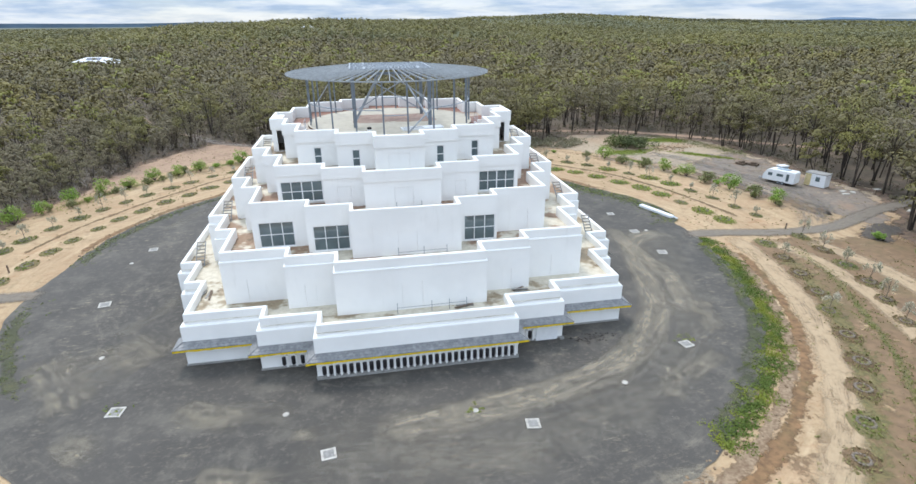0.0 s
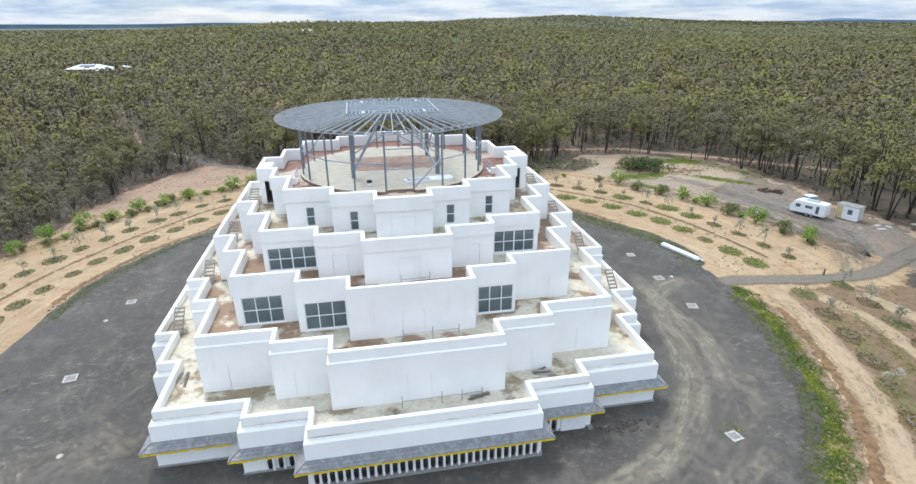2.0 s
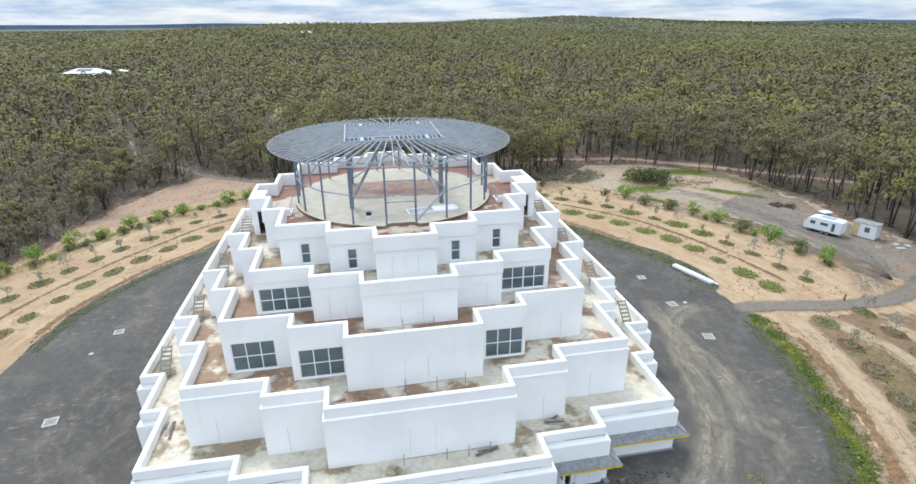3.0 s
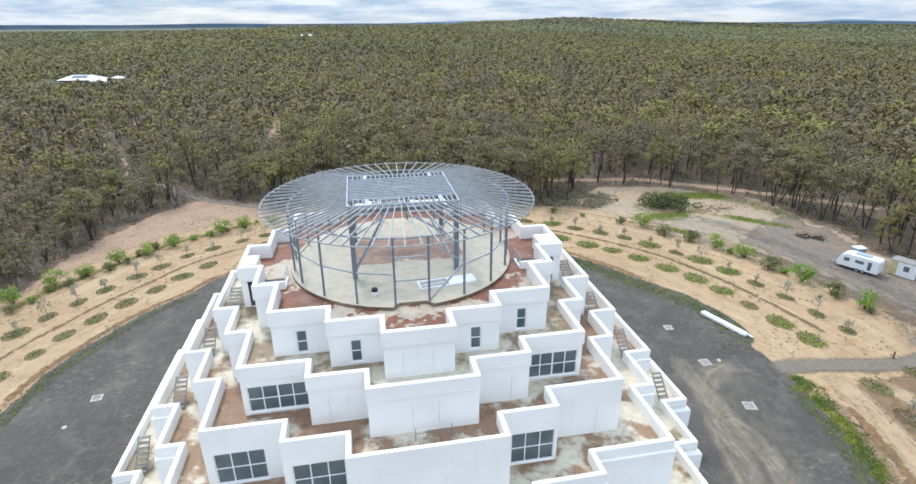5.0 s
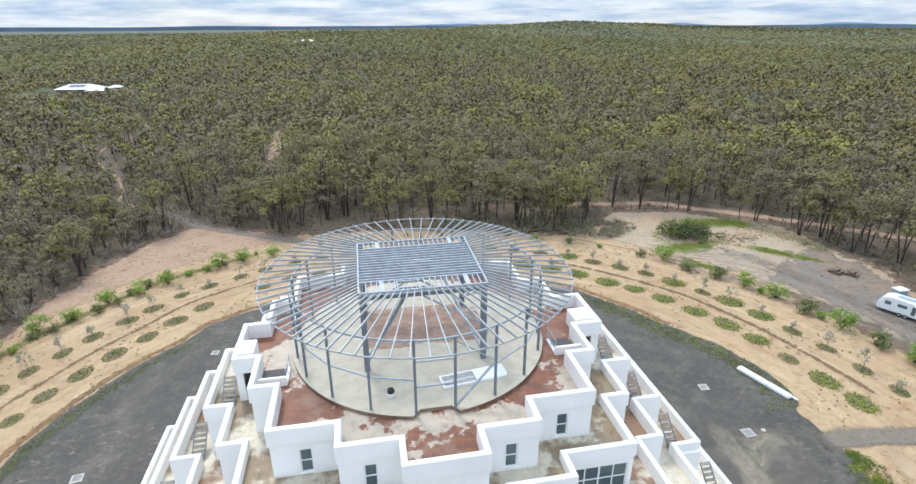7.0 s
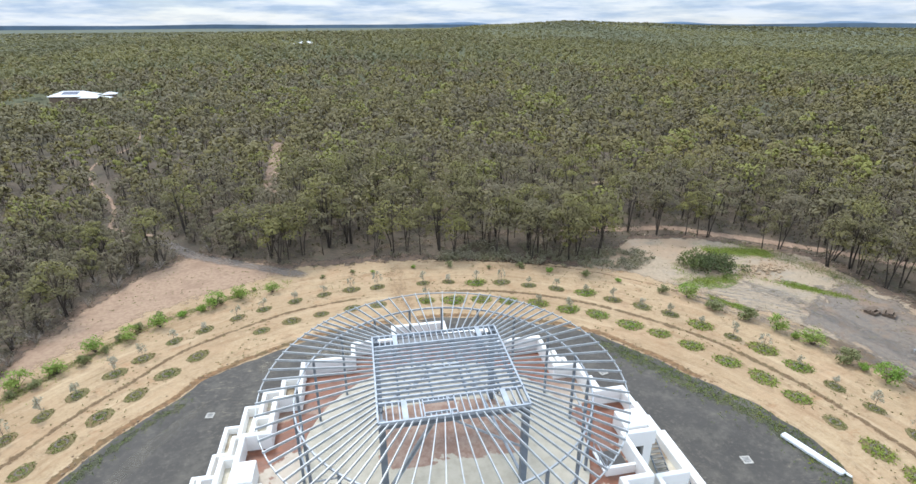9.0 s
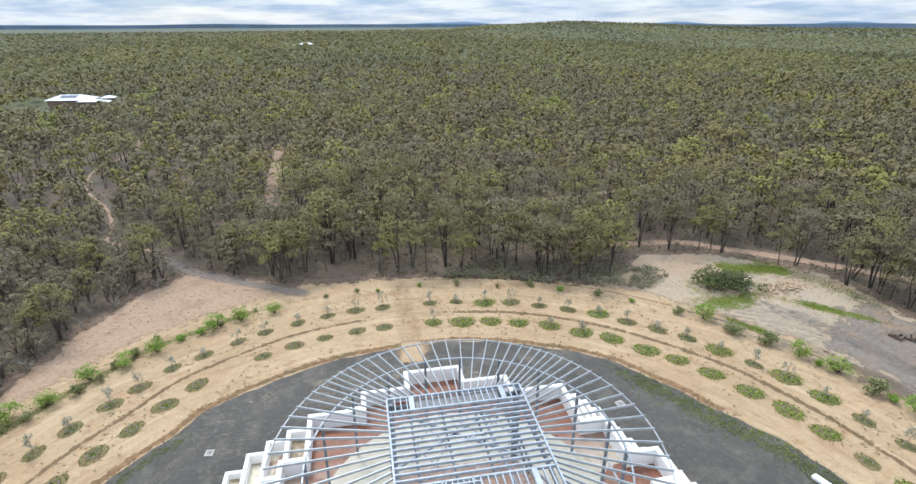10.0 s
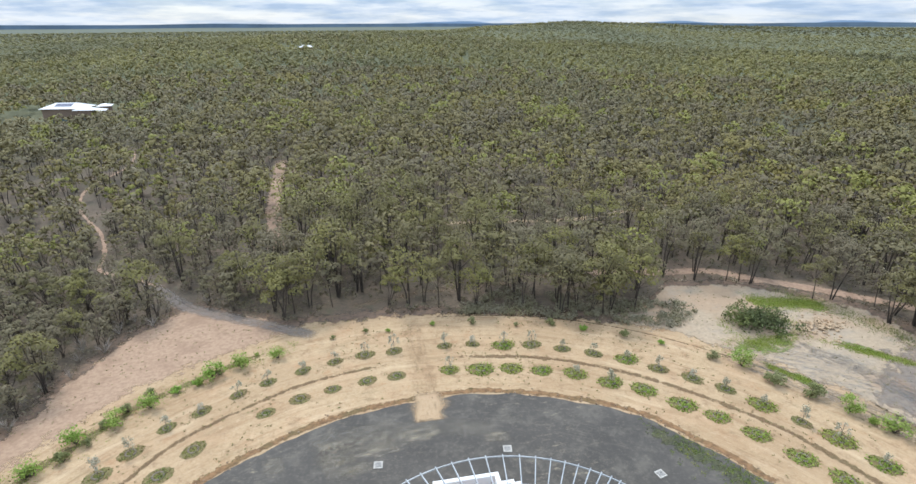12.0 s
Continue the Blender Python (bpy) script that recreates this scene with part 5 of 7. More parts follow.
# loose things on the roof and terraces
crate = thing("roof_panel", "white framed metal panel and sheet lying flat on the slab", "panel", at=(2.84, -6.23, SLAB_Z))
crate.rotation_euler = (0, 0, radians(8))
for x0, x1, y0, y1, z1 in ((-2.0, 2.2, -0.62, -0.52, 0.16), (-2.0, 0.4, 0.5, 0.6, 0.16), (-2.0, -1.9, -0.52, 0.5, 0.16), (0.3, 0.4, -0.52, 0.5, 0.16), (-1.9, 0.3, -0.06, 0.0, 0.12)):
    bm = bmesh.new()
    box(bm, x0, x1, y0, y1, 0.0, z1)
    part("frame_bar", bm, WHITE_METAL, crate)
bm = bmesh.new()
box(bm, -1.9, 0.3, -0.52, 0.5, 0.0, 0.05)
part("back_sheet", bm, CONCRETE, crate, "grey sheet inside the frame")
for k in range(5):
    bm = bmesh.new()
    box(bm, -1.6 + 0.4 * k, -1.54 + 0.4 * k, -0.52, 0.5, 0.05, 0.1)
    part("rib", bm, STEEL, crate)
bm = bmesh.new()
box(bm, 0.2, 2.3, -0.5, 0.62, 0.1, 0.17)
bmesh.ops.bevel(bm, geom=bm.edges[:], offset=0.02, segments=1, affect="EDGES")
part("cover_sheet", bm, WHITE_METAL, crate)
bucket = thing("paint_drum", "small white and black drum standing on the slab", "drum", at=(-2.34, -7.1, SLAB_Z))
bm = bmesh.new()
bmesh.ops.create_cone(bm, cap_ends=True, segments=16, radius1=0.2, radius2=0.22, depth=0.3, matrix=Matrix.Translation((0, 0, 0.15)))
part("drum", bm, WHITE_METAL, bucket)
bm = bmesh.new()
bmesh.ops.create_cone(bm, cap_ends=True, segments=16, radius1=0.23, radius2=0.21, depth=0.2, matrix=Matrix.Translation((0, 0, 0.4)))
part("lid", bm, RUBBER, bucket, "black lid")

for i, xs in ((1, (-1.5, 1.4, 2.9, 4.4)), (2, (-1.0, 1.2, 3.2)), (3, (-0.8, 1.4))):
    t = TIERS[i]
    guard = thing("guard_rail", "thin temporary steel guard rail on a terrace", "railing", "terrace rails", at=(CENTRE[0], CENTRE[1] - t["CY"] - 0.75, t["floor"]))
    for x in xs:
        bm = bmesh.new()
        beam(bm, (x, 0, 0), (x, 0, 1.0), 0.04, 0.04)
        part("post", bm, STEEL_DARK, guard)
    bm = bmesh.new()
    beam(bm, (xs[0], 0, 0.55), (xs[-1], 0, 0.6), 0.025, 0.025)
    part("rail", bm, STEEL_DARK, guard)

# ---- drainage pits on the drive ----
for k, (x, y, s) in enumerate([(-22.65, -24.7, 1.0), (-6.95, -31.9, 0.9), (23.9, -24.5, 0.9), (32.6, -5.4, 1.0), (32.65, 1.8, 1.0), (32.6, 9.1, 0.9), (-30.3, -6.7, 1.0), (-30.2, 7.8, 0.9), (7.35, -31.65, 0.9), (-5.9, 32.7, 0.9), (9.05, 32.35, 0.9), (24.6, 25.55, 0.9), (-22.6, 26.4, 0.8)]):
    pit = thing("drain_pit", "square concrete drain pit with a steel grate, flush with asphalt", "drain", "drive drains", at=(x, y, 0.09))
    pit.rotation_euler = (0, 0, radians(rng.uniform(-14, 14)))
    bm = bmesh.new()
    h, w = 0.56 * s, 0.15
    box(bm, -h, h, -h, -h + w, 0, 0.07)
    box(bm, -h, h, h - w, h, 0, 0.07)
    box(bm, -h, -h + w, -h + w, h - w, 0, 0.069)
    box(bm, h - w, h, -h + w, h - w, 0, 0.069)
    part("surround", bm, CONCRETE, pit)
    bm = bmesh.new()
    for j in range(7):
        y0 = -h + w + (2 * h - 2 * w) * (j + 0.1) / 7
        box(bm, -h + w, h - w, y0, y0 + (2 * h - 2 * w) * 0.8 / 7, 0.0, 0.05)
    part("grate", bm, PLINTH, pit)
for x, y in ((-26.6, -16.9), (-10.2, -27.3), (3.6, -29.5), (16.0, -28.5), (-31.4, 3.8), (34.4, 1.9)):
    lid = thing("access_cover", "small round pale concrete access cover in the asphalt", "drain", "drive covers", at=(x, y, 0.09))
    bm = bmesh.new()
    bmesh.ops.create_cone(bm, cap_ends=True, segments=20, radius1=0.24, radius2=0.22, depth=0.05, matrix=Matrix.Translation((0, 0, 0.025)))
    part("cover", bm, CONCRETE, lid)

pack = thing("plastic_pipe_bundle", "long white wrapped bundle of pipes lying beside the drive", "pipe bundle", at=(39.6, 8.5, 0.1))
pack.rotation_euler = (0, 0, math.atan2(-5.9, 1.9))
for dx, dy, dz, w in ((0, 0, 0, 0.75), (0.6, 0.42, 0.0, 0.3)):
    bm = bmesh.new()
    box(bm, -3.1 + dx, 3.1 + dx, -w / 2 + dy, w / 2 + dy, dz, dz + (0.42 if w > 0.5 else 0.2))
    bmesh.ops.bevel(bm, geom=bm.edges[:], offset=0.09, segments=2, affect="EDGES")
    part("wrapped_pipe", bm, WHITE_METAL, pack)


# ---- caravan, shed, table ----
def make_caravan():
    top = thing("caravan", "white touring caravan with dark windows parked on gravel", "caravan", at=(69.1, 18.6, 0.06))
    top.rotation_euler = (0, 0, math.atan2(-5.2, 2.5))
    top.scale = (0.9, 0.88, 0.88)
    bm = bmesh.new()
    prof = [(-2.9, 0.5), (2.9, 0.5), (2.9, 2.6), (2.7, 2.8), (-1.6, 2.8), (-2.4, 2.5), (-3.0, 1.4)]
    a = [bm.verts.new((x, -1.2, z)) for x, z in prof]
    b = [bm.verts.new((x, 1.2, z)) for x, z in prof]
    bm.faces.new(a)
    bm.faces.new(b[::-1])
    for k in range(len(prof)):
        bm.faces.new((a[k], b[k], b[(k + 1) % len(prof)], a[(k + 1) % len(prof)]))
    bmesh.ops.recalc_face_normals(bm, faces=bm.faces)
    bmesh.ops.bevel(bm, geom=bm.edges[:], offset=0.1, segments=2, affect="EDGES")
    part("body", bm, WHITE_METAL, top)
    for x0, x1, z0, z1 in ((-2.0, -1.2, 1.5, 2.1), (-0.4, 0.8, 1.6, 2.1), (1.4, 1.9, 0.9, 2.3)):
        for side in (-1.212, 1.212):
            bm = bmesh.new()
            box(bm, x0, x1, side - 0.02, side + 0.02, z0, z1)
            part("window" if x0 < 1.3 else "door", bm, GLASS, top, "dark tinted panel")
    bm = bmesh.new()
    box(bm, -0.8, 1.4, -0.5, 0.5, 2.8, 2.92)
    part("roof_hatch", bm, BLUE, top)
    for x in (0.1, 0.9):
        for side in (-1.1, 1.1):
            wheel = link("wheel", None, top)
            wheel.location = (x, side, 0.34)
            bm = bmesh.new()
            bmesh.ops.create_cone(bm, cap_ends=True, segments=18, radius1=0.34, radius2=0.34, depth=0.22, matrix=Matrix.Rotation(radians(90), 4, "X"))
            part("tyre", bm, RUBBER, wheel)
            bm = bmesh.new()
            bmesh.ops.create_cone(bm, cap_ends=True, segments=14, radius1=0.19, radius2=0.19, depth=0.24, matrix=Matrix.Rotation(radians(90), 4, "X"))
            part("rim", bm, STEEL, wheel)
    bm = bmesh.new()
    beam(bm, (-2.9, -0.5, 0.55), (-4.1, 0, 0.5), 0.08, 0.1)
    beam(bm, (-2.9, 0.5, 0.55), (-4.1, 0, 0.5), 0.08, 0.1)
    beam(bm, (-3.95, 0, 0.0), (-3.95, 0, 0.5), 0.08, 0.08)
    part("drawbar", bm, STEEL, top)


make_caravan()
shed = thing("site_shed", "small cream and pale blue portable site shed", "shed", at=(73.9, 15.8, 0.06))
shed.rotation_euler = (0, 0, math.atan2(-2.7, 1.2))
shed.scale = (0.85, 0.85, 0.95)
bm = bmesh.new()
box(bm, -1.9, 1.9, -1.2, 1.2, 0.12, 2.4)
part("body", bm, WHITE_METAL, shed)
bm = bmesh.new()
box(bm, -2.0, 2.0, -1.3, 1.3, 2.4, 2.5)
part("roof", bm, PLINTH, shed, "weathered grey flat roof")
bm = bmesh.new()
box(bm, -1.85, -0.75, -1.24, -1.2, 0.15, 2.3)
part("door", bm, CREAM, shed, "cream timber door")
bm = bmesh.new()
box(bm, 0.1, 0.9, -1.235, -1.2, 1.1, 1.9)
part("window", bm, GLASS, shed)
for x in (-1.6, 1.6):
    bm = bmesh.new()
    box(bm, x - 0.12, x + 0.12, -1.15, 1.15, 0, 0.12)
    part("skid", bm, TIMBER, shed)
tank = thing("water_tank", "pale blue box tank beside the caravan", "tank", at=(71.4, 21.3, 0.06))
bm = bmesh.new()
box(bm, -0.8, 0.8, -0.6, 0.6, 0, 2.3)
bmesh.ops.bevel(bm, geom=bm.edges[:], offset=0.1, segments=2, affect="EDGES")
part("tank_body", bm, BLUE, tank)
bm = bmesh.new()
box(bm, -0.85, 0.85, -0.65, 0.65, 2.3, 2.4)
part("lid", bm, WHITE_METAL, tank)
for x, y, r in ((71.4, 31.8, 20), (73.2, 30.6, 35)):
    desk = thing("picnic_table", "weathered brown timber picnic table with benches", "table", "picnic tables", at=(x, y, 0.06))
    desk.rotation_euler = (0, 0, radians(r))
    for name, x0, x1, y0, y1, z0, z1 in (("tabletop", -1.0, 1.0, -0.4, 0.4, 0.7, 0.76), ("bench", -1.0, 1.0, -0.85, -0.55, 0.42, 0.46), ("bench", -1.0, 1.0, 0.55, 0.85, 0.42, 0.46), ("leg", -0.8, -0.7, -0.8, 0.8, 0.0, 0.42), ("leg", 0.7, 0.8, -0.8, 0.8, 0.0, 0.42), ("stem", -0.8, -0.7, -0.1, 0.1, 0.42, 0.7), ("stem", 0.7, 0.8, -0.1, 0.1, 0.42, 0.7)):
        bm = bmesh.new()
        box(bm, x0, x1, y0, y1, z0, z1)
        part(name, bm, TIMBER, desk)


# ---- far house ----
def make_house(x, y, turn, w, d, h, label):
    z = lie(x, y)
    home = thing("house", label, "house", at=(x, y, z - 0.5))
    home.rotation_euler = (0, 0, radians(turn))
    bm = bmesh.new()
    box(bm, -w / 2, w / 2, -d / 2, d / 2, 0, h)
    part("wall", bm, EAVE_SHADE_WALL, home)
    bm = bmesh.new()
    e = 0.9
    v = [bm.verts.new(p) for p in ((-w / 2 - e, -d / 2 - e, h), (w / 2 + e, -d / 2 - e, h), (w / 2 + e, d / 2 + e, h), (-w / 2 - e, d / 2 + e, h), (-w / 2 + d * 0.4, 0, h + d * 0.2), (w / 2 - d * 0.4, 0, h + d * 0.2))]
    for f in ((0, 1, 5, 4), (1, 2, 5), (2, 3, 4, 5), (3, 0, 4)):
        bm.faces.new([v[i] for i in f])
    bm.faces.new([v[3], v[2], v[1], v[0]])
    part("roof", bm, ROOF_METAL, home, "pale metal hipped roof")
    for k in range(3):
        bm = bmesh.new()
        box(bm, -w / 2 + w * (k + 0.3) / 3, -w / 2 + w * (k + 0.7) / 3, -d / 2 - 0.04, -d / 2, 0.8, 2.4)
        part("window", bm, GLASS, home)
    if w > 15:
        bm = bmesh.new()
        reach = d / 2 + e
        rise = [(y * d, h + 0.2 * d * (1 + y * d / reach) + 0.08) for y in (-0.36, -0.08)]
        bm.faces.new([bm.verts.new(p) for p in ((-w * 0.22, *rise[0]), (w * 0.2, *rise[0]), (w * 0.2, *rise[1]), (-w * 0.22, *rise[1]))])
        part("solar_panel", bm, SOLAR, home, "dark solar panels on the roof")


make_house(-146, 288, -6, 19, 11, 7.0, "large house with a white hipped metal roof among trees")
make_house(-136, 283, -6, 8, 6, 6.4, "lower wing of the house with a pale metal roof")
make_house(-130, 290, 10, 5, 5, 7.0, "white outbuilding beside the house among trees")
make_house(-128, 279, 10, 4, 4, 6.5, "small white shed beside the house among trees")
make_house(-51, 592, 8, 13, 9, 5.0, "distant pale roofed house on a wooded ridge")
make_house(-63, 588, 8, 5, 4, 4.5, "small distant pale shed beside a house")

# ---- small things on terraces and ground ----
def plank_pile(x, y, z, turn, count, length, seed):
    gen = random.Random(seed)
    pile = thing("plank_pile", "small pile of weathered offcut planks on a terrace", "planks", at=(x, y, z))
    pile.rotation_euler = (0, 0, radians(turn))
    for k in range(count):
        bm = bmesh.new()
        u = gen.uniform(0.6, 1.0) * length / 2
        box(bm, -u, u, -0.09, 0.09, 0.0, 0.04)
        ob = part("plank", bm, TIMBER if k % 2 else PLINTH, pile)
        ob.location = (gen.uniform(-0.2, 0.2), gen.uniform(-0.35, 0.35), 0.005 + 0.043 * k)
        ob.rotation_euler = (0, 0, gen.uniform(-0.4, 0.4))


plank_pile(4.55, -21.05, 4.095, 6, 4, 1.9, 1)
plank_pile(9.9, -19.06, 4.095, 4, 5, 1.6, 2)
plank_pile(-17.9, -14.46, 4.095, 80, 3, 2.2, 3)
plank_pile(-5.2, -18.96, 7.955, 10, 3, 1.4, 4)
plank_pile(10.3, -12.7, 11.245, 30, 4, 1.3, 5)
for x, y in ((53.4, -1.4), (-44.6, 4.0)):
    post = thing("marker_post", "short dark timber marker post beside the road", "post", "marker posts", at=(x, y, 0.03))
    bm = bmesh.new()
    box(bm, -0.07, 0.07, -0.07, 0.07, 0, 0.95)
    bmesh.ops.bevel(bm, geom=bm.edges[:], offset=0.012, segments=1, affect="EDGES")
    part("shaft", bm, TIMBER, post)
for x, y, turn in ((75.6, 12.0, 20), (76.8, 11.2, 50), (74.9, 10.6, -15), (77.2, 1.5, 30)):
    slab = thing("concrete_slab", "pale loose concrete slab lying on the soil", "slab", "loose slabs", at=(x, y, 0.05))
    slab.rotation_euler = (0, 0, radians(turn))
    bm = bmesh.new()
    box(bm, -0.6, 0.6, -0.35, 0.35, 0, 0.14)
    bmesh.ops.bevel(bm, geom=bm.edges[:], offset=0.02, segments=1, affect="EDGES")
    part("block", bm, CONCRETE, slab)
stand_table = thing("tall_table", "small pale table standing at the edge of the trees", "table", at=(79.4, 9.5, 0.05))
for name, x0, x1, y0, y1, z0, z1 in (("tabletop", -0.55, 0.55, -0.35, 0.35, 0.92, 0.97), ("leg", -0.06, 0.06, -0.06, 0.06, 0, 0.92), ("foot", -0.35, 0.35, -0.05, 0.05, 0, 0.06)):
    bm = bmesh.new()
    box(bm, x0, x1, y0, y1, z0, z1)
    part(name, bm, CONCRETE if name == "tabletop" else TIMBER, stand_table)


# ---- plants ----
nrng = np.random.default_rng(11)


def leaf_cloud(count, centre, radii, size, shell=0.45, flat=0.0, gen=nrng, loose=1.0, dome=0.0):
    """Small four-cornered leaf sprays scattered in an ellipsoid: arrays of corners. loose: how far they turn from its skin; dome: share lifted to its upper half."""
    d = gen.normal(size=(count, 3))
    d /= np.linalg.norm(d, axis=1)[:, None]
    if dome:
        d[:, 2] = np.where(gen.random(count) < dome, np.abs(d[:, 2]), d[:, 2])
    rad = shell + (1 - shell) * gen.random(count) ** 0.6
    pos = d * rad[:, None] * np.array(radii) + np.array(centre)
    n = gen.normal(size=(count, 3)) * loose + d * 0.8
    n[:, 2] += flat
    n /= np.linalg.norm(n, axis=1)[:, None]
    u = np.cross(n, gen.normal(size=(count, 3)))
    u /= np.linalg.norm(u, axis=1)[:, None] + 1e-9
    v = np.cross(n, u)
    s = (size * (0.6 + 0.8 * gen.random(count)))[:, None] / 2
    w = s * (0.55 + 0.5 * gen.random(count))[:, None]
    return np.stack([pos - u * s - v * w * 0.4, pos + u * s * 0.2 - v * w, pos + u * s + v * w * 0.3, pos - u * s * 0.3 + v * w], 1).reshape(-1, 3)


def rounded(me, normals):
    """Leaf sprays take the soft roundness of the clump they belong to."""
    me.attributes.new("custom_normal", "FLOAT_VECTOR", "POINT").data.foreach_set("vector", np.asarray(normals, np.float32).ravel())
    return me


def clump_normals(corners, centre, r):
    n = corners - (np.array(centre) - (0, 0, 0.35 * r))
    n /= np.linalg.norm(n, axis=1)[:, None] + 1e-9
    n[:, 2] += 0.5
    return n / (np.linalg.norm(n, axis=1)[:, None] + 1e-9)


def quads_of(n):
    return np.arange(n * 4, dtype=np.int32).reshape(-1, 4)


def leaf_part(name, corners, material, parent, label=""):
    return link(name, raw_mesh(name, corners, quads_of(len(corners) // 4), material), parent, label)


def tree_shape(gen, height, lean, stems, detail, low=0.38):
    """Trunk lines and crown clumps of a woodland eucalypt: stems that fan out under a domed crown of rounded clumps."""
    lines, clumps, forks = [], [], []
    wide = height * (0.20 + 0.05 * gen.random()) * (1.0 if stems == 1 else 1.15)
    base = height * (low + 0.10)
    for s in range(stems):
        a = 6.283 * (s + 0.6 * gen.random()) / stems
        out = wide * (0.2 if stems == 1 else 0.4 + 0.25 * gen.random())
        top = Vector((math.cos(a) * out + lean[0], math.sin(a) * out + lean[1], height * (0.80 + 0.12 * gen.random())))
        mid = Vector((top.x * 0.45 + gen.normal() * 0.12, top.y * 0.45 + gen.normal() * 0.12, height * (low + 0.06 * gen.random())))
        foot = 0.2 * (stems > 1)
        lines.append(([(foot * math.cos(a), foot * math.sin(a), -0.2), tuple(mid * 0.5 + Vector((gen.normal() * 0.1, gen.normal() * 0.1, 0))), tuple(mid), tuple(mid.lerp(top, 0.5) + Vector((gen.normal() * 0.15, gen.normal() * 0.15, 0))), tuple(top)],
                      [0.125 * height / 10, 0.1 * height / 10, 0.08 * height / 10, 0.05 * height / 10, 0.02]))
        forks.append((mid, top))
    for k in range(detail):
        up = 1 - 1.12 * (k + 0.5) / detail
        ring = math.sqrt(max(0.0, 1 - up * up)) * (0.85 + 0.3 * gen.random())
        a = 2.4 * k + gen.random() * 1.1
        centre = Vector((lean[0] + math.cos(a) * ring * wide, lean[1] + math.sin(a) * ring * wide, base + (height * 0.93 - base) * (0.2 + 0.8 * max(up, -0.15)) + gen.normal() * 0.035 * height))
        mid, top = min(forks, key=lambda f: (f[1].xy - centre.xy).length)
        start = mid.lerp(top, 0.1 + 0.6 * max(0.0, up) * gen.random())
        r = wide * (0.36 + 0.16 * gen.random())
        end = centre - Vector((0, 0, r * 0.3))
        lines.append(([tuple(start), tuple(start.lerp(end, 0.55) + Vector((0, 0, -0.1))), tuple(end)], [0.05 * height / 10, 0.035 * height / 10, 0.015]))
        clumps.append((centre, r))
    return lines, clumps


def make_tree(height, stems, seed, density=1.0, low=0.38, leaves=None):
    gen = np.random.default_rng(seed)
    lines, clumps = tree_shape(gen, height, (gen.normal() * 0.4, gen.normal() * 0.4), stems, 13 if stems < 4 else 11, low)
    tree = thing("tree", "", "tree")
    bm = bmesh.new()
    for pts, rad in lines:
        tube(bm, pts, rad, 5 if len(pts) > 4 else 3)
    part("trunk", bm, BARK, tree, "dark rough bark")
    corners = [leaf_cloud(int(80 * density), c, (r * 1.12, r * 1.12, r * 0.85), 0.33, 0.72, 0.25, gen, 0.2, 0.85) for c, r in clumps]
    crown = leaf_part("crown", np.concatenate(corners), leaves or LEAF, tree, "sparse olive-green leaves" if not leaves else "thin grey-green leaves")
    rounded(crown.data, np.concatenate([clump_normals(p, c, r) for p, (c, r) in zip(corners, clumps)]))
    return tree


def bake_tree(height, stems, seed, leaves, leaf, trunk_sides, flat=0.2, loose=0.16, low=0.38):
    """A lighter tree as arrays: corners and which of them are bark."""
    gen = np.random.default_rng(seed)
    lines, clumps = tree_shape(gen, height, (0, 0), stems, 9 if stems < 4 else 8, low)
    corners = [leaf_cloud(leaves, c, (r * 1.12, r * 1.12, r * 0.85), leaf, 0.78, flat, gen, loose, 0.88) for c, r in clumps]
    leaf_corners = np.concatenate(corners)
    leaf_normals = np.concatenate([clump_normals(p, c, r) for p, (c, r) in zip(corners, clumps)])
    bark, bark_normals = [], []
    if trunk_sides:
        for pts, rad in lines:
            if len(pts) < 5:
                continue
            for (p, q), (r0, r1) in zip(zip(pts, pts[1:]), zip(rad, rad[1:])):
                p, q = np.array(p), np.array(q)
                ring = [np.array((math.cos(k * 2.1), math.sin(k * 2.1), 0)) for k in range(3)]
                for k in range(3):
                    a, b = ring[k], ring[(k + 1) % 3]
                    bark += [p + a * r0 * 1.2, p + b * r0 * 1.2, q + b * r1 * 1.2, q + a * r1 * 1.2]
                    bark_normals += [a, b, b, a]
    return leaf_corners, leaf_normals, np.array(bark).reshape(-1, 3), np.array(bark_normals).reshape(-1, 3)


def in_woods(x, y, margin=0.0):
    r, az = math.hypot(x, y), math.degrees(math.atan2(x, y))
    return r > table(OPEN, az) + margin


TRACKS = [[(-24, 92), (-26, 108), (-28.5, 124), (-30, 140), (-31.5, 160), (-33, 190)],
          [(-44, 84), (-50, 89), (-58, 94), (-61, 104), (-67, 117), (-73, 126), (-80, 138), (-86, 158), (-84, 185), (-92, 215)],
          [(-9.9, 69.3), (-1.6, 71.7), (8, 73.3), (16.6, 73.4), (25.8, 74.4), (36, 75)], [(36, 75), (44, 73.5), (51.5, 72), (61, 71), (67, 66.5), (72, 63), (76, 60), (81, 56), (90, 48), (102, 38)],
          [(-12.5, 60), (-24, 66), (-38, 76), (-48, 88)], [(66, 0.2), (82, 5), (100, 6), (125, 4)], [(-50, -2), (-80, 4)],
          [(10, 108), (28, 106), (46, 104), (66, 108), (90, 112)]]


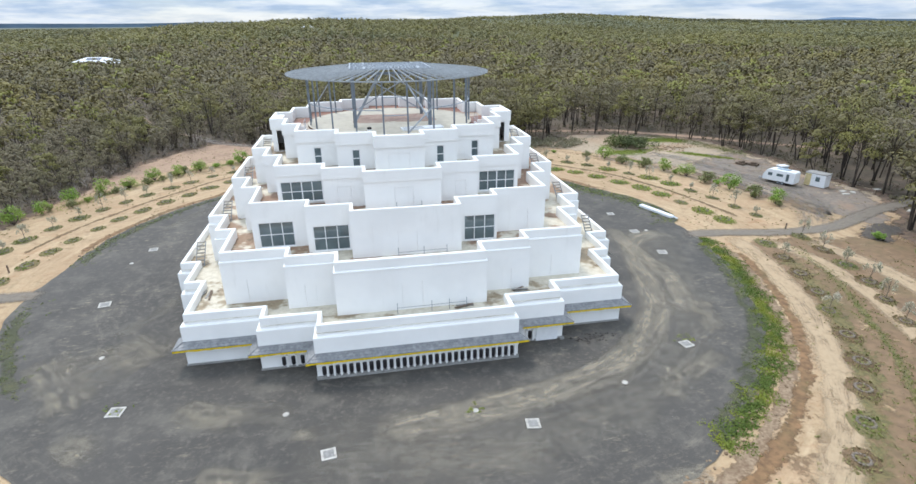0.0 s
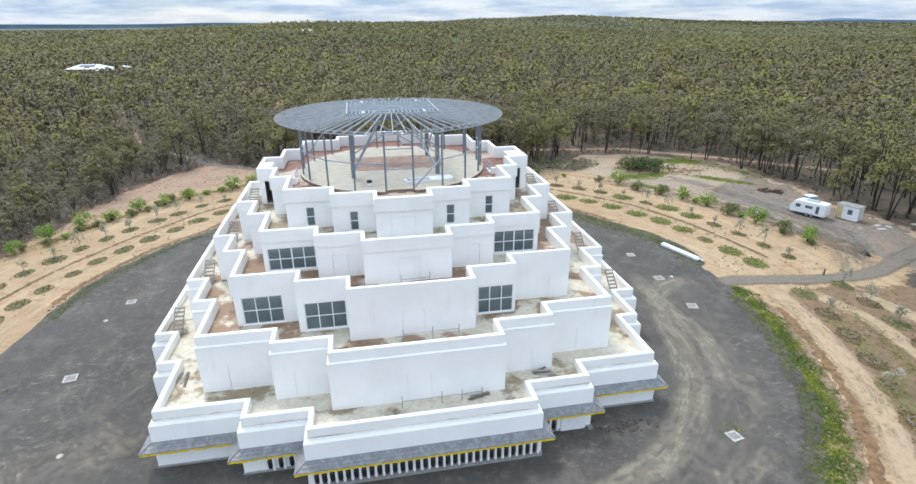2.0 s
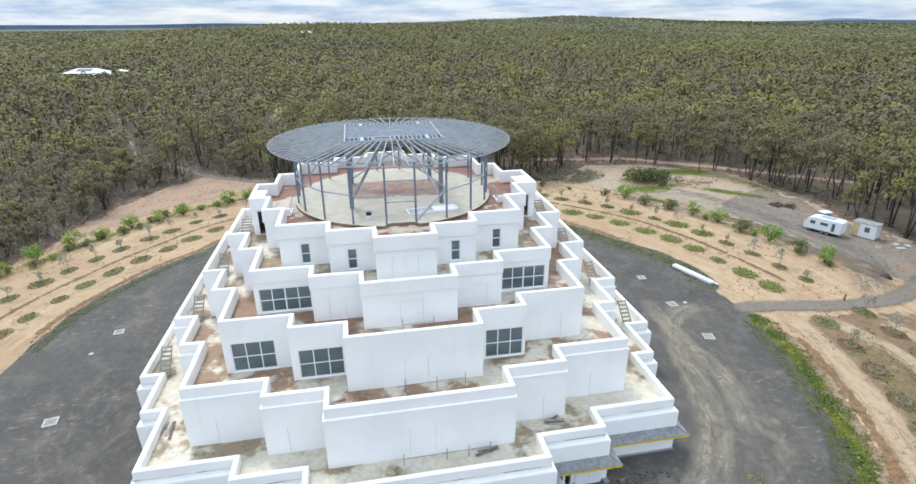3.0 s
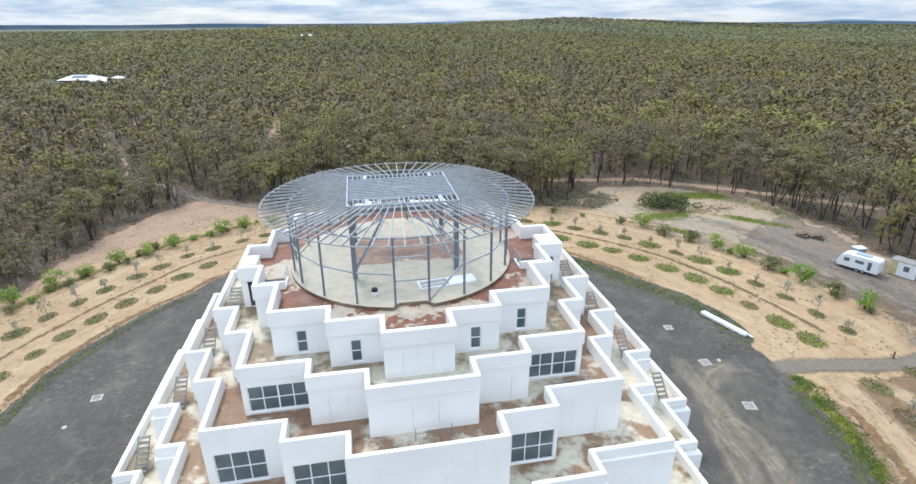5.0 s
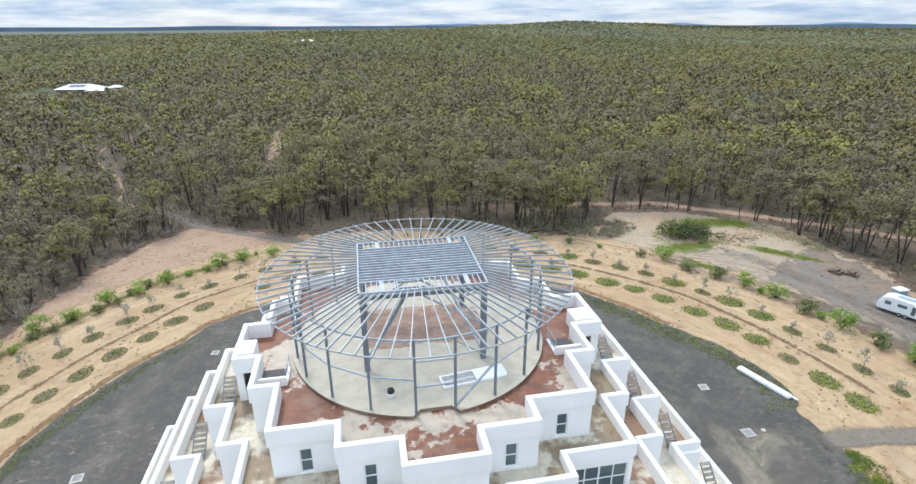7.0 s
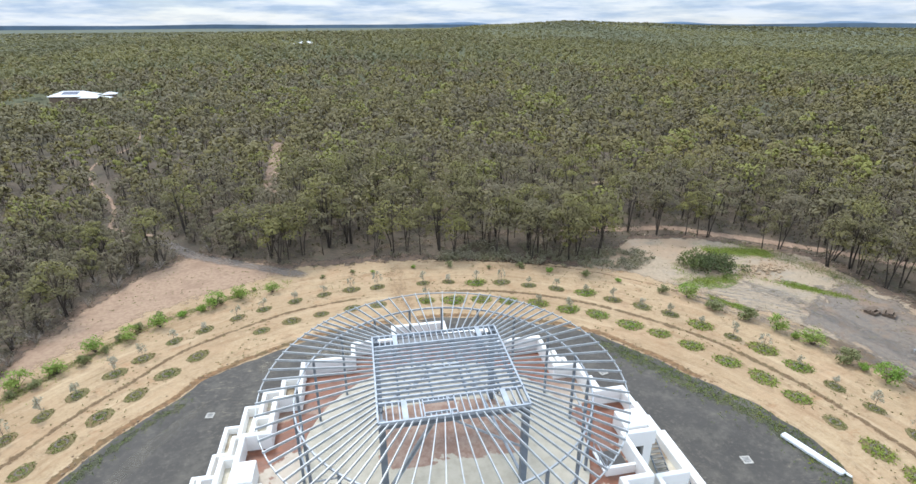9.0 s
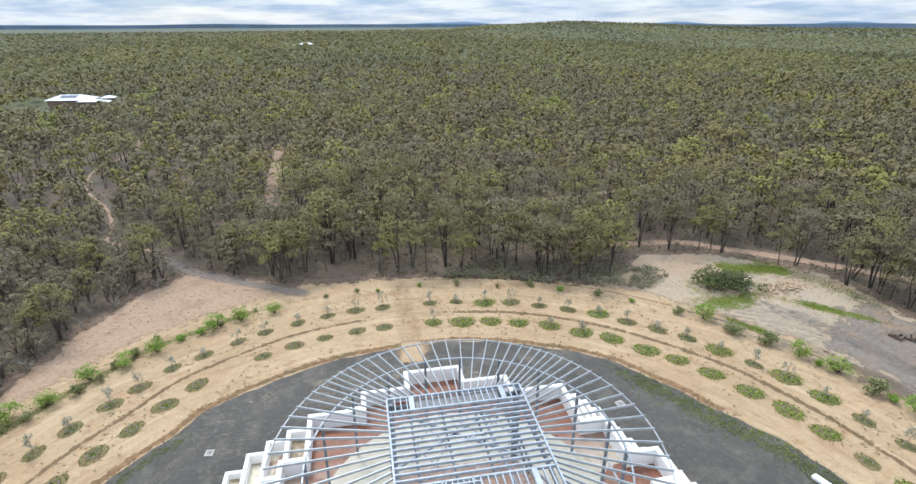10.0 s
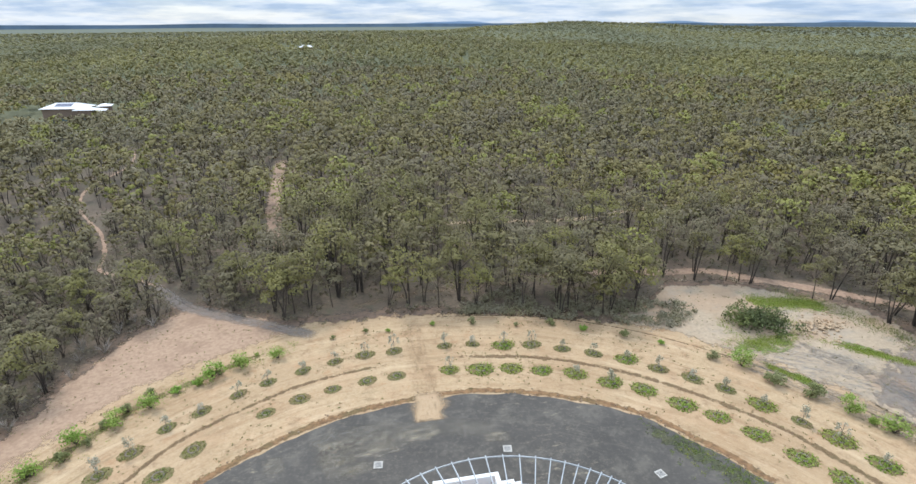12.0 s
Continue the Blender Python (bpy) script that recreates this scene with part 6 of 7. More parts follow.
def near_track(x, y, gap):
    p = Vector((x, y))
    for line in TRACKS:
        for a, b in zip(line, line[1:]):
            a, b = Vector(a), Vector(b)
            f = max(0.0, min(1.0, (p - a).dot(b - a) / (b - a).length_squared))
            if (p - a.lerp(b, f)).length < gap:
                return True
    return False


# nearest trees, one by one
prototypes = [make_tree(11.0, 1, 21, 0.95, 0.36), make_tree(12.5, 2, 22, 0.95, 0.38, LEAF_ASH), make_tree(10.0, 3, 23, 0.95, 0.32), make_tree(9.0, 1, 24, 0.7, 0.38, LEAF_ASH), make_tree(13.0, 3, 25, 1.1, 0.36), make_tree(7.5, 3, 26, 0.8, 0.28), make_tree(11.5, 2, 27, 0.6, 0.42), make_tree(6.4, 4, 28, 0.45, 0.26, LEAF_ASH), make_tree(5.0, 5, 29, 0.4, 0.2, LEAF_ASH)]
LABELS = ["tall single-stemmed eucalypt with dark bark and olive crown", "tall twin-stemmed eucalypt with dark bark and grey-green crown", "multi-stemmed eucalypt with spreading olive-green crown", "slender eucalypt with thin grey-green crown", "large twin-stemmed eucalypt with dense crown", "low multi-stemmed grey-green eucalypt", "slender eucalypt with very sparse crown", "low bushy eucalypt leafy almost to the ground", "low spreading grey-green bush with many thin stems"]
for ob, label in zip(prototypes, LABELS):
    tagged(ob, label, "tree", "woodland edge trees")
trng = random.Random(31)
placed = []
KNOWN = [(-40.4, 85.8, 4), (10.3, 68.5, 4), (50.8, 70.2, 1), (-18.3, 69.5, 0), (-11.9, 70.4, 3), (15.7, 71.0, 0), (22.9, 73.3, 1), (26.7, 62.9, 3), (35.0, 60.0, 2),
         (38.9, 58.8, 0), (58.1, 71.0, 2), (61.9, 66.4, 0), (-49.2, 53.8, 2), (-42.4, 72.8, 2), (70.0, -4.8, 4), (72.0, -6.5, 1), (82.0, 18.8, 4), (65.6, 64.4, 1), (72.3, 56.8, 0), (75.6, 56.2, 1), (78.2, 47.3, 2)]
KNOWN += [(81.7, 46.0, 4), (80.9, 43.7, 1), (80.7, 41.4, 0), (83.5, 38.0, 4), (85.0, 33.0, 1), (79.5, 14.0, 4), (81.0, 9.5, 1), (84.0, 14.5, 2), (82.0, 27.0, 0), (74.5, -9.5, 2), (78.0, -3.5, 0)]
placed = [(x, y) for x, y, _ in KNOWN]
for attempt in range(9000):
    if len(placed) >= 320:
        break
    az = trng.uniform(-80, 104)
    edge = table(OPEN, az)
    r = edge + 0.5 + 34 * trng.random() ** 1.5
    x, y = polar(r, az)
    gap = 3.0 if trng.random() < 0.6 else 1.4
    if near_track(x, y, 2.0) or any((x - a) ** 2 + (y - b) ** 2 < gap * gap for a, b in placed):
        continue
    placed.append((x, y))
for attempt in range(3000):
    if len(placed) >= 390:
        break
    az = trng.uniform(-72, -20)
    x, y = polar(table(OPEN, az) + 1.0 + 26 * trng.random() ** 1.3, az)
    if near_track(x, y, 1.7) or any((x - a) ** 2 + (y - b) ** 2 < 4.8 for a, b in placed):
        continue
    placed.append((x, y))
stood = set()
for k, (x, y) in enumerate(placed):
    bush = math.degrees(math.atan2(x, y)) < -20 and k >= len(KNOWN)
    kind = KNOWN[k][2] if k < len(KNOWN) else trng.choice((5, 7, 7, 7, 8, 8, 8) if bush else (0, 0, 1, 1, 2, 3, 3, 4, 5, 6))
    m = pose(x, y, lie(x, y), 0, 0, trng.uniform(0, 360))
    size = trng.uniform(0.65, 1.0) if bush else trng.uniform(0.72, 1.1)
    if kind not in stood:
        stood.add(kind)
        prototypes[kind].matrix_basis = m
    else:
        ob = copy_thing(prototypes[kind], m)
        ob.scale = (size, size, size * trng.uniform(0.9, 1.08))
cells = {}
for x, y in placed:
    cells.setdefault((int(x // 4), int(y // 4)), []).append((x, y))


def bake_woods(name, kinds, spots, leaves, label):
    """All the trees of a stretch of woods, too many to count, in one mesh; each tree has one of the leaf colours."""
    faces, soft, slots = [], [], []
    for x, y, z, size, turn, kind, hue in spots:
        lc, ln, bc, bn = kinds[kind]
        c, s = math.cos(turn) * size, math.sin(turn) * size
        rot = np.array(((c, -s, 0), (s, c, 0), (0, 0, size * (0.7 if "horizon" in name else 1.0)))).T
        faces.append(lc @ rot + (x, y, z))
        soft.append(ln @ rot / size)
        slots.append(np.full(len(lc) // 4, hue, np.int32))
        if len(bc):
            faces.append(bc @ rot + (x, y, z))
            soft.append(bn @ rot / size)
            slots.append(np.full(len(bc) // 4, len(leaves), np.int32))
    verts = np.concatenate(faces)
    me = raw_mesh(name, verts, quads_of(len(verts) // 4), leaves + [BARK])
    me.polygons.foreach_set("material_index", np.concatenate(slots))
    soft = np.concatenate(soft)
    rounded(me, soft / (np.linalg.norm(soft, axis=1)[:, None] + 1e-9))
    return tagged(new(name, me), label, "woodland", kind="stuff")


def scatter(r0, r1, a0, a1, area, keep, gen):
    """Jittered spots over a ring sector, about one for each area in square metres."""
    step = math.sqrt(area)
    spots = []
    r = r0
    while r < r1:
        n = max(1, int(radians(a1 - a0) * r / step))
        for k in range(n):
            az = a0 + (a1 - a0) * (k + gen.random()) / n
            rr = r + gen.uniform(-0.6, 0.6) * step
            x, y = polar(rr, az)
            if keep(x, y, rr, az):
                spots.append((x, y))
        r += step
    return spots


def house_free(x, y):
    """Nothing on the house's plot or on the open slope below it."""
    return not (-170 < x < -114 and 246 + (x + 142) * 0.3 < y < 300)


def keep_near(x, y, r, az):
    if not in_woods(x, y, 3.0) or near_track(x, y, 1.7):
        return False
    i, j = int(x // 4), int(y // 4)
    if any((x - a) ** 2 + (y - b) ** 2 < 9 for di in (-1, 0, 1) for dj in (-1, 0, 1) for a, b in cells.get((i + di, j + dj), ())):
        return False
    return noise.noise((x * 0.02, y * 0.02, 4)) > -0.5 and house_free(x, y)


grng = random.Random(77)


def stand(spots, kinds, low, high):
    """Size, turn, kind and leaf colour for each spot; lower, greyer bush to the left of the temple."""
    rows = []
    for x, y in spots:
        r, az = math.hypot(x, y), math.degrees(math.atan2(x, y))
        bush = max(0.0, min(1.0, (-12 - az) / 16)) * max(0.0, min(1.0, (230 - r) / 90))
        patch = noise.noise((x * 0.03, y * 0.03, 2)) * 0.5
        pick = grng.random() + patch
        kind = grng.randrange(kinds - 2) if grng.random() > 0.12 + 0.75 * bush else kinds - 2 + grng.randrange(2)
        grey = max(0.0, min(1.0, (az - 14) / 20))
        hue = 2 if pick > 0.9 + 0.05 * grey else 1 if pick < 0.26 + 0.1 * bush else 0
        rows.append((x, y, lie(x, y), grng.uniform(low, high) * (1 - 0.1 * bush), grng.uniform(0, 6.28), kind, hue))
    return rows


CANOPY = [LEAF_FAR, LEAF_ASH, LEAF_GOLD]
mid_kinds = [bake_tree(9.5 + k % 3, 1 + k % 3, 50 + k, 22, 0.6, True, low=0.36) for k in range(6)] + [bake_tree(5.5 + k, 4, 57 + k, 18, 0.62, True, low=0.22) for k in range(2)]
mid = scatter(64, 135, -70, 94, 21, keep_near, grng)
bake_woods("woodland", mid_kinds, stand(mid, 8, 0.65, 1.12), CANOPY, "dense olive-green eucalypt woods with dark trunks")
mid_kinds = [bake_tree(9.5 + k % 3, 1 + k % 2, 60 + k, 14, 0.9, True, low=0.36) for k in range(6)] + [bake_tree(6 + k, 4, 67 + k, 12, 0.95, True, low=0.2) for k in range(2)]
mid = scatter(135, 270, -42, 66, 27, keep_near, grng)
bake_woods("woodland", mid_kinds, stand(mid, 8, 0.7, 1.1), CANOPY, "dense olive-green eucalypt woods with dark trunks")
far_kinds = [bake_tree(10, 1, 70 + k, 7, 1.3, False) for k in range(6)]
far = scatter(270, 430, -38, 60, 41, lambda x, y, r, az: house_free(x, y), grng)
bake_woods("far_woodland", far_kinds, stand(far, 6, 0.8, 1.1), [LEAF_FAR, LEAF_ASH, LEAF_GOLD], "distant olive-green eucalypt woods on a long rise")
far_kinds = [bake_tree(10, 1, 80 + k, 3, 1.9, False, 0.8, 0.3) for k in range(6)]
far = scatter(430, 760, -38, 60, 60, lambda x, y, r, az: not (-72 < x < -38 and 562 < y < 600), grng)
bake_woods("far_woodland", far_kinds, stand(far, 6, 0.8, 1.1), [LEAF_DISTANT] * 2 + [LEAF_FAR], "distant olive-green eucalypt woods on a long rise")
rim_kinds = [bake_tree(10, 4, 90 + k, 1, 3.2, False, 1.3, 0.3) for k in range(5)]
rim = scatter(760, 1300, -40, 60, 105, lambda x, y, r, az: True, grng)
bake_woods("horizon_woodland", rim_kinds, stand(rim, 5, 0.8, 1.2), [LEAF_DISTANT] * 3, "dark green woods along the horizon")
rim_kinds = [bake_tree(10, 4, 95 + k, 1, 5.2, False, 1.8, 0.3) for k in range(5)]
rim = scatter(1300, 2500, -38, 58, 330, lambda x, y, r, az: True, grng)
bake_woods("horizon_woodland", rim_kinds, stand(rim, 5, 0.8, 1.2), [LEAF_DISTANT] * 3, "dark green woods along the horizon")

# undergrowth between the nearest trees
scrub = []
for x, y in scatter(58, 150, -66, 90, 4.6, lambda x, y, r, az: in_woods(x, y, -0.5) and not near_track(x, y, 1.5) and noise.noise((x * 0.05, y * 0.05, 9)) > -0.3, grng):
    s = grng.uniform(0.4, 1.2) if grng.random() < (0.5 if x < -22 else 0.8) else grng.uniform(1.3, 2.6)
    scrub.append(leaf_cloud(int(8 + 8 * s), (x, y, lie(x, y) + 0.5 * s), (0.85 * s, 0.85 * s, 0.7 * s), 0.34, 0.2, 0.4, nrng, 0.6, 0.5))
for x, y in scatter(56, 135, -62, -16, 5, lambda x, y, r, az: in_woods(x, y, -1.5) and not near_track(x, y, 1.5), grng):
    s = grng.uniform(0.7, 1.7)
    scrub.append(leaf_cloud(int(16 * s), (x, y, 0.6 * s), (0.9 * s, 0.9 * s, 0.8 * s), 0.26, 0.2, 0.3, nrng, 0.7, 0.3))
leafy = np.concatenate(scrub)
tagged(new("undergrowth", raw_mesh("undergrowth", leafy, quads_of(len(leafy) // 4), LEAF_SAGE)), "low grey-green scrub beneath the trees", "undergrowth", kind="stuff")
# dense sage scrub patch behind the rings
scrub = []
for az in np.linspace(9, 40, 150):
    for _ in range(3):
        x, y = polar(64.4 + max(0.0, az - 30) * 0.45 + 8.5 * grng.random() * min(1.0, (az - 7) / 8), az + grng.uniform(-1, 1))
        if noise.noise((x * 0.22, y * 0.22, 3)) < -0.22:
            continue
        s = grng.uniform(0.5, 1.25)
        scrub.append(leaf_cloud(34, (x, y, 0.45 * s), (0.9 * s, 0.9 * s, 0.7 * s), 0.28, 0.3, 0.3, nrng, 0.6, 0.5))
leafy = np.concatenate(scrub)
tagged(new("scrub_patch", raw_mesh("scrub_patch", leafy, quads_of(len(leafy) // 4), LEAF_SCRUB)), "thick sage-grey scrub at the edge of the clearing", "scrub", kind="stuff")
scrub = []
for k in range(44):
    x, y = 57.0 + grng.uniform(-1, 1) * 4.4, 51.0 + grng.gauss(0, 1.7)
    s = grng.uniform(0.9, 1.7)
    scrub.append(leaf_cloud(90, (x, y, 0.95 * s), (1.1 * s, 1.1 * s, 1.0 * s), 0.3, 0.3, 0.3, nrng, 0.5, 0.5))
leafy = np.concatenate(scrub)
tagged(new("thicket", raw_mesh("thicket", leafy, quads_of(len(leafy) // 4), LEAF_THICKET)), "dark green thicket on a spoil heap in the yard", "thicket", kind="stuff")


def weeds(name, spots, size, material, label, per=14, height=0.16):
    rows = [leaf_cloud(per, (x, y, 0.1), (size, size, height), 0.12, 0.1, 1.0, nrng, 0.7) for x, y in spots]
    c = np.concatenate(rows)
    return tagged(new(name, raw_mesh(name, c, quads_of(len(c) // 4), material)), label, "grass", kind="stuff")


spots = [polar(table(TAR, a) + (0.7 if a < 126 else 0.7 - (a - 126) * 0.02) + max(-1.8, min(1.3, grng.gauss(-0.1, 0.62))) * (0.95 + 0.9 * noise.noise((a * 0.35, 2, 0))), a) for a in np.linspace(93, 152, 2300) if noise.noise((a * 0.5, 7, 0)) > -0.32 or grng.random() < 0.4]
weeds("weed_strip", spots, 0.42, WEED, "green and yellow flowering weeds along the edge of the drive", 13, 0.1)
spots = [polar(table(TAR, a) - abs(grng.gauss(0, 1.0)), a) for a in np.linspace(-84, -40, 200)]
weeds("weed_strip", spots, 0.4, LEAF_GRASS, "dull green weeds along the edge of the drive", 9, 0.1)
spots = [polar(table(TAR, a) - abs(grng.gauss(0, 1.3)), a) for a in list(np.linspace(38, 82, 150)) + list(np.linspace(-125, -97, 80))]
weeds("weed_strip", spots, 0.4, LEAF_GRASS, "dull green weeds along the edge of the drive", 9, 0.1)
spots = [(54.0 + grng.gauss(0, 2.6), 46.2 + grng.gauss(0, 0.9)) for _ in range(420)]
spots += [(66.4 + k, 56.6 - 0.3 * k + grng.gauss(0, 1.2)) for k in [grng.uniform(-5.6, 6.0) for _ in range(1100)]]
spots += [(68.3 + k, 40.3 - k * 0.9 + grng.gauss(0, 0.7)) for k in [grng.gauss(0, 2.4) for _ in range(460)] if noise.noise((k * 0.9, 4, 0)) > -0.25]
spots += [(52.1 + k, 38.2 - 1.4 * k + grng.gauss(0, 0.5)) for k in [grng.uniform(-1.8, 1.8) for _ in range(220)]]
spots += [(57.0 + 5.8 * math.cos(a) + grng.gauss(0, 0.8), 50.6 + 4.2 * math.sin(a) + grng.gauss(0, 0.8)) for a in np.linspace(0, 6.28, 260)]
weeds("weed_patch", spots, 0.75, LEAF_FRESH, "patches of fresh green grass in the yard", 13, 0.13)
spots = [(x + grng.gauss(0, 1.3), y + grng.gauss(0, 1.3)) for f in np.linspace(0, 1, 620) for x, y in [(68.5 + 8.5 * f + 1.8 * math.sin(3.1 * f), 60.5 - 21 * f)]]
weeds("weed_patch", spots, 0.8, LEAF_GRASS, "dull green weeds below the trees beside the yard", 12, 0.2)
spots = [polar(table(BED, a) + 13.2 + grng.gauss(0, 1.0), a) for a in np.linspace(-62, -16, 300)]
weeds("weed_strip", spots, 0.7, LEAF_FRESH, "rough green grass between outer shrubs", 14, 0.22)
spots = [polar(table(BED, a) + 3.1 + grng.gauss(0, 0.5), a) for a in np.linspace(98, 158, 260)]
weeds("weed_strip", spots, 0.5, LEAF_GRASS, "dull green grass in the swale", 10, 0.1)


def make_bed(seed, stones, fresh=False):
    gen = np.random.default_rng(seed)
    bed = thing("garden_bed", "", "garden bed")
    bm = bmesh.new()
    n, wide = 30, 1.15
    ring0 = [bm.verts.new((math.cos(6.283 * k / n) * wide * (0.9 + 0.25 * gen.random()) * 1.15, math.sin(6.283 * k / n) * wide * (0.9 + 0.25 * gen.random()) * 0.9, 0.035)) for k in range(n)]
    ring1 = [bm.verts.new((v.co.x * 0.55, v.co.y * 0.55, 0.13)) for v in ring0]
    for k in range(n):
        bm.faces.new((ring0[k], ring0[(k + 1) % n], ring1[(k + 1) % n], ring1[k]))
    bm.faces.new(ring1)
    part("mound", bm, GRASS_SOIL if not stones else DITCH, bed, "low mulched mound")
    tagged(leaf_part("grass", leaf_cloud(420 if fresh else 230 if not stones else 170, (0, 0, 0.08), (1.65, 1.2, 0.26) if fresh else (1.35, 1.05, 0.17) if not stones else (1.8, 1.15, 0.13), 0.19, 0.05, 1.0, gen, 0.7), LEAF_FRESH if fresh else LEAF_GRASS if not stones else LEAF_DRY, bed), "tufts of green grass" if not stones else "thin dry grass", kind="stuff")
    bm = bmesh.new()
    for k in range(14):
        a = 6.283 * k / 14
        bmesh.ops.create_icosphere(bm, subdivisions=1, radius=0.11 + 0.03 * gen.random(), matrix=Matrix.Translation((math.cos(a) * 0.5, math.sin(a) * 0.5, 0.13)) @ Matrix.Diagonal((1, 1, 0.6, 1)))
    part("stone_ring", bm, STONE, bed, "ring of small grey stones")["kind"] = "stuff"
    return bed


def make_sapling(seed, material, height, label):
    gen = np.random.default_rng(seed)
    top = thing("sapling", label, "sapling")
    bm = bmesh.new()
    clouds = []
    tube(bm, [(0, 0, 0), (0.03, 0.02, height * 0.5), (0.0, 0.04, height)], [0.03, 0.022, 0.008], 5)
    for k in range(9):
        a, f = gen.random() * 6.28, 0.3 + 0.6 * gen.random()
        e = (math.cos(a) * 0.32 * height * (1.15 - f), math.sin(a) * 0.32 * height * (1.15 - f), height * (f + 0.16))
        tube(bm, [(0, 0, height * f * 0.8), e], [0.014, 0.006], 4)
        clouds.append(leaf_cloud(30, e, (0.26, 0.26, 0.34), 0.13, 0.1, 0, gen))
    part("stem", bm, STONE, top, "thin grey stem")
    leaf_part("foliage", np.concatenate(clouds), material, top)
    return top


def make_shrub(seed, material, label, size=1.0):
    gen = np.random.default_rng(seed)
    top = thing("shrub", label, "shrub")
    bm = bmesh.new()
    clouds = []
    for k in range(13):
        a, out = gen.random() * 6.28, 0.85 * gen.random() ** 0.6
        e = Vector((math.cos(a) * out, math.sin(a) * out, 0.25 + (1.15 - 0.7 * out) * gen.random())) * size
        tube(bm, [(0, 0, 0), tuple(e)], [0.03, 0.01], 4)
        clouds.append(leaf_cloud(46, e, (0.44 * size, 0.44 * size, 0.38 * size), 0.17, 0.2, 0.5, gen, 0.6, 0.4))
    part("stem", bm, BARK, top)
    leaf_part("foliage", np.concatenate(clouds), material, top)
    return top


def make_bare_bush(seed):
    gen = np.random.default_rng(seed)
    top = thing("bare_bush", "leafless pale grey twiggy bush at the woods' edge", "bush", "bare bushes")
    for k in range(8):
        bm = bmesh.new()
        a, out = gen.random() * 6.28, 0.5 + 0.9 * gen.random()
        high = 0.9 + 1.5 * gen.random()
        elbow = (math.cos(a) * out * 0.35, math.sin(a) * out * 0.35, high * 0.5)
        tip = (math.cos(a + 0.3) * out, math.sin(a + 0.3) * out, high)
        tube(bm, [(0, 0, 0), elbow, tip], [0.06, 0.045, 0.015], 4)
        for j in range(3):
            b = a + gen.uniform(-1.4, 1.4)
            end = (elbow[0] + math.cos(b) * 0.6, elbow[1] + math.sin(b) * 0.6, elbow[2] + 0.2 + 0.7 * gen.random())
            tube(bm, [elbow, end], [0.03, 0.01], 3)
        part("limb", bm, DEADWOOD, top)
    return top


beds = [make_bed(201, False), make_bed(202, False), make_bed(203, True), make_bed(204, False, True)]
for ob, label in zip(beds, ("round bed of dark green grass on sand", "round grassy planting bed with stone ring", "dry planting bed edged with small grey stones", "long planting bed of fresh green grass on sand")):
    tagged(ob, label, "garden bed", "planting rings")
saplings = [make_sapling(211, LEAF_GREY, 2.0, "thin grey-leaved sapling in a planting bed"), make_sapling(212, LEAF_GREY, 2.5, "tall thin grey sapling in a planting bed"), make_sapling(213, LEAF_GREY, 1.5, "short nearly bare sapling in a planting bed")]
shrubs = [make_shrub(221, LEAF_BRIGHT, "bright fresh green shrub in the outer ring", 1.3), make_shrub(222, LEAF_BRIGHT, "small bright green shrub in the outer ring", 0.85), make_shrub(223, LEAF_OLIVE, "dull grey-green shrub in the outer ring", 0.95)]
used = set()


def put(ob, m, size=1.0):
    """The thing itself the first time, then copies."""
    if ob not in used:
        used.add(ob)
        ob.matrix_basis = m
        return ob
    made = copy_thing(ob, m)
    made.scale = (size, size, size * prng.uniform(0.85, 1.15))
    return made


prng = random.Random(91)
for row, off, gap in ((0, 0.0, 5.35), (1, 6.2, 4.68)):
    turns = [-2.65 - gap * k for k in range(19)] + [5.6 + gap * k for k in range(31)]
    for az in turns:
        if 87.5 < az < 92.5 or (row == 0 and abs(az + 29.5) < 1.5) or az > 150:
            continue
        a = az + prng.uniform(-0.35, 0.35)
        x, y = polar(table(BED, a) + off + prng.uniform(-0.25, 0.25), a)
        which = 2 if az > 98 and prng.random() < 0.75 else 3 if 4 < az < 90 and prng.random() < (0.85 if row == 0 else 0.3) else prng.choice((0, 0, 1))
        put(beds[which], pose(x, y, 0.03, 0, 0, -a + prng.uniform(-20, 20)), prng.uniform(1.1, 1.4) if which == 3 else prng.uniform(0.85, 1.2))
        if row or prng.random() < 0.15:
            put(prng.choice(saplings), pose(x, y, 0.08, 0, 0, prng.uniform(0, 360)), prng.uniform(0.85, 1.2))
# the outer ring: bright shrubs to the left, mixed ones to the right, small ones behind
OUTER = [(-19.5, 56.3), (-24.2, 54.8), (-27.7, 53.0), (-34.3, 48.0), (-37.6, 45.4), (-40.9, 42.8), (-43.6, 38.4), (-46.9, 36.1), (-49.5, 31.0), (-51.5, 26.0), (-53.0, 21.5),
         (46.6, 41.5), (53.5, 30.2), (55.6, 26.0), (58.0, 16.9), (60.0, 8.6)]
DULL = [(43.7, 44.1), (48.6, 37.2), (51.4, 34.0), (56.7, 21.9), (59.0, 12.7), (62.0, -13.5)]
for x, y in OUTER + DULL:
    which = shrubs[2] if (x, y) in DULL else shrubs[0]
    put(which, pose(x, y, 0.05, 0, 0, prng.uniform(0, 360)), prng.uniform(0.95, 1.4) if x < 0 else prng.uniform(1.2, 1.5) if which is shrubs[0] else prng.uniform(1.4, 1.8))
put(shrubs[1], pose(62.5, -7.0, 0.05), 1.0)
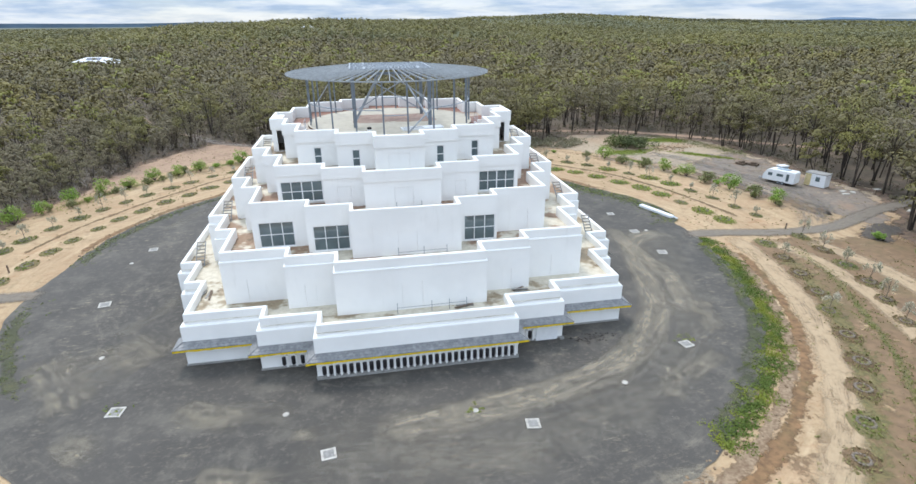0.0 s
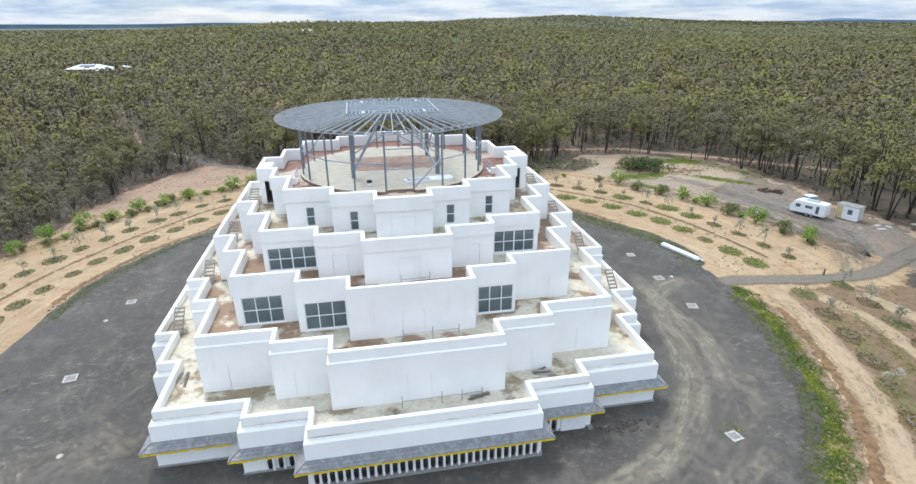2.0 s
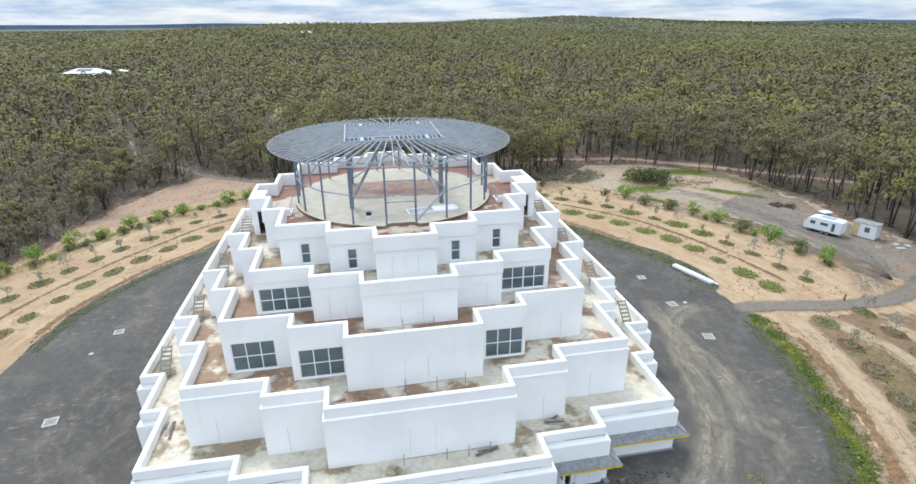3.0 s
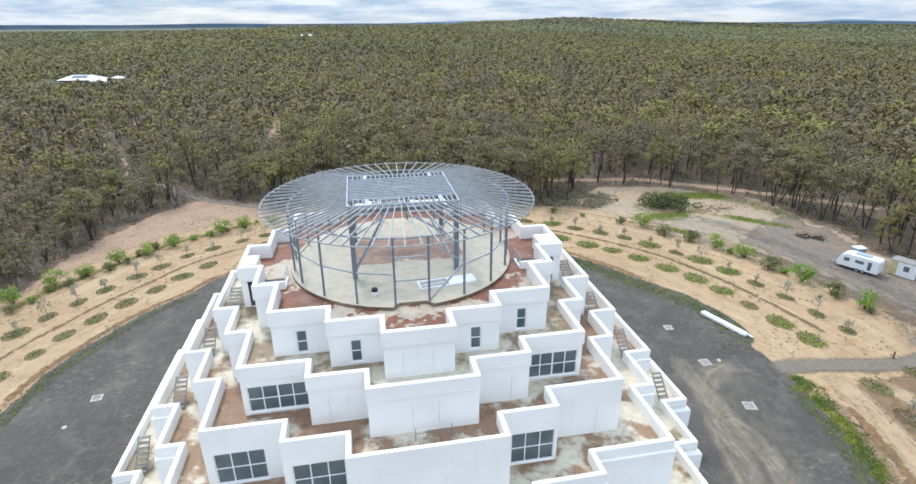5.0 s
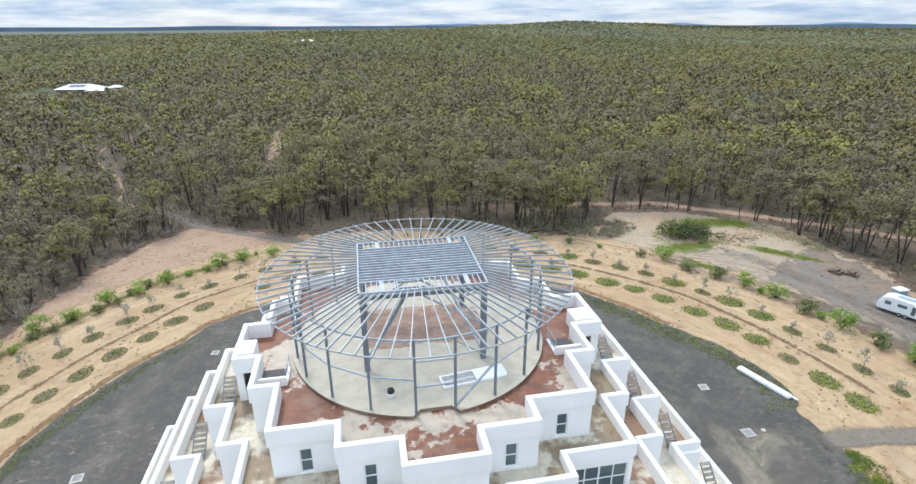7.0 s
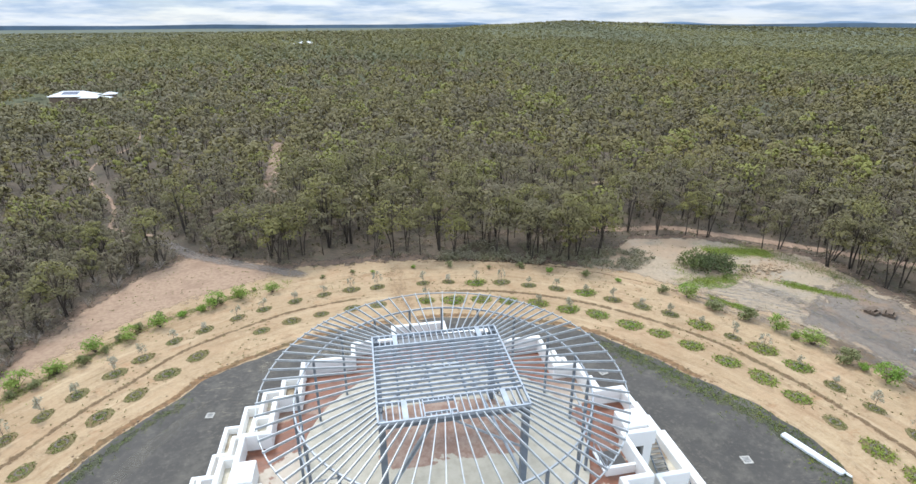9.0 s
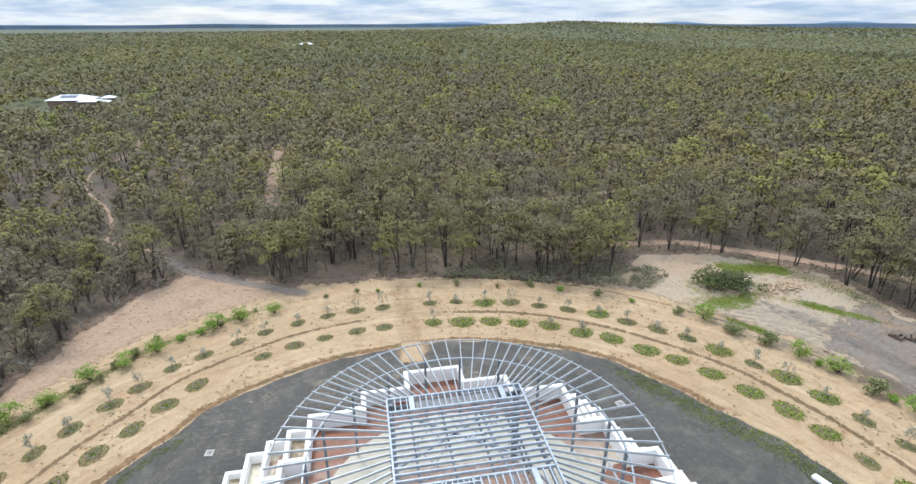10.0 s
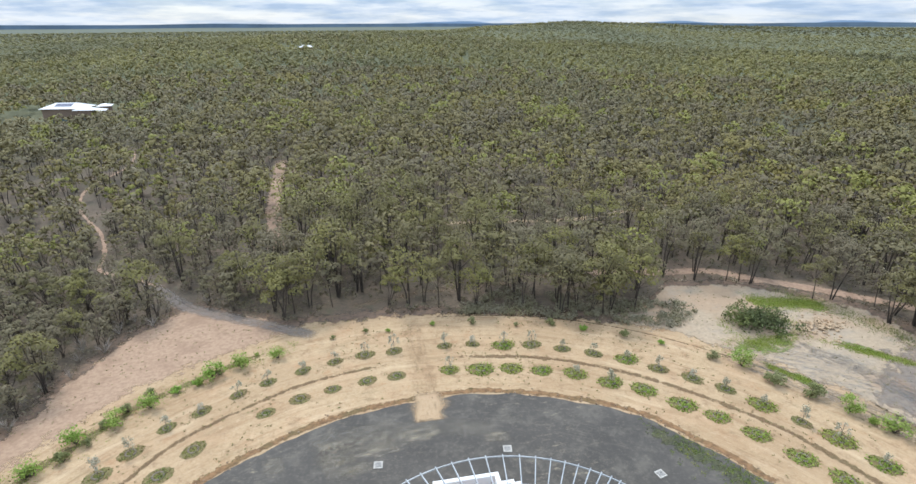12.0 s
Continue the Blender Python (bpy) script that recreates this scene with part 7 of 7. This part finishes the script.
for az in list(np.arange(-62, -19, 2.7)) + [-11, -6, -2.8, 4.1, 10, 17, 22, 27, 33, 38, 63, 71, 78, 83]:
    x, y = polar(table(BED, az) + (12.2 if az > -15 else 12.8) + prng.uniform(-0.9, 0.9), az)
    put(shrubs[1] if az in (-2.8, 4.1, 38, 63) or prng.random() < 0.2 else shrubs[2], pose(x, y, 0.05, 0, 0, prng.uniform(0, 360)), prng.uniform(0.5, 0.95))

bare = [make_bare_bush(231), make_bare_bush(232)]
for k in range(34):
    az = -66 + 42 * (k + prng.random()) / 34
    x, y = polar(table(OPEN, az) + prng.uniform(-1.2, 4.5), az)
    if not near_track(x, y, 1.5):
        put(bare[k % 2], pose(x, y, lie(x, y), 0, 0, prng.uniform(0, 360)), prng.uniform(0.7, 1.3))

# stones along the drive's crumbling edge
bm = bmesh.new()
for k in range(260):
    az = prng.uniform(112, 170) if k < 150 else prng.uniform(-80, 60)
    x, y = polar(table(TAR, az) + abs(prng.gauss(0.6, 0.7)), az)
    bmesh.ops.create_icosphere(bm, subdivisions=1, radius=prng.uniform(0.05, 0.2), matrix=Matrix.Translation((x, y, 0.08)) @ Matrix.Rotation(prng.uniform(0, 6), 4, "Z") @ Matrix.Diagonal((1, 0.75, 0.55, 1)))
tagged(part("loose_stones", bm, RUBBLE, None), "loose pale stones along the edge of the drive", "stones", kind="stuff")
# ---- far hills ----
hills = []
for k, (a0, a1, high, seed) in enumerate(((-60, 90, 31, 3.0), (3, 17, 46, 8.0), (-20, -6, 26, 5.0), (26, 37, 42, 6.0), (42, 48, 54, 9.0))):
    bm = bmesh.new()
    n = 60
    pts = []
    for j in range(n + 1):
        f = j / n
        az = a0 + (a1 - a0) * f
        swell = math.sin(math.pi * f) ** 0.8 if k else 1.0
        h = 8 + (high - 8) * swell * (0.8 + 0.35 * noise.noise((az * (0.12 if k == 0 else 0.3), seed, 1)))
        lo, hi = polar(4440 + 60 * k, az), polar(4470 + 60 * k, az)
        back = polar(4495 + 60 * k, az)
        pts.append([bm.verts.new((*lo, -20)), bm.verts.new((*hi, h)), bm.verts.new((*back, -20))])
    for a, b in zip(pts, pts[1:]):
        bm.faces.new((a[0], b[0], b[1], a[1]))
        bm.faces.new((a[1], b[1], b[2], a[2]))
    tagged(part("backdrop", bm, HILL_NEAR if k == 0 else HILL, None), "distant hills on the horizon, haze painted into their blue", "hills", kind="structure")
# dug soil by the wall and tufts round the drains
bm = bmesh.new()
for k in range(60):
    x, y = 16.3 + prng.gauss(0, 1.2), -21.9 + prng.gauss(0, 0.45)
    bmesh.ops.create_icosphere(bm, subdivisions=1, radius=prng.uniform(0.06, 0.2), matrix=Matrix.Translation((x, y, 0.1)) @ Matrix.Diagonal((1, 0.8, 0.5, 1)))
tagged(part("loose_soil", bm, SOIL_DARK, None), "small heap of dark dug soil beside the wall", "soil", kind="stuff")
spots = [(x + prng.gauss(0, 0.45), y + prng.gauss(0, 0.35)) for x, y in ((24.4, -23.5), (-22.6, -24.6), (3.6, -29.3)) for _ in range(12)]
weeds("weed_patch", spots, 0.25, WEED, "yellow-green weeds round a drain", 10, 0.1)
tufts = []
for x, y in scatter(43, 84, -100, 160, 1.1, lambda x, y, r, az: table(TAR, az) + 0.8 < r < table(OPEN, az) + 1 and noise.noise((x * 0.16, y * 0.16, 6)) + 0.6 * noise.noise((x * 0.7, y * 0.7, 8)) > 0.12 and not near_track(x, y, 1.2), grng):
    tufts.append(leaf_cloud(5, (x, y, 0.07), (0.26, 0.26, 0.09), 0.16, 0.1, 0.8, nrng, 0.8))
tufts = np.concatenate(tufts)
tagged(new("dry_tufts", raw_mesh("dry_tufts", tufts, quads_of(len(tufts) // 4), LEAF_DRY)), "thin dry grass tufts scattered over the sand", "grass", kind="stuff")
spots = [polar(table(TAR, a) - abs(grng.gauss(0.6, 1.7)), a) for a in np.linspace(44, 84, 620) if noise.noise((a * 0.5, 3, 0)) > -0.15 or grng.random() < 0.25]
weeds("weed_strip", spots, 0.4, WEED, "bright weeds on the crumbling asphalt edge", 10, 0.1)
bm = bmesh.new()
for k in range(150):
    x, y = 66.0 + prng.gauss(0, 2.6), 48.4 + prng.gauss(0, 1.8)
    bmesh.ops.create_icosphere(bm, subdivisions=1, radius=prng.uniform(0.1, 0.45), matrix=Matrix.Translation((x, y, 0.1 + 0.35 * max(0.0, 1 - math.hypot((x - 66) / 4, (y - 48.4) / 2.6)))) @ Matrix.Rotation(prng.uniform(0, 6), 4, "Z") @ Matrix.Diagonal((1, 0.75, 0.55, 1)))
tagged(part("spoil_heap", bm, SPOIL, None), "low heap of pale rubble and clay in the yard", "rubble", kind="stuff")
